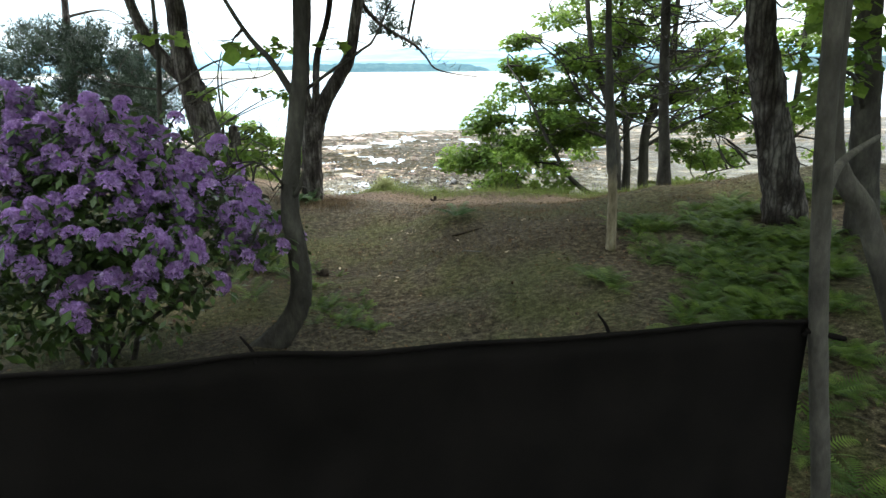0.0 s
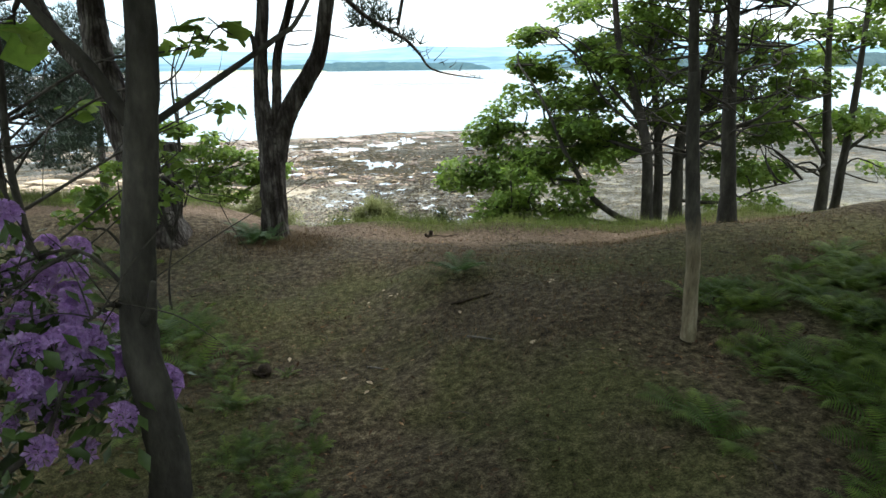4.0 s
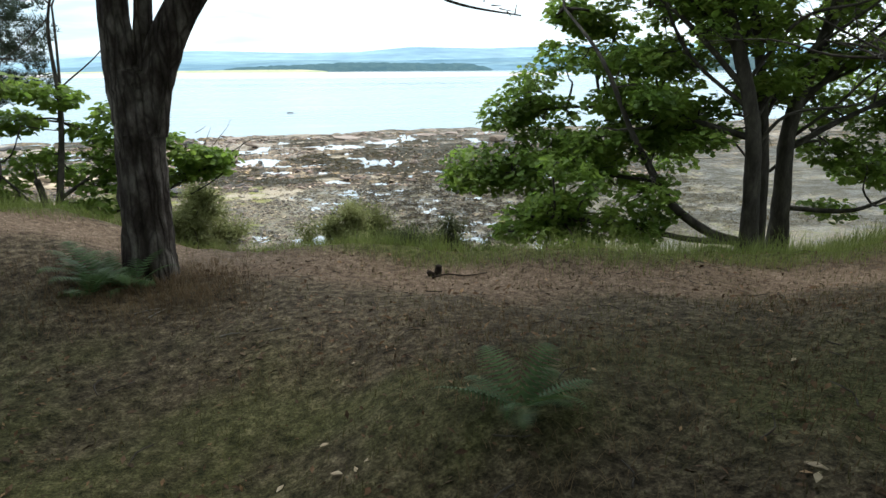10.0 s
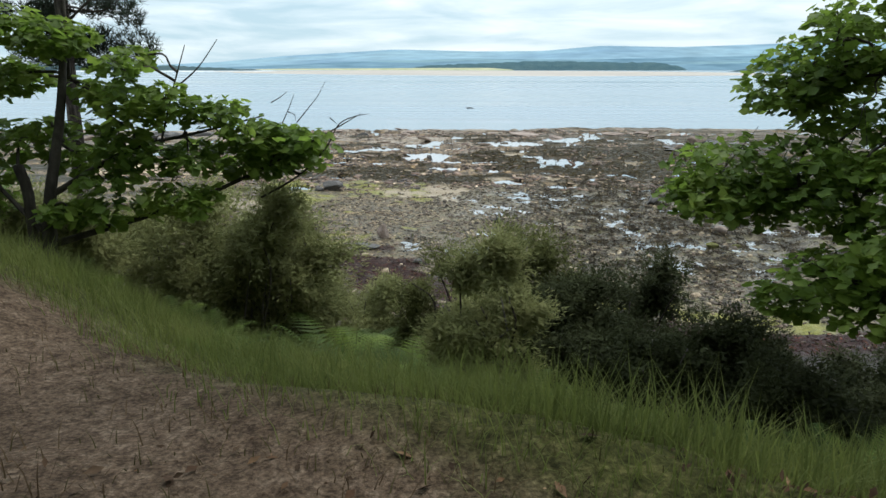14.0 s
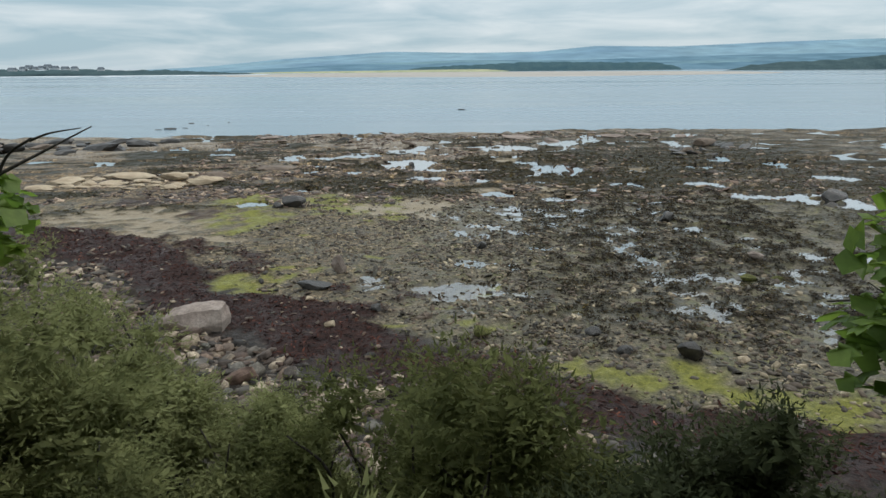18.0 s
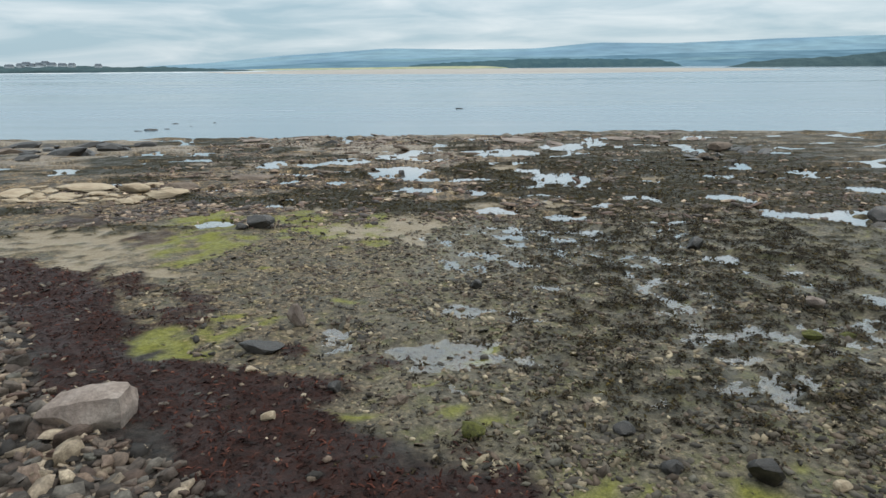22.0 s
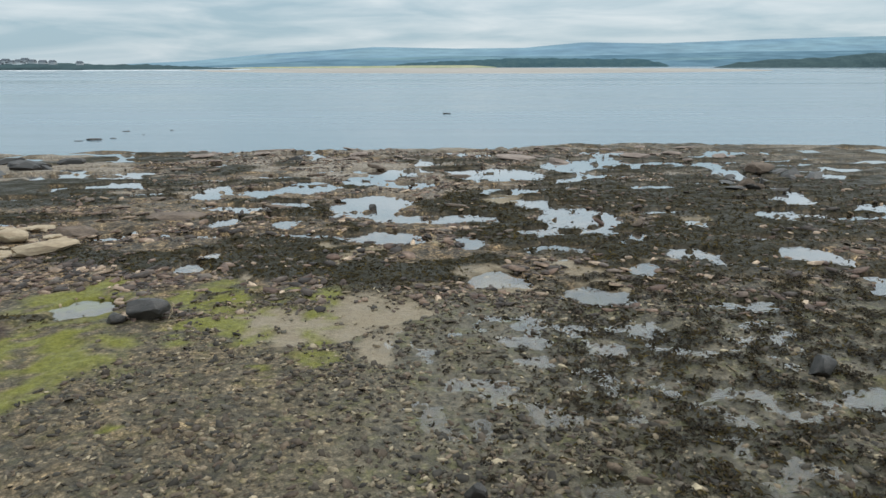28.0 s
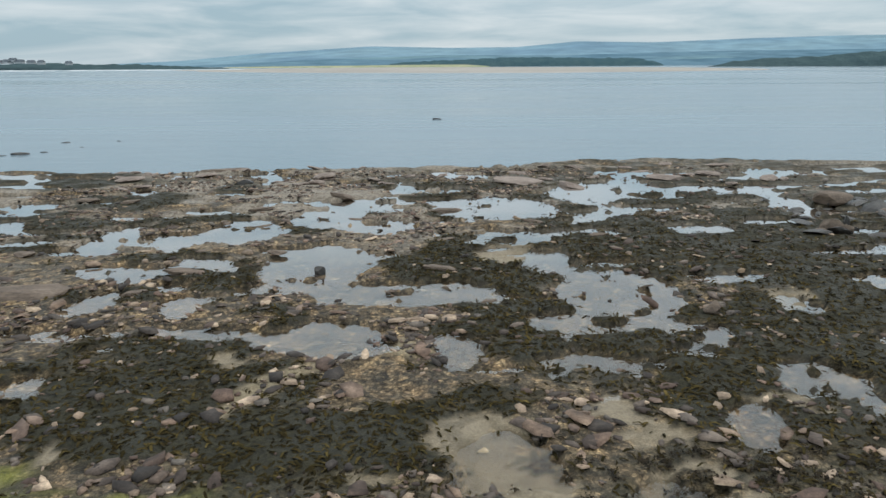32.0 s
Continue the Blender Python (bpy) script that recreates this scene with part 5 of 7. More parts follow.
    tree("sycamore_tree", (-3.8, 0.43, -0.5),
         [([(-3.8, 0.43, -0.7), (-3.79, 0.55, -0.1), (-3.74, 0.8, 0.6), (-3.72, 1.0, 1.3), (-3.75, 1.1, 2.3), (-3.6, 1.2, 3.0)], 0.06, 0.012)],
         [([(-3.78, 0.5, -0.45), (-3.4, 0.7, -0.35), (-2.7, 1.0, -0.15), (-2.0, 1.4, 0.15), (-1.5, 1.7, 0.42), (-1.13, 1.93, 0.63)], 0.035, 0.003),
          ([(-3.78, 0.5, -0.4), (-4.2, 0.6, 0.0), (-4.7, 0.8, 0.5)], 0.03, 0.008),
          ([(-3.76, 0.6, 0.0), (-3.2, 0.9, 0.35), (-2.6, 1.1, 0.5), (-2.0, 1.3, 0.65)], 0.03, 0.006),
          ([(-2.9, 1.0, 0.45), (-2.75, 1.0, 0.9), (-2.6, 1.0, 1.3)], 0.012, 0.004),
          ([(-2.75, 1.0, 0.9), (-2.5, 1.0, 1.1), (-2.3, 1.0, 1.35)], 0.01, 0.003),
          ([(-3.95, 0.5, -0.5), (-4.0, 0.6, 0.0), (-4.05, 0.6, 0.25)], 0.05, 0.045),
          ([(-3.73, 1.05, 1.01), (-3.67, 1.05, 1.95), (-3.65, 1.05, 2.58)], 0.022, 0.014),
          ([(-3.65, 1.05, 2.58), (-3.96, 1.05, 2.91), (-4.26, 1.05, 3.42)], 0.013, 0.004),
          ([(-3.65, 1.05, 2.58), (-3.49, 1.05, 2.91), (-3.23, 1.05, 3.22), (-3.05, 1.05, 3.70)], 0.013, 0.004),
          ([(-3.35, 1.05, 2.95), (-3.18, 1.05, 3.02)], 0.005, 0.002),
          ([(-3.96, 1.05, 2.91), (-4.17, 1.05, 3.21), (-4.16, 1.05, 3.38)], 0.006, 0.002),
          ([(-3.64, 1.05, 1.53), (-3.11, 1.05, 1.99), (-2.78, 1.05, 2.54), (-2.65, 1.05, 3.09)], 0.012, 0.003),
          ([(-3.11, 1.05, 1.99), (-2.88, 1.05, 2.15)], 0.005, 0.002),
          ([(-3.73, 1.05, 2.41), (-4.16, 1.05, 2.01), (-4.91, 1.05, 1.48)], 0.011, 0.004),
          ([(-2.17, 1.60, -0.22), (-1.89, 1.60, -0.07), (-1.65, 1.60, 0.10), (-1.45, 1.60, 0.32), (-1.33, 1.60, 0.53), (-1.21, 1.60, 0.61)], 0.012, 0.005),
          ([(-1.90, 1.60, 0.55), (-1.82, 1.60, 0.71), (-1.76, 1.60, 0.85)], 0.006, 0.002),
          ([(-1.75, 1.60, 0.56), (-1.62, 1.60, 0.71), (-1.52, 1.60, 0.83), (-1.44, 1.60, 0.97)], 0.006, 0.002),
          ([(-2.00, 1.60, 0.76), (-1.91, 1.60, 0.81), (-1.83, 1.60, 0.87)], 0.006, 0.002),
          ([(-1.84, 1.60, 0.67), (-1.77, 1.60, 0.64), (-1.76, 1.60, 0.58)], 0.006, 0.002),
          ([(-1.41, 1.60, 0.61), (-1.34, 1.60, 0.55)], 0.006, 0.002),
          ([(-1.22, 1.60, 0.60), (-1.13, 1.60, 0.63), (-1.00, 1.60, 0.65)], 0.006, 0.002)],
         clumps, SYCAMORE_LEAF, LEAF, 5600, 0.088, "young sycamore with bare dead tops at the brow", DARK_BARK, "tree", "sycamores", twigs=2, bare=0, reach=0.8, bare_material=GREY_TWIG, flat=0.5, droop=0.3)
    # Curved slim sycamore beside the rhododendron.
    tree("sycamore_tree", (-2.66, -11.15, 0.05),
         [([(-2.93, -11.10, -0.06), (-2.80, -11.12, 0.12), (-2.68, -11.15, 0.26), (-2.56, -11.18, 0.48), (-2.52, -11.19, 0.76), (-2.55, -11.18, 1.08), (-2.58, -11.17, 1.36), (-2.54, -11.18, 1.75), (-2.46, -11.2, 2.3), (-2.40, -11.21, 2.9), (-2.3, -11.2, 5.5)], 0.12, 0.055)],
         [([(-2.5, -11.2, 2.35), (-2.65, -11.15, 2.6), (-2.85, -11.1, 2.85), (-3.2, -11.0, 3.5)], 0.035, 0.012),
          ([(-2.47, -11.2, 2.30), (-2.37, -11.08, 2.37), (-2.14, -10.98, 2.52), (-1.88, -11.0, 2.69), (-1.76, -11.0, 2.80), (-1.5, -10.9, 3.3)], 0.019, 0.008),
          ([(-2.57, -11.17, 1.45), (-2.5, -11.3, 1.55), (-2.46, -11.36, 1.7)], 0.03, 0.014),
          ([(-2.55, -11.1, 1.5), (-2.85, -10.9, 1.75), (-3.3, -10.7, 1.6)], 0.012, 0.005)],
         [(-2.95, -10.9, 2.75, 0.14), (-2.1, -11.1, 2.75, 0.12), (-3.2, -10.7, 2.3, 0.12)] + high_crown(-2.6, -10.6, 3.9, 2.6, 2.2, 44, 0.7),
         SYCAMORE_LEAF, LEAF, 4200, 0.15, "slim sycamore with a curved grey-brown trunk", DARK_BARK, "tree", "sycamores", bare=5, reach=0.4, low=0.5, flat=0.5, rough=0.03, flare=0.5)
    # Pale-footed pole tree.
    pole = tree("young_tree", (1.31, -9.7, 0.4),
         [([(1.35, -9.71, 0.3), (1.34, -9.71, 0.6), (1.33, -9.71, 0.98), (1.31, -9.7, 1.30)], 0.062, 0.054)],
         [([(1.31, -9.7, 1.28), (1.27, -9.69, 1.7), (1.24, -9.69, 2.0), (1.21, -9.68, 2.5)], 0.062, 0.046),
          ([(1.21, -9.68, 2.48), (1.17, -9.67, 3.0), (1.1, -9.6, 5.0)], 0.042, 0.03)],
         high_crown(1.1, -9.6, 3.9, 1.2, 1.8, 12, 0.4), SYCAMORE_LEAF, LEAF, 500, 0.12, "slim young tree with pale peeled foot and dark knotted bark", POLE_BARK, "tree", bare=7, reach=0.6, low=0.5, flat=0.5, rough=0.05, flare=0.12)
    for ch in pole.children:
        if ch.name.startswith("limb") and ch.data.vertices[0].co.z < 1.4:
            ch.data.materials[0] = POLE_BARK
    # Slim trunk that carries the end of the screen, and its fellow.
    tree("young_tree", (-0.42, -14.76, 0.1),
         [([(-0.30, -14.78, 0.0), (-0.32, -14.78, 0.55), (-0.44, -14.75, 1.36), (-0.52, -14.73, 2.1), (-0.56, -14.71, 2.8), (-0.6, -14.6, 5.0)], 0.043, 0.036)],
         [([(-0.5, -14.73, 2.0), (-0.3, -14.6, 2.12), (0.1, -14.4, 2.2)], 0.025, 0.012)],
         [] + high_crown(-0.4, -14.4, 4.2, 1.2, 1.6, 10, 0.4), SYCAMORE_LEAF, LEAF, 480, 0.13, "slim smooth-barked young tree holding the screen", DARK_BARK, "tree", bare=0, flat=0.5, rough=0.02, flare=0.2)
    tree("sycamore_tree", (4.1, -10.65, 0.5),
         [([(4.2, -10.68, 0.2), (4.1, -10.65, 1.2), (4.0, -10.6, 2.3), (3.85, -10.6, 3.4), (3.8, -10.5, 6.0)], 0.19, 0.10)],
         [([(4.0, -10.6, 2.0), (3.4, -11.0, 2.4), (2.7, -11.4, 2.5), (2.3, -11.6, 2.6)], 0.03, 0.008)],
         [(2.3, -11.6, 2.6, 0.22), (2.6, -11.4, 2.2, 0.25), (2.9, -11.2, 2.9, 0.28), (3.2, -11.0, 2.4, 0.3), (2.5, -11.6, 3.1, 0.3), (3.6, -11.0, 2.9, 0.3), (3.0, -11.3, 2.6, 0.25)] + high_crown(3.8, -10.6, 4.4, 1.4, 2.0, 10, 0.5),
         SYCAMORE_LEAF, LEAF, 1500, 0.12, "dark-trunked sycamore with low leafy sprays", DARK_BARK, "tree", "sycamores", flat=0.6)
    tree("young_tree", (0.85, -14.2, 0.2),
         [([(1.0, -14.2, 0.0), (0.75, -14.2, 0.9), (0.45, -14.1, 1.7), (0.2, -14.0, 2.3), (0.15, -14.0, 4.5)], 0.07, 0.05)],
         [], high_crown(0.2, -14.0, 4.0, 1.0, 1.2, 6, 0.4), SYCAMORE_LEAF, LEAF, 200, 0.13, "dark leaning young tree beside the screen", DARK_BARK, "tree", bare=0, flat=0.5, rough=0.02)
    tree("young_tree", (-3.92, -8.23, 0.1),
         [([(-3.95, -8.2, -0.1), (-3.9, -8.23, 1.0), (-3.94, -8.23, 1.9), (-3.88, -8.2, 2.8), (-3.9, -8.1, 4.4)], 0.04, 0.02)],
         [([(-3.93, -8.23, 1.75), (-3.7, -8.2, 2.05), (-3.3, -8.1, 2.4)], 0.014, 0.005),
          ([(-3.93, -8.23, 1.45), (-3.35, -7.4, 1.78), (-2.8, -6.6, 2.06), (-2.5, -6.2, 2.18)], 0.016, 0.004),
          ([(-3.35, -7.4, 1.78), (-2.9, -7.0, 1.98), (-2.4, -6.7, 2.16)], 0.011, 0.004),
          ([(-3.93, -8.23, 2.2), (-3.3, -7.8, 2.62), (-2.75, -7.4, 2.72), (-2.4, -7.1, 2.82)], 0.016, 0.004),
          ([(-3.93, -8.23, 1.0), (-3.4, -7.6, 1.4), (-2.9, -7.0, 1.72)], 0.013, 0.004),
          ([(-3.93, -8.23, 0.9), (-3.5, -8.0, 1.1), (-2.9, -7.7, 1.62)], 0.012, 0.004)],
         [(-2.58, -6.25, 2.2, 0.17), (-2.35, -6.6, 2.17, 0.17), (-2.75, -6.5, 2.26, 0.1), (-2.65, -7.3, 2.76, 0.2), (-2.4, -7.1, 2.8, 0.17), (-2.5, -7.2, 2.92, 0.14), (-2.95, -7.1, 1.74, 0.12),
          (-3.4, -8.0, 2.3, 0.2), (-3.8, -8.1, 2.9, 0.25)] + high_crown(-3.9, -8.1, 3.5, 0.8, 0.8, 5, 0.35), SYCAMORE_LEAF, LEAF, 330, 0.115, "thin dark sapling behind the rhododendron", DARK_BARK, "tree", bare=8, flat=0.5, rough=0.02)

    # Low leafy seedling between the pines and the rhododendron.
    tree("young_tree", (-3.1, -6.8, 0.1),
         [([(-3.1, -6.8, 0.0), (-3.08, -6.8, 0.4), (-3.0, -6.8, 0.8)], 0.014, 0.006), ([(-3.2, -6.75, 0.0), (-3.35, -6.7, 0.35), (-3.45, -6.7, 0.6)], 0.012, 0.005)],
         [], [(-3.77, -6.72, 1.33, 0.17), (-3.47, -6.70, 1.57, 0.17), (-3.22, -6.67, 1.32, 0.17), (-2.88, -6.96, 1.67, 0.17), (-3.58, -6.67, 1.14, 0.17), (-3.28, -6.65, 1.07, 0.17), (-3.93, -6.68, 1.11, 0.17), (-2.95, -6.84, 1.32, 0.17), (-2.73, -6.80, 1.50, 0.17)], SYCAMORE_LEAF, LEAF, 420, 0.09, "low bushy sycamore seedling in the undergrowth", DARK_BARK, "tree", twigs=1, flat=0.7)


sycamores()


def unseen_shade_trees():
    """Unseen trees added behind and beside the clearing to keep light off its floor."""
    for x, y in ((-7, -22), (-2, -24), (3.5, -21.5), (8.5, -18), (10, -12.5), (-9.5, -16), (-10.5, -10), (12.5, -6.5), (7.5, -14), (6.4, -12.3), (-5.4, -19.5), (6.2, -15.6)):
        h = rng.uniform(8, 10)
        tree("sycamore_tree", (x, y, 0.1), [([(x, y, 0.0), (x + 0.1, y, 2.0), (x - 0.1, y + 0.1, 5.0), (x, y, h)], 0.2, 0.06)], [],
             [(x + rng.normal(0, 1.7), y + rng.normal(0, 1.7), rng.uniform(4.2, h), rng.uniform(0.8, 1.3)) for _ in range(46)], SMALL_LEAF, LEAF, 3000, 0.47, "unseen tall leafy tree added to shade the clearing", DARK_BARK, "tree", "landward trees", twigs=0, flat=0.7)

    # Out-of-view crowns above the clearing, added to darken the floor below.
    tree("sycamore_tree", (-6.6, -8.2, 0.1), [([(-6.6, -8.2, 0.0), (-6.5, -8.2, 2.5), (-6.0, -8.3, 5.0), (-5.2, -8.4, 8.0)], 0.2, 0.06)], [],
         [(-4.6 + rng.normal(0, 1.5), -8.6 + rng.normal(0, 1.6), rng.uniform(4.6, 8.5), rng.uniform(0.7, 1.1)) for _ in range(40)], SMALL_LEAF, LEAF, 2600, 0.38, "unseen tall sycamore added so its crown shades the clearing", DARK_BARK, "tree", "landward trees", twigs=0, flat=0.7)
    for x, y, cx in ((2.2, -19.2, 1.8), (-1.9, -19.6, -1.9)):
        tree("sycamore_tree", (x, y, 0.1), [([(x, y, 0.0), (x, y + 0.3, 2.5), (cx, y + 2.2, 5.5), (cx, y + 4.5, 8.0)], 0.24, 0.06)],
             [([(cx, y + 2.0, 5.3), (cx + 0.8, -14.6, 6.4), (cx + 1.2, -12.4, 7.2)], 0.09, 0.03), ([(cx, y + 2.4, 5.8), (cx - 0.9, -14.2, 6.8), (cx - 1.2, -12.0, 7.6)], 0.09, 0.03)],
             [(cx + rng.normal(0, 1.8), -13.2 + rng.normal(0, 1.9), rng.uniform(5.4, 8.8), rng.uniform(0.7, 1.1)) for _ in range(34)], SMALL_LEAF, LEAF, 1300, 0.36, "unseen tall sycamore added so its crown shades the clearing", DARK_BARK, "tree", "landward trees", twigs=0, flat=0.7)


unseen_shade_trees()


def rhododendron():
    bush = new("rhododendron")
    bush.location = (-4.17, -11.03, 0.05)
    base = np.array(bush.location)
    for n in range(9):
        a = rng.uniform(0, 2 * np.pi)
        end = base + np.array([np.cos(a) * rng.uniform(0.5, 1.6), np.sin(a) * rng.uniform(0.4, 1.1), rng.uniform(0.9, 1.9)])
        part("stem", mesh("stem", *(lambda v, f: (v - base, f))(*tube(bent(base + rng.normal(0, 0.12, 3) * (1, 1, 0), end, 0, 0.14), 0.028, 0.008, 6, 4)), TWIG, True), bush)
    # A mound that is highest to landward and falls away over the path side.
    tips = []
    while len(tips) < 820:
        a, e = rng.uniform(0, 2 * np.pi), rng.uniform(0.0, 1.0)
        d = np.array([np.cos(a) * np.cos(e * 1.45), np.sin(a) * np.cos(e * 1.45), np.sin(e * 1.45)])
        p = base + np.array([-0.15, 0.1, 0.25]) + d * np.array([2.1, 1.5, 2.1]) * (0.86 + 0.22 * fbm(np.array([a * 1.6]), np.array([e * 3.0]), 3, 81)[0] + rng.uniform(-0.16, 0.05))
        if p[2] > 0.72 + 0.2 * max(0.0, p[0] + 3.6):
            tips.append(p)
    tips = np.array(tips)
    count = 9000
    v, f = scattered(SMALL_LEAF, *spray(tips, np.full(len(tips), 0.19), count, 0.095, 0.8, 0.5))
    part("leaves", mesh("leaves", v - base, f, RHODO_LEAF), bush, "glossy dark green leaves", kind="stuff")
    inside = base + (tips[:200] - base) * rng.uniform(0.45, 0.85, (200, 1))
    v, f = scattered(SMALL_LEAF, *spray(inside, np.full(200, 0.25), 3500, 0.11, 0.8, 0.5))
    part("inner_leaves", mesh("inner_leaves", v - base, f, RHODO_LEAF), bush, kind="stuff")
    # A flower truss: a dome of five-petalled florets.
    shapes = []
    for variant in range(4):
        petals = []
        for n in range(13):
            a, e = n * 2.4, 0.15 + 1.25 * (n / 13) ** 0.8
            d = np.array([np.cos(a) * np.sin(e), np.sin(a) * np.sin(e), np.cos(e)])
            side = np.cross(d, (0.2, 0.1, 0.97))
            side /= np.linalg.norm(side)
            up = np.cross(side, d)
            c = d * 0.055 * rng.uniform(0.9, 1.1)
            for k in range(5):
                b = k * 2 * np.pi / 5 + rng.uniform(-0.2, 0.2)
                q = lambda ang, r, o: c + (np.cos(ang) * side + np.sin(ang) * up) * r + d * o  # noqa: E731
                petals.append((np.array([c - d * 0.015, q(b - 0.5, 0.020, 0.008), q(b, 0.034, 0.006), q(b + 0.5, 0.020, 0.008)]), np.array([(0, 1, 2), (0, 2, 3)])))
        shapes.append(mesh("flower_truss", *joined(petals), PETAL))
    facing = tips[((tips[:, 1] < -10.6) | (tips[:, 0] > -4.2) | (tips[:, 2] > 1.7)) & (rng.uniform(0, 1, len(tips)) < step(0.6, 1.2, tips[:, 2] + 0.3 * (tips[:, 0] + 4.3)))]
    pick = rng.permutation(len(facing))[:290]
    for n, i in enumerate(pick):
        d = facing[i] - (base + np.array([0, 0, 0.5]))
        d /= np.linalg.norm(d)
        ob = part("flower_truss", shapes[n % 4], bush, "")
        ob.location = facing[i] - base + d * 0.05
        ob.rotation_euler = (Vector(d) + Vector((0, -0.2, 0.35))).to_track_quat("Z", "Y").to_euler()
        s = rng.uniform(0.75, 1.25)
        ob.scale = (s, s, s)
    rest = rng.permutation(len(facing))[290:]
    one = (np.array([v.co[:] for v in shapes[0].vertices]), np.array([p.vertices[:] for p in shapes[0].polygons]))
    v, f = scattered(one, facing[rest] - base, turned(rng.uniform(0, 6.3, len(rest)), rng.normal(0, 0.5, len(rest)), rng.normal(0.6, 0.4, len(rest))), rng.uniform(1.0, 1.7, len(rest)))
    part("bloom_mass", mesh("bloom_mass", v, f, PETAL), bush, kind="stuff")
    tagged(bush, "large rhododendron covered in purple flower heads", "shrub")


rhododendron()


def fern_mesh(fronds, length, material, name):
    """Arching fronds, each a row of narrow leaflets that taper to the tip."""
    pieces = []
    rows = 21
    for n in range(fronds):
        a = n * 2 * np.pi / fronds + rng.uniform(-0.35, 0.35)
        lift, far = rng.uniform(0.7, 1.7), length * rng.uniform(0.65, 1.15)
        t = np.linspace(0, 1, rows)
        out = far * np.sin(t * 1.35) / np.sin(1.35)
        up = far * lift * (t - rng.uniform(0.6, 0.85) * t**2)
        d, s = np.array([np.cos(a), np.sin(a), 0]), np.array([-np.sin(a), np.cos(a), 0])
        spine = out[:, None] * d + up[:, None] * np.array([0, 0, 1.0])
        roll = rng.normal(0, 0.35)
        for i in range(2, rows):
            w = far * 0.26 * np.sin(np.pi * (0.16 + 0.82 * t[i])) * rng.uniform(0.85, 1.1)
            run = spine[i] - spine[i - 1]
            for sign in (-1, 1):
                tip = spine[i] + sign * s * w + run * 0.9 + np.array([0, 0, (sign * roll - 0.15) * w])
                pieces.append((np.array([spine[i] - run * 0.55, spine[i] + run * 0.12, tip]), np.array([(0, 1, 2)])))
    return mesh(name, *joined(pieces), material)


SHADE_TONED_FERN = fern_mesh(11, 0.42, BLUE_FERN, "fern")
FERN_SHAPES = [fern_mesh(int(rng.integers(7, 11)), 0.4, FERN, "fern") for _ in range(5)]


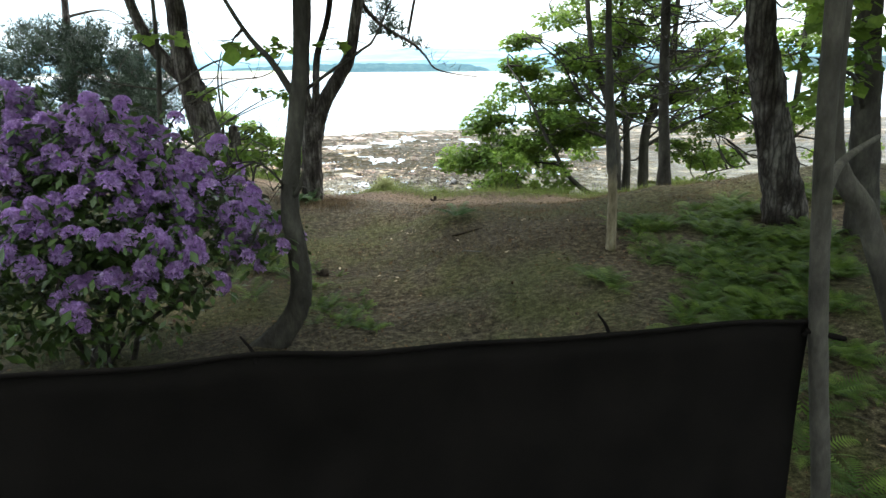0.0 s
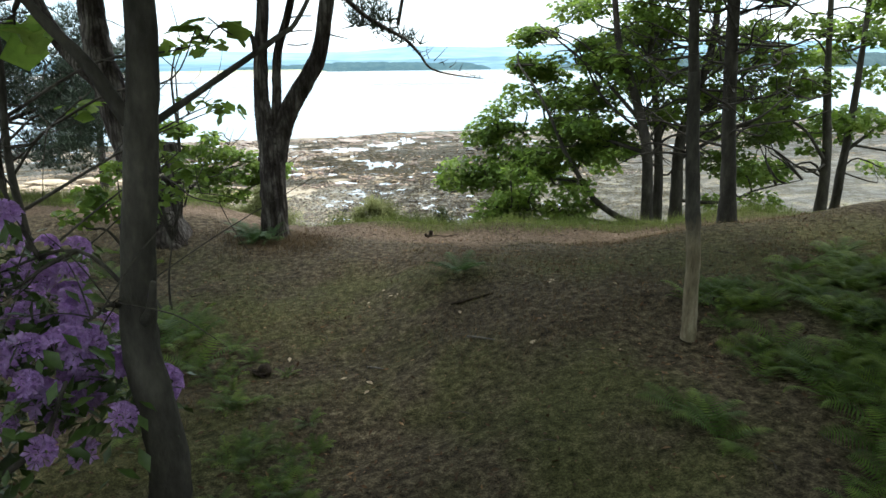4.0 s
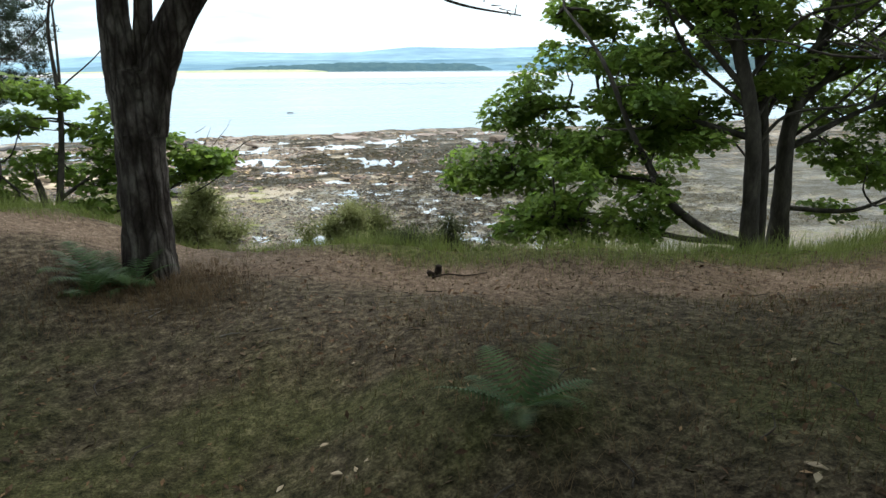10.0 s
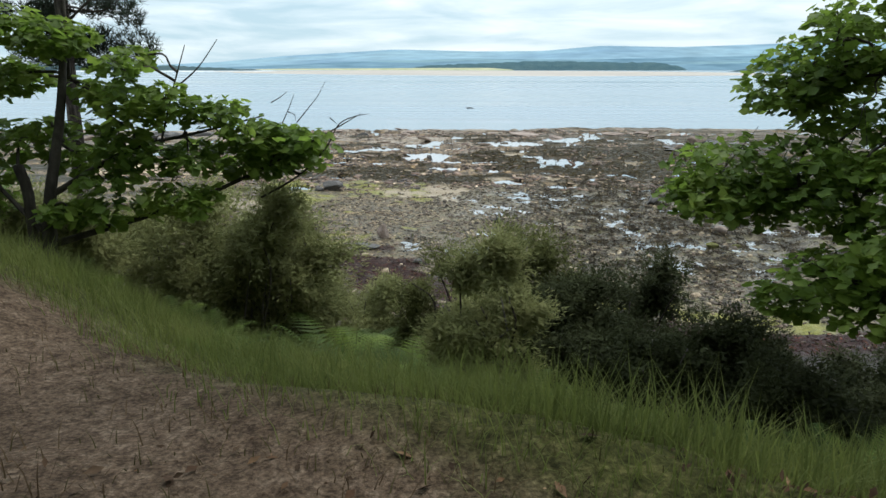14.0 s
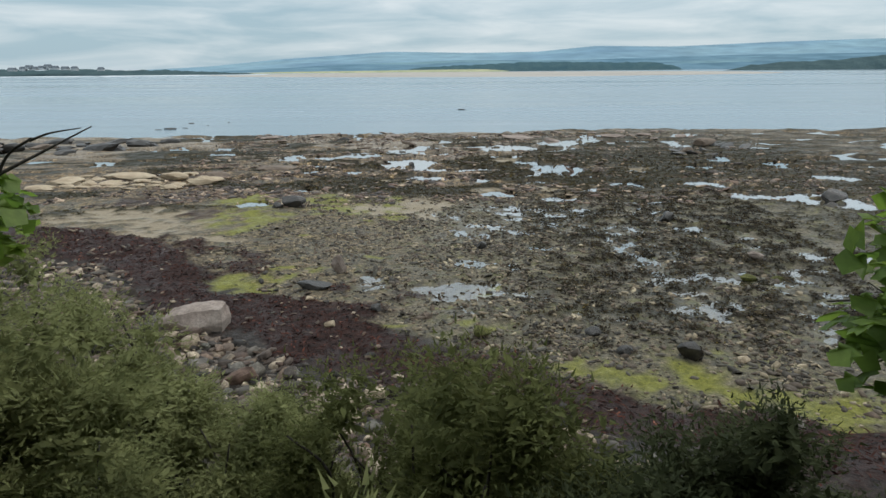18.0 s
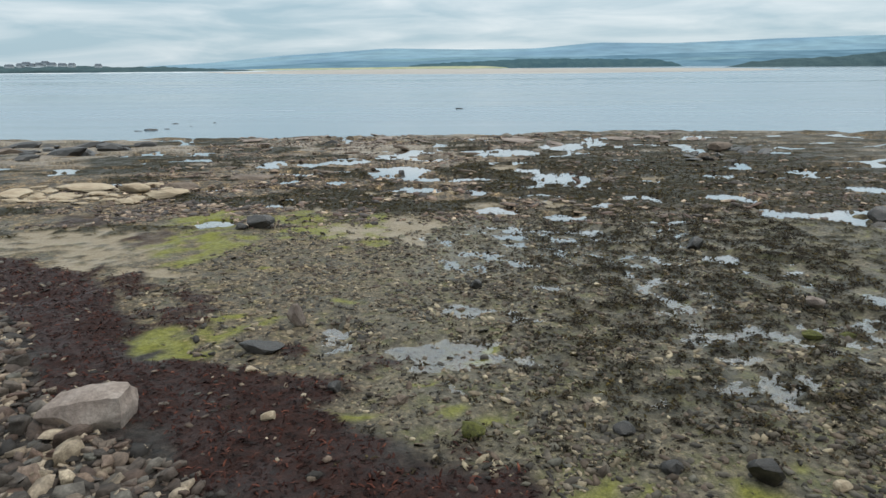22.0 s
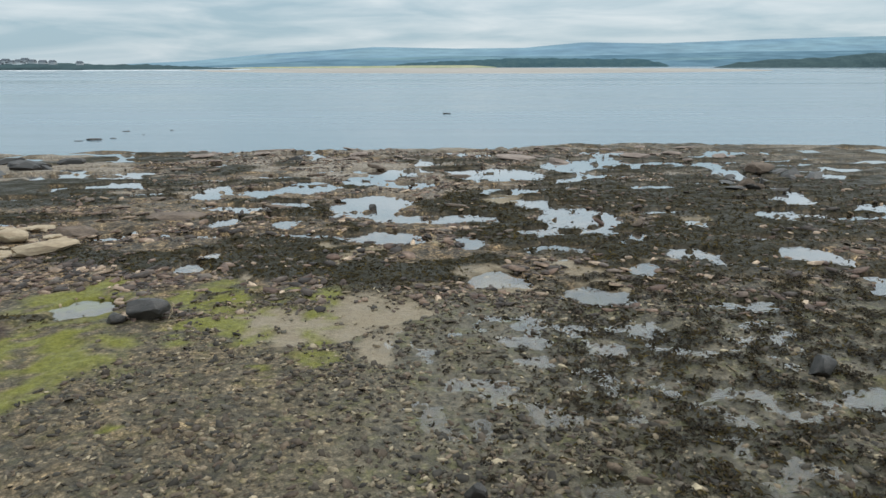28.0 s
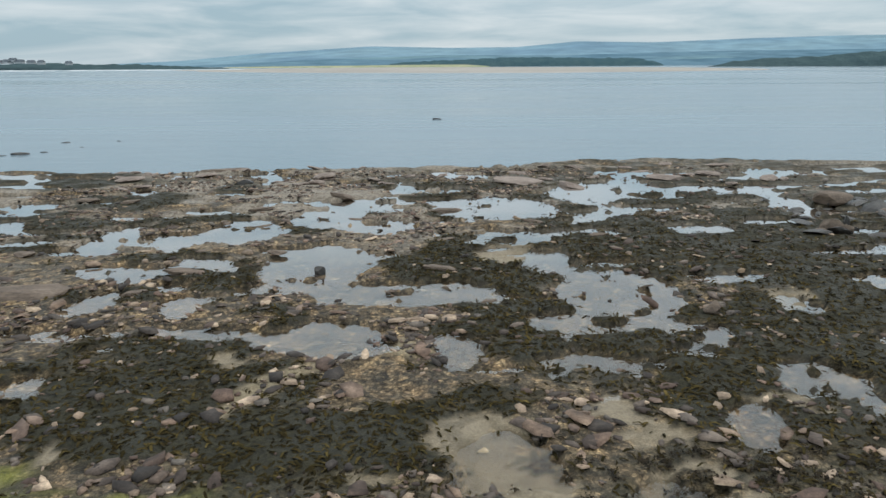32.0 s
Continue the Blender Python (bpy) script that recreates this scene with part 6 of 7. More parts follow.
def ferns():
    spots = []
    while len(spots) < 172:
        x, y = rng.uniform(0.3, 5.6), rng.uniform(-13.2, -8.6)
        if y > -9.2 - 0.25 * abs(x - 1.6) and x < 3.2 and y > -9.0:
            continue
        if x < 0.55 + 0.5 * max(0.0, -y - 12) - 0.6 * max(0.0, -11.8 - y) or fbm(np.array([x * 0.9]), np.array([y * 0.9]), 3, 91)[0] < -0.22:
            continue
        spots.append((x, y, rng.uniform(0.45, 0.9)))
    spots += [(rng.uniform(-0.1, 1.7), rng.uniform(-14.6, -13.3), rng.uniform(0.5, 0.9)) for _ in range(14)]
    spots += [(-3.1, -7.2, 0.9), (-2.9, -7.6, 0.8), (-3.4, -7.5, 0.8), (-2.4, -8.0, 0.6), (-2.3, -9.2, 0.6), (-2.55, -8.6, 0.7), (-2.9, -8.3, 0.9), (-3.3, -8.9, 0.9), (-2.2, -10.1, 0.5), (-3.0, -9.6, 0.8), (-2.4, -10.6, 0.4), (-3.2, -12.2, 0.6), (-3.6, -12.6, 0.7), (-2.9, -12.5, 0.5), (-4.1, -12.6, 0.6),
              (-3.9, -4.6, 0.9), (-3.6, -5.1, 0.8), (-4.4, -4.9, 0.9), (-4.0, -5.5, 0.8), (-4.9, -4.6, 0.8), (-2.0, -4.45, 0.8), (-2.2, -4.4, 0.9), (-2.35, -4.2, 0.85), (-2.25, -4.6, 0.7), (-2.1, -4.3, 0.75), (-1.6, -1.6, 0.9), (-0.9, 0.9, 1.2), (-0.5, 1.2, 1.2), (-1.1, 1.5, 1.1), (-0.4, 0.8, 1.1), (-0.75, 1.5, 1.2), (0.3, 0.2, 0.9), (1.0, 0.0, 0.9), (-2.6, 0.2, 1.0), (-2.1, -0.2, 1.0), (-1.6, 0.3, 1.1), (-2.9, -0.6, 0.9), (-2.2, 0.6, 1.1), (0.6, -0.4, 1.1), (1.3, -0.7, 1.1), (-0.3, -1.1, 1.0), (-0.9, -1.2, 0.9), (0.0, -1.4, 0.9), (2.0, -1.0, 1.1), (2.7, -1.3, 1.0), (3.6, -1.6, 0.9), (4.3, -2.2, 0.9), (-3.4, 0.0, 1.0), (1.4, -1.5, 0.9), (2.2, -1.6, 1.0), (2.9, -2.0, 0.9),
              (0.2, -2.2, 0.9), (0.9, -2.0, 0.9), (1.7, -2.6, 1.0), (2.3, -2.9, 0.9), (-0.6, -1.7, 0.9), (1.2, -2.9, 0.8), (-1.3, -1.0, 0.8), (2.9, -3.1, 0.8), (0.5, -1.0, 0.9), (-0.4, -0.6, 0.8), (3.3, -2.2, 0.9), (-1.0, 0.2, 0.8), (-0.2, 0.4, 0.9), (-1.2, 0.9, 0.9), (-0.9, -0.4, 0.8),
              (-1.2, 1.5, 3.0), (-0.85, 1.3, 2.8), (-1.4, 1.1, 2.7), (-1.05, 1.8, 3.0), (-0.65, 1.6, 2.7), (-1.35, 1.8, 2.8), (-0.8, 1.9, 2.8), (-1.1, 0.9, 2.5), (-0.55, 1.1, 2.4)]
    spots += [(rng.uniform(-2.5, -1.75), rng.uniform(-10.9, -8.2), rng.uniform(0.3, 0.55)) for _ in range(22)] + [(rng.uniform(-4.6, -2.9), rng.uniform(-12.9, -11.9), rng.uniform(0.4, 0.7)) for _ in range(14)] + [(-3.07, -7.47, 1.15), (-2.75, -7.75, 1.0), (-3.06, -7.95, 1.1), (-2.7, -8.35, 1.0), (-3.4, -7.7, 1.15), (-2.85, -7.3, 1.0)]
    for n, (x, y, s) in enumerate(spots):
        # Ferns under the pine take darker fronds: its shade is put into their colour.
        shaded = np.hypot(x + 2.0, y + 4.4) < 0.5
        ob = new("fern", SHADE_TONED_FERN if shaded else FERN_SHAPES[n % 5])
        ob.location = on_ground(x, y, -0.01)
        ob.rotation_euler = (rng.normal(0, 0.08), rng.normal(0, 0.08), rng.uniform(0, 6.3))
        s *= 0.85 if y > -3 else 1.0
        ob.scale = (s, s, s * rng.uniform(0.8, 1.1))
        tagged(ob, "feathery fern at the foot of a pine, coloured dark for shade" if shaded else "fresh green fern growing from the leaf litter" if y < -4 else "green bracken on the grassy bank", "fern", "ferns")
    bed = []
    shapes = [(np.array([v.co[:] for v in me.vertices]), np.array([p.vertices[:] for p in me.polygons])) for me in FERN_SHAPES]
    while len(bed) < 190:
        x, y = rng.uniform(0.7, 5.6), rng.uniform(-13.4, -9.0)
        if fbm(np.array([x * 0.9]), np.array([y * 0.9]), 3, 91)[0] > -0.2 and not (y > -10.4 and x < 1.6):
            bed.append(scattered(shapes[len(bed) % 5], [on_ground(x, y, -0.01)], turned(rng.uniform(0, 6.3, 1), rng.normal(0, 0.1, 1)), np.array([rng.uniform(0.4, 0.8)])))
    tagged(new("bracken_bed", mesh("bracken_bed", *joined(bed), FERN)), "bed of low green bracken under the pines", "fern", kind="stuff")
    young = new("fern", fern_mesh(13, 0.40, BLUE_FERN, "fern"))
    young.location = on_ground(0.03, -7.37)
    tagged(young, "small dark feathery fern standing alone in the clearing", "fern")


ferns()


def blades(spots, length, lean, width, material, name, label, category="grass"):
    """Grass: a bent blade of two quads' worth of triangles at every spot."""
    n = len(spots)
    shape = (np.array([(-0.5, 0, 0), (0.5, 0, 0), (-0.35, 0.14, 0.55), (0.35, 0.14, 0.55), (0, 0.5, 1.0)]), np.array([(0, 1, 3), (0, 3, 2), (2, 3, 4)]))
    sizes = np.stack([np.full(n, width), length * lean * rng.uniform(0.4, 1.6, n), length * rng.uniform(0.55, 1.25, n)], -1)
    v, f = scattered(shape, spots, turned(rng.uniform(0, 6.3, n)), sizes)
    tagged(new(name, mesh(name, v, f, material)), label, category, kind="stuff")


def ground_spots(count, x0, x1, y0, y1, keep):
    x, y = rng.uniform(x0, x1, count), rng.uniform(y0, y1, count)
    ok = rng.uniform(0, 1, count) < keep(x, y)
    x, y = x[ok], y[ok]
    return np.stack([x, y, height(x, y)], -1)


def undergrowth():
    blades(ground_spots(90000, -7, 7, -6, 2, lambda x, y: step(-0.1, 0.35, inland(x, y) - verge(x) + 0.3 * fbm(x * 2, y * 2, 3, 96)) * step(1.6, 0.9, inland(x, y))), 0.105, 1.3, 0.0045, GRASS, "bank_grass", "green grass along the brow of the bank")
    blades(ground_spots(100000, -7, 7, -5, 3, lambda x, y: step(0.45, 1.0, inland(x, y) - verge(x) + 0.3 * fbm(x * 2, y * 2, 3, 96)) * step(3.2, 2.2, inland(x, y))), 0.24, 1.0, 0.0055, GRASS, "long_grass", "long green grass on the face of the bank")
    blades(ground_spots(100000, -5, 5, -9.5, -1.5, lambda x, y: (step(0.4, 0.1, np.abs(inland(x, y) - verge(x) - 0.05)) * 0.9 + 0.9 * step(0.9, 0.3, np.hypot(x + 1.8, y + 4.4)) + 0.55 * step(-0.6, -1.4, inland(x, y)) * step(-0.35, 0.15, fbm(x * 0.8, y * 0.8, 4, 97))) * (1 - 0.9 * trodden(x, y))), 0.05, 2.6, 0.004, DRY_GRASS, "dry_grass", "dry straw-coloured grass beside the path")
    blades(ground_spots(45000, -5.5, 5.5, -15, -2.9, lambda x, y: step(0.0, 0.25, fbm(x * 0.7, y * 0.7, 5, 52) + 0.22 * step(1.0, 3, x) * step(-8.5, -9.5, y)) * 0.8 + 0.2 + 0.5 * step(-9.5, -8.0, y) * step(-0.3, 0.2, fbm(x * 1.5, y * 1.5, 3, 98))), 0.045, 1.8, 0.004, WOOD_GRASS, "thin_grass", "thin low grass on the woodland floor")
    blades(ground_spots(6000, -2.9, -0.8, -5.3, -3.6, lambda x, y: step(0.85, 0.2, np.hypot(x + 1.85, (y + 4.35) * 1.1)) + 0.4 * step(1.3, 0.5, np.hypot(x + 2.0, y + 4.5))), 0.09, 1.8, 0.004, DRY_GRASS, "dry_tuft", "brown dead grass round the foot of a pine")
    spots = ground_spots(30000, -5, 5.5, -15.5, -3.6, lambda x, y: 0.35 + 0.65 * step(-0.1, 0.2, fbm(x * 1.2, y * 1.2, 3, 95)))
    n = len(spots)
    spots[:, 2] += 0.006
    sizes = rng.uniform(0.02, 0.055, n) * rng.choice([0.7, 1.0, 1.3], n)
    v, f = scattered(SMALL_LEAF, spots, turned(rng.uniform(0, 6.3, n), rng.normal(0, 0.35, n), rng.normal(0, 0.35, n)), sizes)
    tagged(new("leaf_litter", mesh("leaf_litter", v, f, LITTER)), "brown fallen leaves and flakes of bark", "leaf litter", kind="stuff")
    pieces = []
    for x, y, z in ground_spots(260, -5, 5, -14, -4.2, lambda x, y: np.ones_like(x)):
        a, far = rng.uniform(0, 6.3), rng.uniform(0.06, 0.25)
        pieces.append(tube([(x, y, z + 0.008), (x + np.cos(a) * far * 0.5, y + np.sin(a) * far * 0.5, z + 0.016), (x + np.cos(a + 0.3) * far, y + np.sin(a + 0.3) * far, z + 0.012)], 0.005, 0.003, 4, 2))
    tagged(new("fallen_twigs", mesh("fallen_twigs", *joined(pieces), TWIG)), "small fallen twigs on the ground", "twigs", kind="stuff")


undergrowth()


TUFT_LEAF = (np.array([(0, -0.15, 0), (0, 0.15, 0.02), (1, 0, 0.05)]), np.array([(0, 1, 2)]))


def shrub(x, y, tall, wide, material, label, leaves=2600, leaf=0.052):
    """Stems that fan out, and leafy shoots over a lumpy dome; larger shaded leaves fill the inside."""
    base = np.array(on_ground(x, y))
    tall, wide = tall * 1.2, wide * 1.03
    thing = new("shrub")
    thing.location = base
    for n in range(9):
        a = n * 2.4 + rng.uniform(-0.5, 0.5)
        r = wide * rng.uniform(0.2, 0.6)
        tip = base + np.array([np.cos(a) * r, np.sin(a) * r, tall * rng.uniform(0.35, 0.62)])
        part("stem", mesh("stem", *(lambda v, f: (v - base, f))(*tube(bent(base + rng.normal(0, 0.08, 3) * (1, 1, 0) - (0, 0, 0.05), tip, 0, 0.18), 0.022, 0.007, 5, 4)), GREY_TWIG if n % 3 == 0 else TWIG, True), thing)
    # Rounded lobes over a dome, each a cushion of leafy shoots.
    many = int(16 + 11 * wide)
    la, le = rng.uniform(0, 6.3, many), np.arcsin(rng.uniform(-0.1, 1.0, many))
    ways = np.stack([np.cos(la) * np.cos(le), np.sin(la) * np.cos(le), np.sin(le)], -1)
    lobes = base + ways * np.array([wide, wide, tall]) * rng.uniform(0.35, 0.74, many)[:, None]
    bulk = rng.uniform(0.32, 0.54, many) * (0.5 + 0.5 * wide)
    count = int(125 * wide * (tall + wide))
    of = rng.integers(0, many, count)
    d = rng.normal(0, 1, (count, 3)) + ways[of] * 0.9 + (0, 0, 0.35)
    d /= np.linalg.norm(d, axis=1)[:, None]
    heads = lobes[of] + d * (bulk[of] * rng.uniform(0.7, 1.05, count))[:, None] * (1, 1, 0.85)
    heads[:, 2] = np.maximum(heads[:, 2], base[2] + 0.1)
    per = max(8, leaves // count)
    n = count * per
    which = np.repeat(np.arange(count), per)
    out = d[which] * (0.8, 0.8, 0.25) + (0, 0, 0.05) + rng.normal(0, 0.5, (n, 3)) * (1, 1, 0.7)
    out /= np.linalg.norm(out, axis=1)[:, None]
    places = heads[which] + out * rng.uniform(-0.05, 0.10, n)[:, None] + rng.normal(0, 0.055, (n, 3))
    turns = turned(np.arctan2(out[:, 1], out[:, 0]), -np.arcsin(out[:, 2].clip(-0.95, 0.95)), rng.normal(0, 0.6, n))
    v, f = scattered(TUFT_LEAF, places, turns, leaf * rng.uniform(0.6, 1.4, n))
    part("foliage", mesh("foliage", v - base, f, material), thing, kind="stuff")
    n = int(leaves * 0.4)
    which = rng.integers(0, count, n)
    places = lobes[of[which]] + (heads[which] - lobes[of[which]]) * rng.uniform(0.2, 0.92, n)[:, None] + rng.normal(0, 0.05, (n, 3))
    v, f = scattered(SMALL_LEAF, places, turned(rng.uniform(0, 6.3, n), rng.normal(0.2, 0.5, n), rng.normal(0, 0.5, n)), rng.uniform(0.07, 0.12, n))
    part("inner_foliage", mesh("inner_foliage", v - base, f, material), thing, "older leaves inside", kind="stuff")
    tagged(thing, label, "shrub", "shrubs on the bank")


def shrubs():
    grey, dark = "grey-green scrubby shrub with bare twigs on the bank", "dark green dense shrub on the bank"
    for x, y, tall, wide, is_dark in [(-2.35, 2.6, 2.3, 1.05, 0), (0.17, 0.24, 1.55, 0.52, 0), (2.2, 2.3, 2.35, 0.9, 1), (-0.1, 3.2, 2.4, 0.95, 0), (0.75, 2.5, 2.6, 1.0, 0), (1.9, 0.7, 1.25, 0.64, 1), (3.2, 1.2, 0.95, 0.8, 1), (-2.3, 1.9, 1.95, 0.8, 0), (-3.0, 2.7, 1.85, 1.07, 0), (4.5, 1.6, 0.8, 1.0, 1), (-4.3, 3.4, 1.65, 1.28, 0), (-2.45, 4.7, 1.7, 0.8, 0), (-1.3, 4.4, 1.65, 0.92, 0), (-3.4, 4.9, 2.05, 1.14, 0), (-5.3, 5.0, 1.9, 1.36, 0), (3.6, 2.9, 1.2, 0.95, 1), (5.5, 2.8, 0.7, 1.0, 1), (-4.6, 1.4, 0.95, 0.94, 0), (-5.8, 2.6, 1.15, 1.16, 0), (6.8, 1.6, 0.8, 1.15, 1), (1.3, 1.6, 1.9, 0.74, 1), (0.6, 4.1, 1.9, 0.76, 0), (8.4, 2.2, 0.85, 1.24, 1), (-7.2, 4.2, 1.5, 1.39, 0), (-7.5, 6.5, 2.05, 1.34, 0), (1.1, 0.9, 1.45, 0.7, 1), (2.9, 0.3, 0.75, 0.7, 1), (2.6, 1.2, 1.35, 0.75, 1)]:
        olive = not is_dark and -1.2 < x < 1.2 and y > 1
        shrub(x, y, tall * (1.1 if is_dark else 1.12), wide * (1.08 if is_dark else 1.0), DARK_SHRUB_LEAF if is_dark else OLIVE_SHRUB_LEAF if olive else SHRUB_LEAF, dark if is_dark else "olive-green feathery shrub on the bank" if olive else grey, 18000 if y < 6 and abs(x) < 4.7 else 7000, 0.05)


shrubs()


def screen():
    fence = new("fabric_screen")
    fence.location = (-2.3, -14.53, 0)
    xs, zs = np.linspace(-4.2, 1.83, 90), np.linspace(0, 1, 14)
    gx, gz = np.meshgrid(xs, zs)
    top = 1.45 - 0.015 * np.abs(np.sin((xs + 4.2) * 1.7)) + 0.01 * np.sin(xs * 9)
    line = -0.105 * (xs - 0.0)
    fold = 0.03 * np.sin(gx * 3.1 + 2.0 * gz) * (1 - gz) + 0.05 * (1 - gz) * fbm(gx * 2, gz * 2, 3, 99) + 0.04 * np.exp(-((gx - 1.45 - 0.25 * gz) ** 2) / 0.006) * (1 - gz)
    verts = np.stack([gx, line[None] * 1.0 + fold, gz * top[None] + (1 - gz) * 0.02], -1).reshape(-1, 3)
    nx = len(xs)
    i, j = np.meshgrid(np.arange(13), np.arange(nx - 1), indexing="ij")
    quads = np.stack([i * nx + j, i * nx + j + 1, (i + 1) * nx + j + 1, (i + 1) * nx + j], -1).reshape(-1, 4)
    panel = part("panel", mesh("panel", verts, quads, FABRIC, True), fence)
    thick = panel.modifiers.new("thickness", "SOLIDIFY")
    thick.thickness = 0.004
    hem = [(x, y, z) for x, y, z in zip(xs[::6], line[::6], top[::6])] + [(xs[-1], line[-1], top[-1])]
    part("hem", mesh("hem", *tube(hem, 0.012, 0.012, 6, 4), FABRIC, True), fence, "rolled black top hem")
    for x in (-2.9, -0.55, 0.9):
        k = np.interp(x, xs, line)
        part("tie", mesh("tie", *tube([(x, k, 1.42), (x - 0.01, k + 0.01, 1.47), (x - 0.05, k + 0.02, 1.53)], 0.012, 0.004, 5, 3), FABRIC), fence, "knotted black tie")
    part("tie", mesh("tie", *tube([(1.80, -0.2, 1.40), (1.95, -0.27, 1.37), (1.90, -0.15, 1.36), (1.80, -0.2, 1.38)], 0.014, 0.012, 5, 3), FABRIC), fence, "black lashing round the trunk")
    tagged(fence, "black woven fabric screen stretched between trunks", "fence")


screen()


def trifles():
    stump = new("tree_stump")
    stump.location = on_ground(0.40, -4.46, -0.015)
    part("main_stub", mesh("main_stub", *tube([(0, 0, 0), (0.01, 0, 0.05), (0.015, 0, 0.10)], 0.034, 0.03, 9, 3, 0.08, 0.4), STEM), stump)
    part("side_stub", mesh("side_stub", *tube([(-0.02, 0, 0.01), (-0.06, -0.01, 0.035), (-0.08, -0.01, 0.06)], 0.03, 0.02, 8, 3, 0.1), STEM), stump)
    tagged(stump, "small dark double stump at the edge of the path", "stump")
    a, b = on_ground(0.33, -4.56, 0.012), on_ground(0.80, -4.60, 0.012)
    mid = (a + b) / 2
    tagged(new("stick", mesh("stick", *tube([a, mid + Vector((-0.1, 0.02, 0.01)), mid + Vector((0.05, -0.03, 0.0)), b], 0.009, 0.006, 6, 5, 0.1), STEM, True)), "crooked dark stick lying beside the path", "stick")
    for x, y, r in ((-0.54, -6.32, 0.03), (-0.72, -7.29, 0.04), (-0.63, -7.27, 0.03), (0.79, -8.09, 0.05), (0.74, -8.2, 0.04), (1.48, -7.26, 0.03), (-0.96, -7.17, 0.03), (-1.25, -9.18, 0.06), (0.68, -9.8, 0.05), (-0.67, -7.27, 0.03), (1.3, -8.5, 0.04), (-1.35, -9.38, 0.05), (-1.5, -9.0, 0.04), (-0.75, -7.0, 0.03), (0.15, -9.3, 0.06), (-0.2, -8.2, 0.05), (-1.9, -8.4, 0.05)):
        p = on_ground(x, y, 0.012)
        v, f = scattered(SMALL_LEAF, [p], turned(rng.uniform(0, 6, 1), rng.normal(0, 0.2, 1)), np.array([r * 1.6]))
        v2 = v + np.array([0, 0, 0.004])
        tagged(new("bark_flake", mesh("bark_flake", np.vstack([v, v2]), np.vstack([f, f[:, ::-1] + len(v)]), CREAM_ROCK)), "pale flake of bark on the leaf litter", "bark flake", "bark flakes")
    for (x0, y0), (x1, y1), r in (((-1.30, -5.56), (-1.18, -5.56), 0.005), ((-0.99, -5.60), (-0.90, -5.60), 0.005), ((-0.18, -7.98), (0.19, -8.05), 0.016), ((-0.34, -8.88), (-0.15, -9.08), 0.010), ((-0.23, -7.94), (0.03, -8.02), 0.012), ((-1.24, -8.81), (-1.12, -8.95), 0.008), ((-1.9, -5.0), (-1.75, -4.9), 0.004), ((-1.8, -5.1), (-1.7, -4.9), 0.004)):
        a, b = on_ground(x0, y0, r), on_ground(x1, y1, r)
        mid = (a + b) / 2 + Vector((0.0, 0.006, 0.003))
        tagged(new("stick", mesh("stick", *tube([a, mid, b], r, r * 0.6, 6, 4, 0.1), GREY_TWIG if r < 0.011 else STEM, True)), "weathered fallen stick on the leaf litter", "stick", "fallen sticks")
    clod = new("root_clod", mesh("root_clod", *tube([(0, 0, 0), (0.02, 0.01, 0.04), (0.0, 0.0, 0.07)], 0.09, 0.05, 9, 3, 0.15), STEM))
    clod.location = on_ground(-2.15, -8.6, -0.01)
    tagged(clod, "dark clod of roots on the woodland floor", "clod")


trifles()

# ---- stones and weed of the shore ----


def rock_mesh(name, material, seed, flat=0.6, sub=2, rough=0.22, blocky=0.0):
    """An uneven stone about one metre across, from a subdivided icosahedron cut by random planes."""
    bm = bmesh.new()
    bmesh.ops.create_icosphere(bm, subdivisions=sub, radius=0.5)
    r = np.random.default_rng(seed)
    cuts = [(Vector(d).normalized(), r.uniform(0.25, 0.42)) for d in r.normal(size=(11, 3))]
    off = Vector(r.uniform(0, 50, 3))
    for v in bm.verts:
        v.co *= 1 + rough * noise.noise(v.co * 2.2 + off) + 0.4 * rough * noise.noise(v.co * 6 + off)
        for n, d in cuts:
            over = v.co.dot(n) - d
            if over > 0:
                v.co -= n * over * (0.75 + 0.25 * blocky)
        v.co.z *= flat
    low = min(v.co.z for v in bm.verts)
    for v in bm.verts:
        v.co.z -= low
    me = bpy.data.meshes.new(name)
    bm.to_mesh(me)
    bm.free()
    me.materials.append(material)
    if sub > 2:
        me.polygons.foreach_set("use_smooth", np.ones(len(me.polygons), bool))
        me.set_sharp_from_angle(angle=0.45)
    return me


def boulder(name, x, y, w, d, h, material, label, seed, sink=0.06, spin=0.0, sub=3, category="rock"):
    ob = new(name, rock_mesh(name, material, seed, 1.0, sub, 0.16, 1.0))
    ob.location = on_ground(x, y, -sink)
    ob.rotation_euler = (0, 0, spin)
    ob.scale = (w, d, h * 1.15)
    return tagged(ob, label, category)


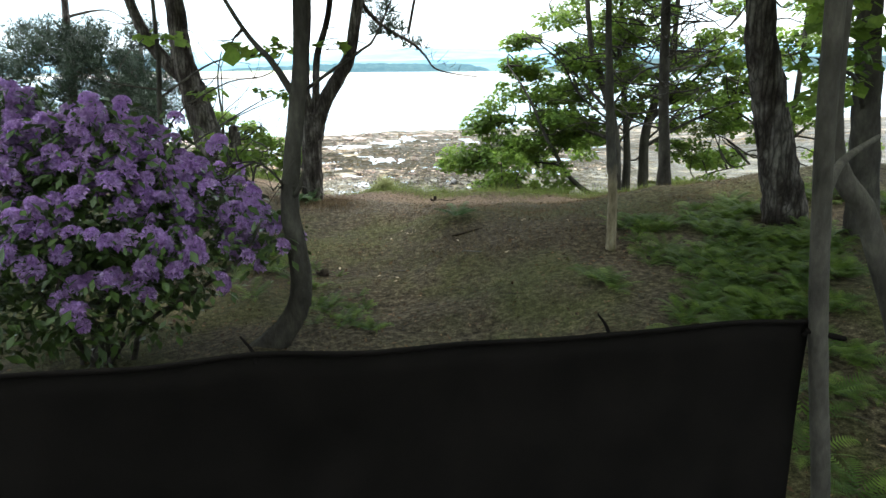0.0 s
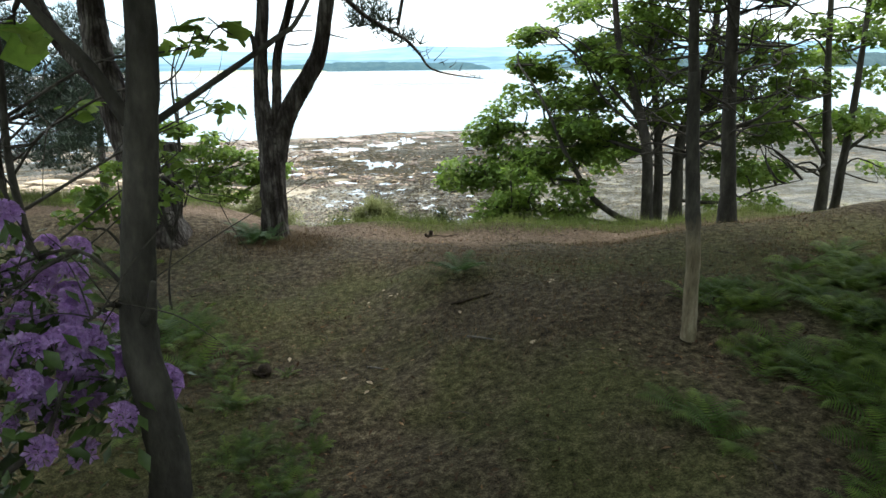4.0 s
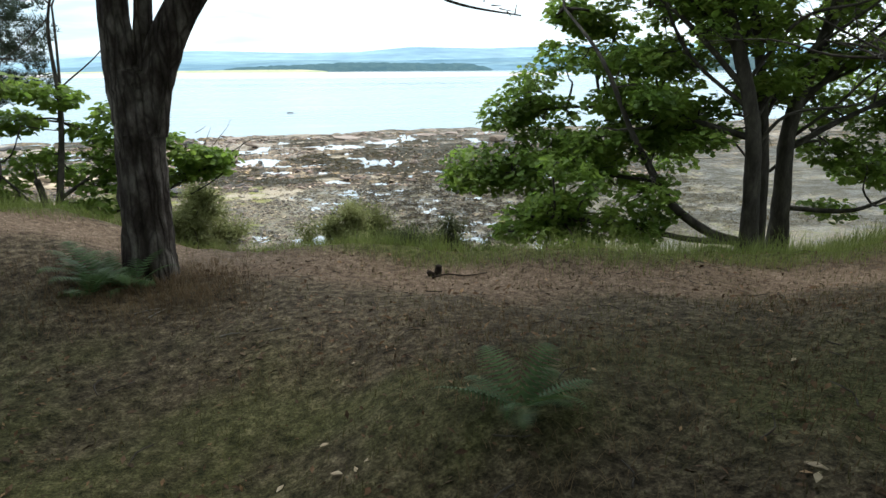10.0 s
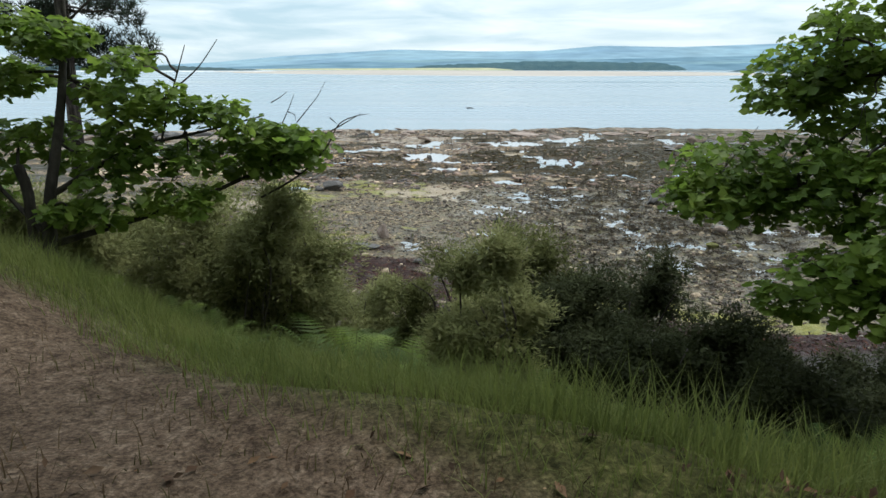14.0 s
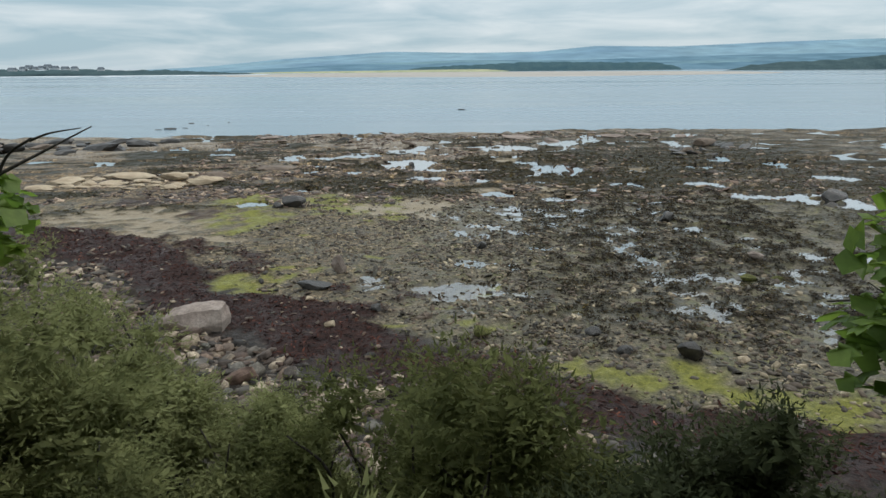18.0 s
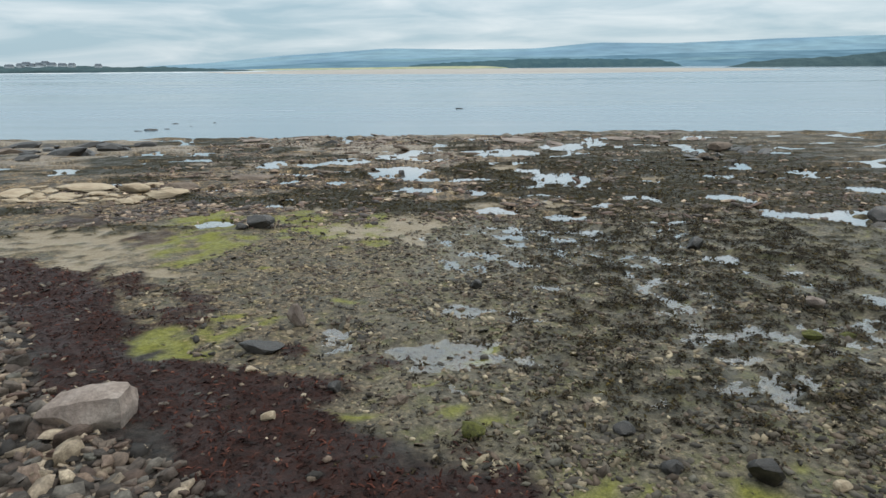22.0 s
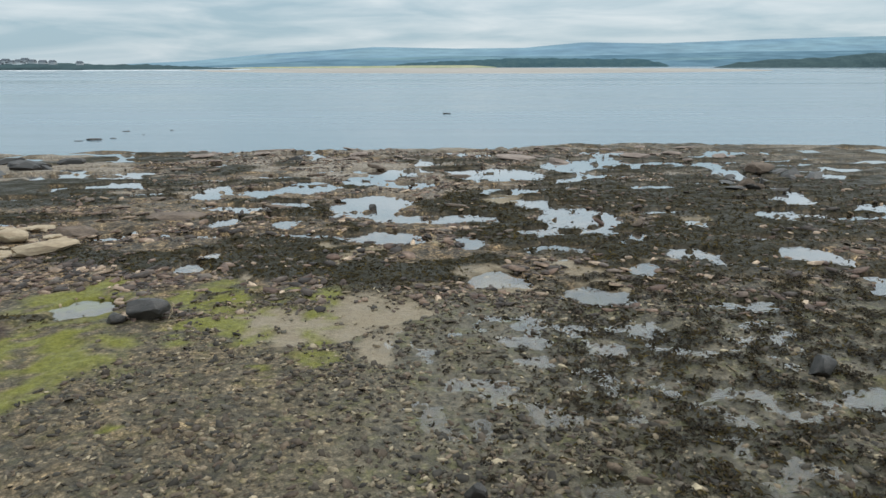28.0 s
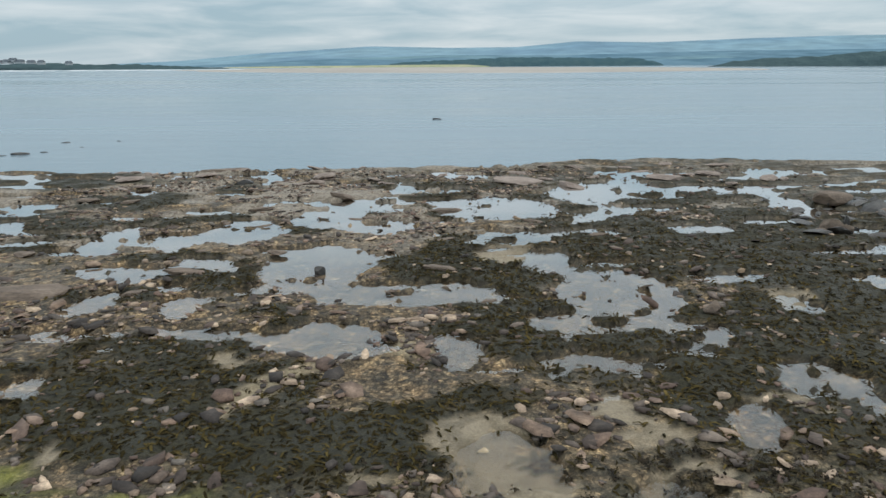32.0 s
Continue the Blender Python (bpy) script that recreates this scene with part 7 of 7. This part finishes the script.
def wedge_boulder(x, y):
    """The big boulder: an undercut wedge with a long tilted top and a blunt end."""
    rings = [[(-0.42, -0.30), (0.10, -0.46), (0.62, -0.38), (0.70, 0.05), (0.60, 0.42), (0.0, 0.48), (-0.45, 0.25)],
             [(-0.74, -0.22), (0.05, -0.50), (0.68, -0.42), (0.74, 0.05), (0.62, 0.42), (0.0, 0.46), (-0.62, 0.28)],
             [(-0.70, -0.14), (-0.02, -0.28), (0.62, -0.30), (0.68, 0.05), (0.58, 0.34), (0.0, 0.36), (-0.52, 0.26)]]
    tops = [[-0.1] * 7, [0.27, 0.20, 0.25, 0.30, 0.30, 0.36, 0.33], [0.34, 0.47, 0.53, 0.55, 0.52, 0.52, 0.43]]
    v = [(a, b, z) for ring, level in zip(rings, tops) for (a, b), z in zip(ring, level)] + [(0.1, 0.05, 0.57)]
    f = [(r * 7 + i, r * 7 + (i + 1) % 7, (r + 1) * 7 + (i + 1) % 7, (r + 1) * 7 + i) for r in (0, 1) for i in range(7)]
    bm = bmesh.new()
    points = [bm.verts.new(p) for p in v]
    for q in f:
        bm.faces.new([points[k] for k in q])
    for i in range(7):
        bm.faces.new([points[14 + i], points[14 + (i + 1) % 7], points[21]])
    bmesh.ops.subdivide_edges(bm, edges=bm.edges[:], cuts=5, use_grid_fill=True)
    for p in bm.verts:
        p.co += Vector((1, 1, 0.6)) * (0.05 * noise.noise(p.co * 3.0) + 0.02 * noise.noise(p.co * 9.0))
    me = bpy.data.meshes.new("boulder")
    bm.to_mesh(me)
    bm.free()
    me.materials.append(PALE_ROCK)
    me.polygons.foreach_set("use_smooth", np.ones(len(me.polygons), bool))
    me.set_sharp_from_angle(angle=0.6)
    ob = new("boulder", me)
    ob.location = on_ground(x, y, -0.02)
    ob.rotation_euler = (0, 0, 0.12)
    ob.scale = (0.88, 0.88, 0.92)
    tagged(ob, "large pale grey-brown wedge-shaped boulder among cast weed", "rock")


def boulders():
    wedge_boulder(-4.52, 11.39)
    boulder("rock", -5.45, 24.25, 1.15, 0.8, 0.45, DARK_ROCK, "smooth black weed-covered rock in a green pool", 5, 0.08, 0.2, 3)
    boulder("rock", -5.95, 23.95, 0.5, 0.4, 0.25, DARK_ROCK, "small black rock in a green pool", 6)
    boulder("rock", 7.94, 21.0, 0.65, 0.55, 0.42, DARK_ROCK, "dark angular rock with a pale flat top", 7, 0.05, 0.5)
    boulder("rock", 1.5, 17.5, 0.36, 0.3, 0.28, DARK_ROCK, "small dark upright rock on the mud", 8)
    boulder("rock", 15.9, 25.0, 1.0, 0.8, 0.62, DARK_ROCK, "round dark rock standing in a pool", 9)
    boulder("rock", -2.25, 15.2, 0.42, 0.25, 0.5, PALE_ROCK, "upright tan rock on the tidal flat", 10)
    boulder("rock", -2.65, 13.95, 1.1, 0.5, 0.26, DARK_ROCK, "flat dark slab with weed at its edge", 11)
    boulder("rock", 4.8, 9.75, 0.55, 0.4, 0.34, DARK_ROCK, "dark weed-hung rock beside green algae", 12)
    boulder("rock", 3.7, 9.95, 0.34, 0.3, 0.2, DARK_ROCK, "dark rock beside green algae", 13)
    boulder("rock", 1.15, 10.9, 0.4, 0.36, 0.28, MOSSY_ROCK, "rock covered in yellow-green algae", 14)
    boulder("rock", 0.04, 11.95, 0.45, 0.32, 0.2, BROWN_ROCK, "brown rock with weed on the flat", 15)
    boulder("rock", -1.0, 12.25, 0.28, 0.24, 0.2, DARK_ROCK, "small rounded dark rock on the flat", 16)
    boulder("rock", -7.46, 51.7, 1.15, 0.8, 0.6, DARK_ROCK, "blocky dark rock near the water's edge", 17)
    boulder("rock_ledge", -9.6, 56.6, 3.4, 1.4, 0.5, BROWN_ROCK, "low brown ledge at the water's edge", 18, 0.25, 0.1)
    boulder("rock_ledge", 18.3, 45.0, 1.5, 1.0, 0.6, BROWN_ROCK, "tilted dark ledge of layered rock", 19, 0.1, -0.5)
    boulder("rock_ledge", 19.4, 43.6, 1.2, 0.8, 0.45, BROWN_ROCK, "tilted dark ledge of layered rock", 20, 0.1, -0.5)
    boulder("rock_ledge", 15.5, 40.4, 0.9, 0.35, 0.50, BROWN_ROCK, "jagged upright ledge of dark layered rock", 41, 0.1, -0.6)
    boulder("rock_ledge", 16.2, 40.8, 0.8, 0.35, 0.42, BROWN_ROCK, "jagged upright ledge of dark layered rock", 42, 0.1, -0.6)
    boulder("rock_ledge", 14.9, 40.2, 0.6, 0.3, 0.30, BROWN_ROCK, "brown block leaning on a jagged ledge", 43, 0.1, -0.5)
    boulder("rock_ledge", -28.0, 46.8, 2.6, 1.6, 0.5, BROWN_ROCK, "broad brown ledge far along the shore", 21, 0.2)
    boulder("rock_ledge", -31.0, 45.5, 2.8, 1.7, 0.8, BROWN_ROCK, "broad brown ledge far along the shore", 22, 0.2)
    boulder("rock_ledge", -29.3, 45.2, 1.7, 1.1, 0.7, DARK_ROCK, "dark weed-covered ledge far along the shore", 23, 0.2, 0.4)
    boulder("rock_ledge", -12.7, 31.4, 1.6, 1.1, 0.42, CREAM_ROCK, "cream-coloured bare sandstone ledge", 23, 0.05)
    boulder("rock_ledge", -15.2, 31.8, 3.0, 1.5, 0.4, CREAM_ROCK, "cream-coloured bare sandstone ledge", 24, 0.08, 0.1)
    boulder("rock_ledge", -17.6, 30.6, 2.4, 1.3, 0.4, CREAM_ROCK, "cream-coloured bare sandstone ledge", 25, 0.08)
    boulder("rock_ledge", -10.9, 32.1, 1.6, 0.7, 0.35, BROWN_ROCK, "brown flat ledge with weed beneath", 26, 0.05)
    boulder("rock", -2.55, 13.0, 0.38, 0.25, 0.15, CREAM_ROCK, "pale flat stone on the wrack", 27)
    boulder("rock", -1.85, 11.3, 0.28, 0.22, 0.16, CREAM_ROCK, "pale angular stone on the wrack", 28)
    boulder("rock", 8.64, 15.9, 0.45, 0.35, 0.25, PALE_ROCK, "tan angular rock among weed", 29)
    boulder("rock", 7.9, 14.5, 0.52, 0.3, 0.2, MOSSY_ROCK, "low rock with green weed in a shallow pool", 30)
    boulder("rock", 8.6, 14.6, 0.4, 0.3, 0.2, MOSSY_ROCK, "low rock with green weed in a shallow pool", 31)
    boulder("rock", 3.37, 11.0, 0.4, 0.3, 0.16, DARK_ROCK, "dark weed-covered rock on wet mud", 32)
    boulder("rock", 5.62, 9.55, 0.24, 0.2, 0.16, CREAM_ROCK, "pale yellowish stone beside algae", 33)
    boulder("rock", -1.42, 36.5, 0.36, 0.3, 0.4, DARK_ROCK, "dark knob of rock in a pool", 34)
    boulder("rock", 8.15, 32.7, 0.5, 0.4, 0.35, BROWN_ROCK, "brown rock among wrack", 35)
    for x, y, w, h in ((-26.7, 66.0, 1.5, 0.55), (-27.6, 65.2, 1.0, 0.4), (-25.6, 67.0, 0.8, 0.35), (-27.3, 73.2, 1.1, 0.4), (-24.4, 70.0, 0.7, 0.35), (-23.4, 74.0, 0.8, 0.35)):
        ob = new("skerry", rock_mesh("skerry", DARK_ROCK, int(x * -10), 1.0, 2, 0.3))
        ob.location, ob.scale = (x, y, SEA_LEVEL - 0.12), (w * 0.9, w * 0.4, h * 0.6)
        tagged(ob, "dark rock just showing above the water", "rock", "skerries")
    stick = new("bleached_stick", mesh("bleached_stick", *tube([(0, 0, 0), (0.02, 0.05, 0.10), (0.07, 0.08, 0.16), (0.05, 0.12, 0.24), (0.10, 0.16, 0.30), (0.04, 0.2, 0.34)], 0.018, 0.010, 6, 4, 0.1), CREAM_ROCK, True))
    stick.location = on_ground(-4.89, 24.14, -0.02)
    tagged(stick, "crooked bleached stick standing beside a black rock", "stick")
    log = new("buoy", mesh("buoy", *tube([(-0.45, 0, 0), (-0.2, 0, 0.05), (0.15, 0, 0.05), (0.5, 0, -0.02)], 0.09, 0.06, 8, 4), BUOY, True))
    log.location = (2.82, 93.5, SEA_LEVEL + 0.05)
    tagged(log, "small dark float drifting offshore", "buoy")


boulders()


def slabs(name, count, x0, x1, y0, y1, size, material, label, group, tilt=0.08, flat=0.3):
    shapes = [rock_mesh(name, material, 200 + 7 * n + int(abs(x0) * 3), 1.0, 2, 0.3, 1.0) for n in range(5)]
    for n in range(count):
        s = size * float(rng.lognormal(0, 0.4))
        ob = new(name, shapes[n % 5])
        x, y = rng.uniform(x0, x1), rng.uniform(y0, y1)
        h = s * flat * rng.uniform(0.7, 1.2)
        ob.location = on_ground(x, y, -0.25 * h)
        ob.rotation_euler = (rng.normal(0, tilt), rng.normal(0, tilt), rng.normal(0.1, 0.5))
        ob.scale = (s * rng.uniform(1.2, 2.0), s * rng.uniform(0.7, 1.0), h)
        tagged(ob, label, "rock", group)


slabs("sandstone_rock", 80, -18.5, -10.5, 28.6, 33.0, 0.5, CREAM_ROCK, "bare cream-coloured sandstone slab", "sandstone slabs", flat=0.35)
slabs("dark_rock", 30, -34, -20, 43.5, 52, 1.1, DARK_ROCK, "dark weathered slab along the shore", "dark slabs", flat=0.5)
slabs("dark_rock", 30, 15.8, 20.5, 42.0, 46.5, 0.55, DARK_ROCK, "tilted dark slab of layered rock", "tilted slabs", tilt=0.3, flat=0.35)
slabs("dark_rock", 12, 14.6, 16.8, 39.4, 41.6, 0.5, DARK_ROCK, "tilted dark slab of layered rock", "tilted slabs", tilt=0.5, flat=0.4)
slabs("pale_rock", 60, -16, 24, 50.0, 57.0, 0.7, PALE_ROCK, "low pale slab near the water's edge", "brown slabs", flat=0.3)
slabs("brown_rock", 40, -14, 10, 33.0, 48.0, 0.5, BROWN_ROCK, "flat brown slab on the tidal ledges", "brown slabs", flat=0.3)


def stone_field(x, y):
    """How thick the storm beach of loose stones lies: landward of the cast weed, thickest to the west."""
    inside = weed_edge(x, WRACK_LOW) + 0.15 - y
    return step(-0.5, 0.5, inside) * step(7.5, 4.0, inside + 0.5 * np.clip(x, 0, 9) + 1.2) * (inland(x, y) > 8.6) * step(3.4, 1.6, x)


def flag_stone(seed):
    """A flaggy stone about one metre across: five to seven worn sides, a bevelled edge and a tilted top."""
    r = np.random.default_rng(seed)
    k = int(r.integers(4, 7))
    a = np.arange(k) * 2 * np.pi / k + r.uniform(-0.4, 0.4, k)
    ring = np.stack([np.cos(a), np.sin(a)], -1) * r.uniform(0.36, 0.6, (k, 1))
    rows = []
    for s, z, j in ((0.90, -0.15, 0.04), (1.0, 0.10, 0.03), (0.99, 0.28, 0.03), (0.91, 0.36, 0.03), (0.35, 0.39, 0.04)):
        flat = ring * s + r.normal(0, j, (k, 2))
        rows.append(np.column_stack([flat, z + flat @ r.normal(0, 0.10, 2) * (z > 0.2) + r.normal(0, 0.015, k)]))
    v = np.vstack(rows + [[(0, 0, 0.39)]])
    f = []
    for row in range(4):
        for i in range(k):
            m = (i + 1) % k
            p, q = row * k, (row + 1) * k
            f += [(p + i, p + m, q + m), (p + i, q + m, q + i)]
    f += [(4 * k + i, 4 * k + (i + 1) % k, 5 * k) for i in range(k)]
    return mesh("shore_stone", v, np.array(f), STONE)


STONES = [flag_stone(100 + n) for n in range(12)]


def big_stones():
    made = 0
    while made < 290:
        x, y = rng.uniform(-9, 4.5), rng.uniform(5, 14)
        if rng.uniform() > stone_field(np.array([x]), np.array([y]))[0]:
            continue
        made += 1
        ob = new("shore_stone", STONES[made % 12])
        s = min(0.34, float(rng.lognormal(-1.6, 0.45)))
        ob.location = on_ground(x, y, 0.03)
        ob.rotation_euler = (rng.normal(0, 0.22), rng.normal(0, 0.22), rng.uniform(0, 6.3))
        ob.scale = (s * rng.uniform(1.1, 1.9), s * rng.uniform(0.7, 1.0), s * rng.uniform(0.7, 1.4))
        tagged(ob, "loose angular brown and grey shore stone", "stone", "shore stones")


big_stones()


def small_stone():
    """A few low-cost flaggy stone shapes: uneven prisms of five to seven sides with a tilted, bevelled top."""
    shapes = []
    for n in range(6):
        k = 4 + n % 3
        a = np.sort(np.arange(k) * 2 * np.pi / k + rng.uniform(-0.4, 0.4, k))
        r = rng.uniform(0.36, 0.66, k)
        ring = np.stack([np.cos(a) * r, np.sin(a) * r], -1)
        tilt = rng.normal(0, 0.12, 2)
        top = ring * rng.uniform(0.80, 1.0, (k, 1)) + rng.normal(0, 0.03, 2)
        high = 0.2 + top @ tilt
        v = np.vstack([np.column_stack([ring, np.full(k, -0.22)]), np.column_stack([top, high]), [(0, 0, 0.22)]])
        f = []
        for i in range(k):
            m = (i + 1) % k
            f += [(i, m, k + m), (i, k + m, k + i), (k + i, k + m, 2 * k)]
        shapes.append((v, np.array(f)))
    return shapes


PEBBLES = small_stone()


def pebble_bed(name, spots, size, label, material=GRAVEL, spreadness=0.5, tilt=0.28, thick=0.7):
    pieces = []
    for k, shape in enumerate(PEBBLES):
        p = spots[k::6].copy()
        n = len(p)
        s = size * rng.lognormal(0, spreadness, n).clip(0.3, 2.8)
        p[:, 2] += s * 0.10
        pieces.append(scattered(shape, p, turned(rng.uniform(0, 6.3, n), rng.normal(0, tilt, n), rng.normal(0, tilt, n)), np.stack([s * rng.uniform(1.0, 1.7, n), s * rng.uniform(0.7, 1.0, n), s * rng.uniform(0.25, thick, n)], -1)))
    tagged(new(name, mesh(name, *joined(pieces), material)), label, "stones", kind="stuff")


def shore_cover():
    pebble_bed("storm_beach_stones", ground_spots(24000, -12, 7, 5, 18, stone_field), 0.12, "jumbled brown, grey and pink stones above the tide line", STONE_BED, 0.5, 0.24, 0.85)
    clear = lambda x, y: (lambda m: (1 - m["sand"]) * (1 - m["pool"]) * (1 - 0.55 * m["wet"]) * (1 - 0.93 * m["algae"]) * (1 - 0.9 * m["wrack"]) * (1 - 0.85 * m["weed"]))(masks(x, y))  # noqa: E731
    pebble_bed("flat_gravel", ground_spots(72000, -9, 11, 7.2, 26, lambda x, y: clear(x, y) * (y > weed_edge(x, WRACK_UP) - 0.3) * (0.25 + 0.75 * step(-0.25, 0.3, fbm(x * 0.8, y * 0.8, 4, 111))) * step(9.0, 5.5, np.abs(x - 0.1 * y))), 0.06, "small stones strewn over the mud", MUD_FLAKES)
    pebble_bed("pool_stones", ground_spots(9000, -14, 20, 24, 52, lambda x, y: masks(x, y)["pool"] * 0.5 * step(0.0, 0.2, fbm(x * 1.3, y * 1.3, 3, 113))), 0.13, "small stones standing in the tide pools", GRAVEL)
    pebble_bed("ledge_rubble", ground_spots(54000, -16, 22, 24, 56, lambda x, y: clear(x, y) * step(-0.2, 0.2, fbm(x * 0.5, y * 0.7, 4, 112))), 0.10, "broken reddish-brown rock on the ledges", RUBBLE, 0.5, 0.2, 0.5)
    pebble_bed("broken_slabs", ground_spots(22000, -12, 17, 24.5, 47, lambda x, y: clear(x, y) * step(-0.05, 0.15, fbm(x * 0.45 + 7, y * 0.6, 4, 114)) * step(50, 30, y + 0.5 * np.abs(x - 2))), 0.14, "flat pinkish-brown broken stones among the weed", RUBBLE, 0.55, 0.16, 0.4)
    # Bladder wrack: short dark straps that lie over the rocks.
    strap = (np.array([(0, -0.10, 0), (0, 0.10, 0), (0.5, -0.13, 0.16), (0.5, 0.13, 0.16), (1.0, -0.06, 0.02), (1.0, 0.08, 0.0)]), np.array([(0, 2, 3), (0, 3, 1), (2, 4, 5), (2, 5, 3)]))
    spots = ground_spots(190000, -17, 22, 10, 56, lambda x, y: masks(x, y)["weed"] * step(70, 25, y + np.abs(x - 2)))
    n = len(spots)
    spots[:, 2] += 0.005
    v, f = scattered(strap, spots, turned(rng.uniform(0, 6.3, n), rng.normal(0.05, 0.14, n), rng.normal(0, 0.2, n)), rng.uniform(0.07, 0.19, n) * (0.5 + 0.02 * spots[:, 1].clip(8, 40)))
    tagged(new("bladder_wrack", mesh("bladder_wrack", v, f, WEED)), "dark olive-brown bladder wrack lying on the rocks", "seaweed", kind="stuff")
    # Small lumps of weed on the wet mud: short straps that lie over one another.
    roots = ground_spots(17000, -3, 12, 9.8, 27, lambda x, y: (0.10 + 0.90 * masks(x, y)["weed"]) * (1 - masks(x, y)["sand"]) * step(-3, 3, x - 0.1 * (y - 12)) * 0.75)
    n = len(roots)
    each = 8
    spots, size = np.repeat(roots, each, 0), np.repeat(rng.uniform(0.6, 1.5, n), each)
    spots[:, :2] += rng.normal(0, 0.045, (each * n, 2)) * size[:, None]
    spots[:, 2] += rng.uniform(0.0, 0.03, each * n)
    v, f = scattered(strap, spots, turned(rng.uniform(0, 6.3, each * n), rng.normal(0.0, 0.22, each * n), rng.normal(0, 0.3, each * n)), np.stack([size * rng.uniform(0.03, 0.065, each * n), size * rng.uniform(0.06, 0.16, each * n), size * rng.uniform(0.06, 0.16, each * n)], -1))
    tagged(new("weed_lumps", mesh("weed_lumps", v, f, DARK_WEED)), "small dark olive lumps of weed on wet mud", "seaweed", kind="stuff")
    spots = ground_spots(60000, -13, 9, 5.5, 21, lambda x, y: masks(x, y)["wrack"])
    n = len(spots)
    v, f = scattered(strap, spots, turned(rng.uniform(0, 6.3, n), rng.normal(0.0, 0.25, n), rng.normal(0, 0.4, n)), rng.uniform(0.04, 0.13, n))
    tagged(new("cast_weed", mesh("cast_weed", v, f, CAST_WEED)), "band of maroon-brown cast seaweed", "seaweed", kind="stuff")
    pebble_bed("weed_stones", ground_spots(4200, -13, 9, 5.5, 21, lambda x, y: masks(x, y)["wrack"] * (0.25 + 0.75 * step(0.0, 0.3, fbm(x * 1.3, y * 1.3, 3, 115)))), 0.075, "odd stones half buried in cast weed", STONE_BED)


RUBBLE = plain("reddish_rubble", [(0.3, (0.095, 0.074, 0.062)), (0.5, (0.21, 0.165, 0.138)), (0.7, (0.40, 0.325, 0.27))], 3, 0.7, 0.35, 0, island=0.9)
STONE_BED = plain("mixed_stone", [(0.3, (0.080, 0.069, 0.060)), (0.5, (0.175, 0.150, 0.129)), (0.7, (0.34, 0.30, 0.26))], 3, 0.75, 0.3, 0, island=0.95)
shore_cover()
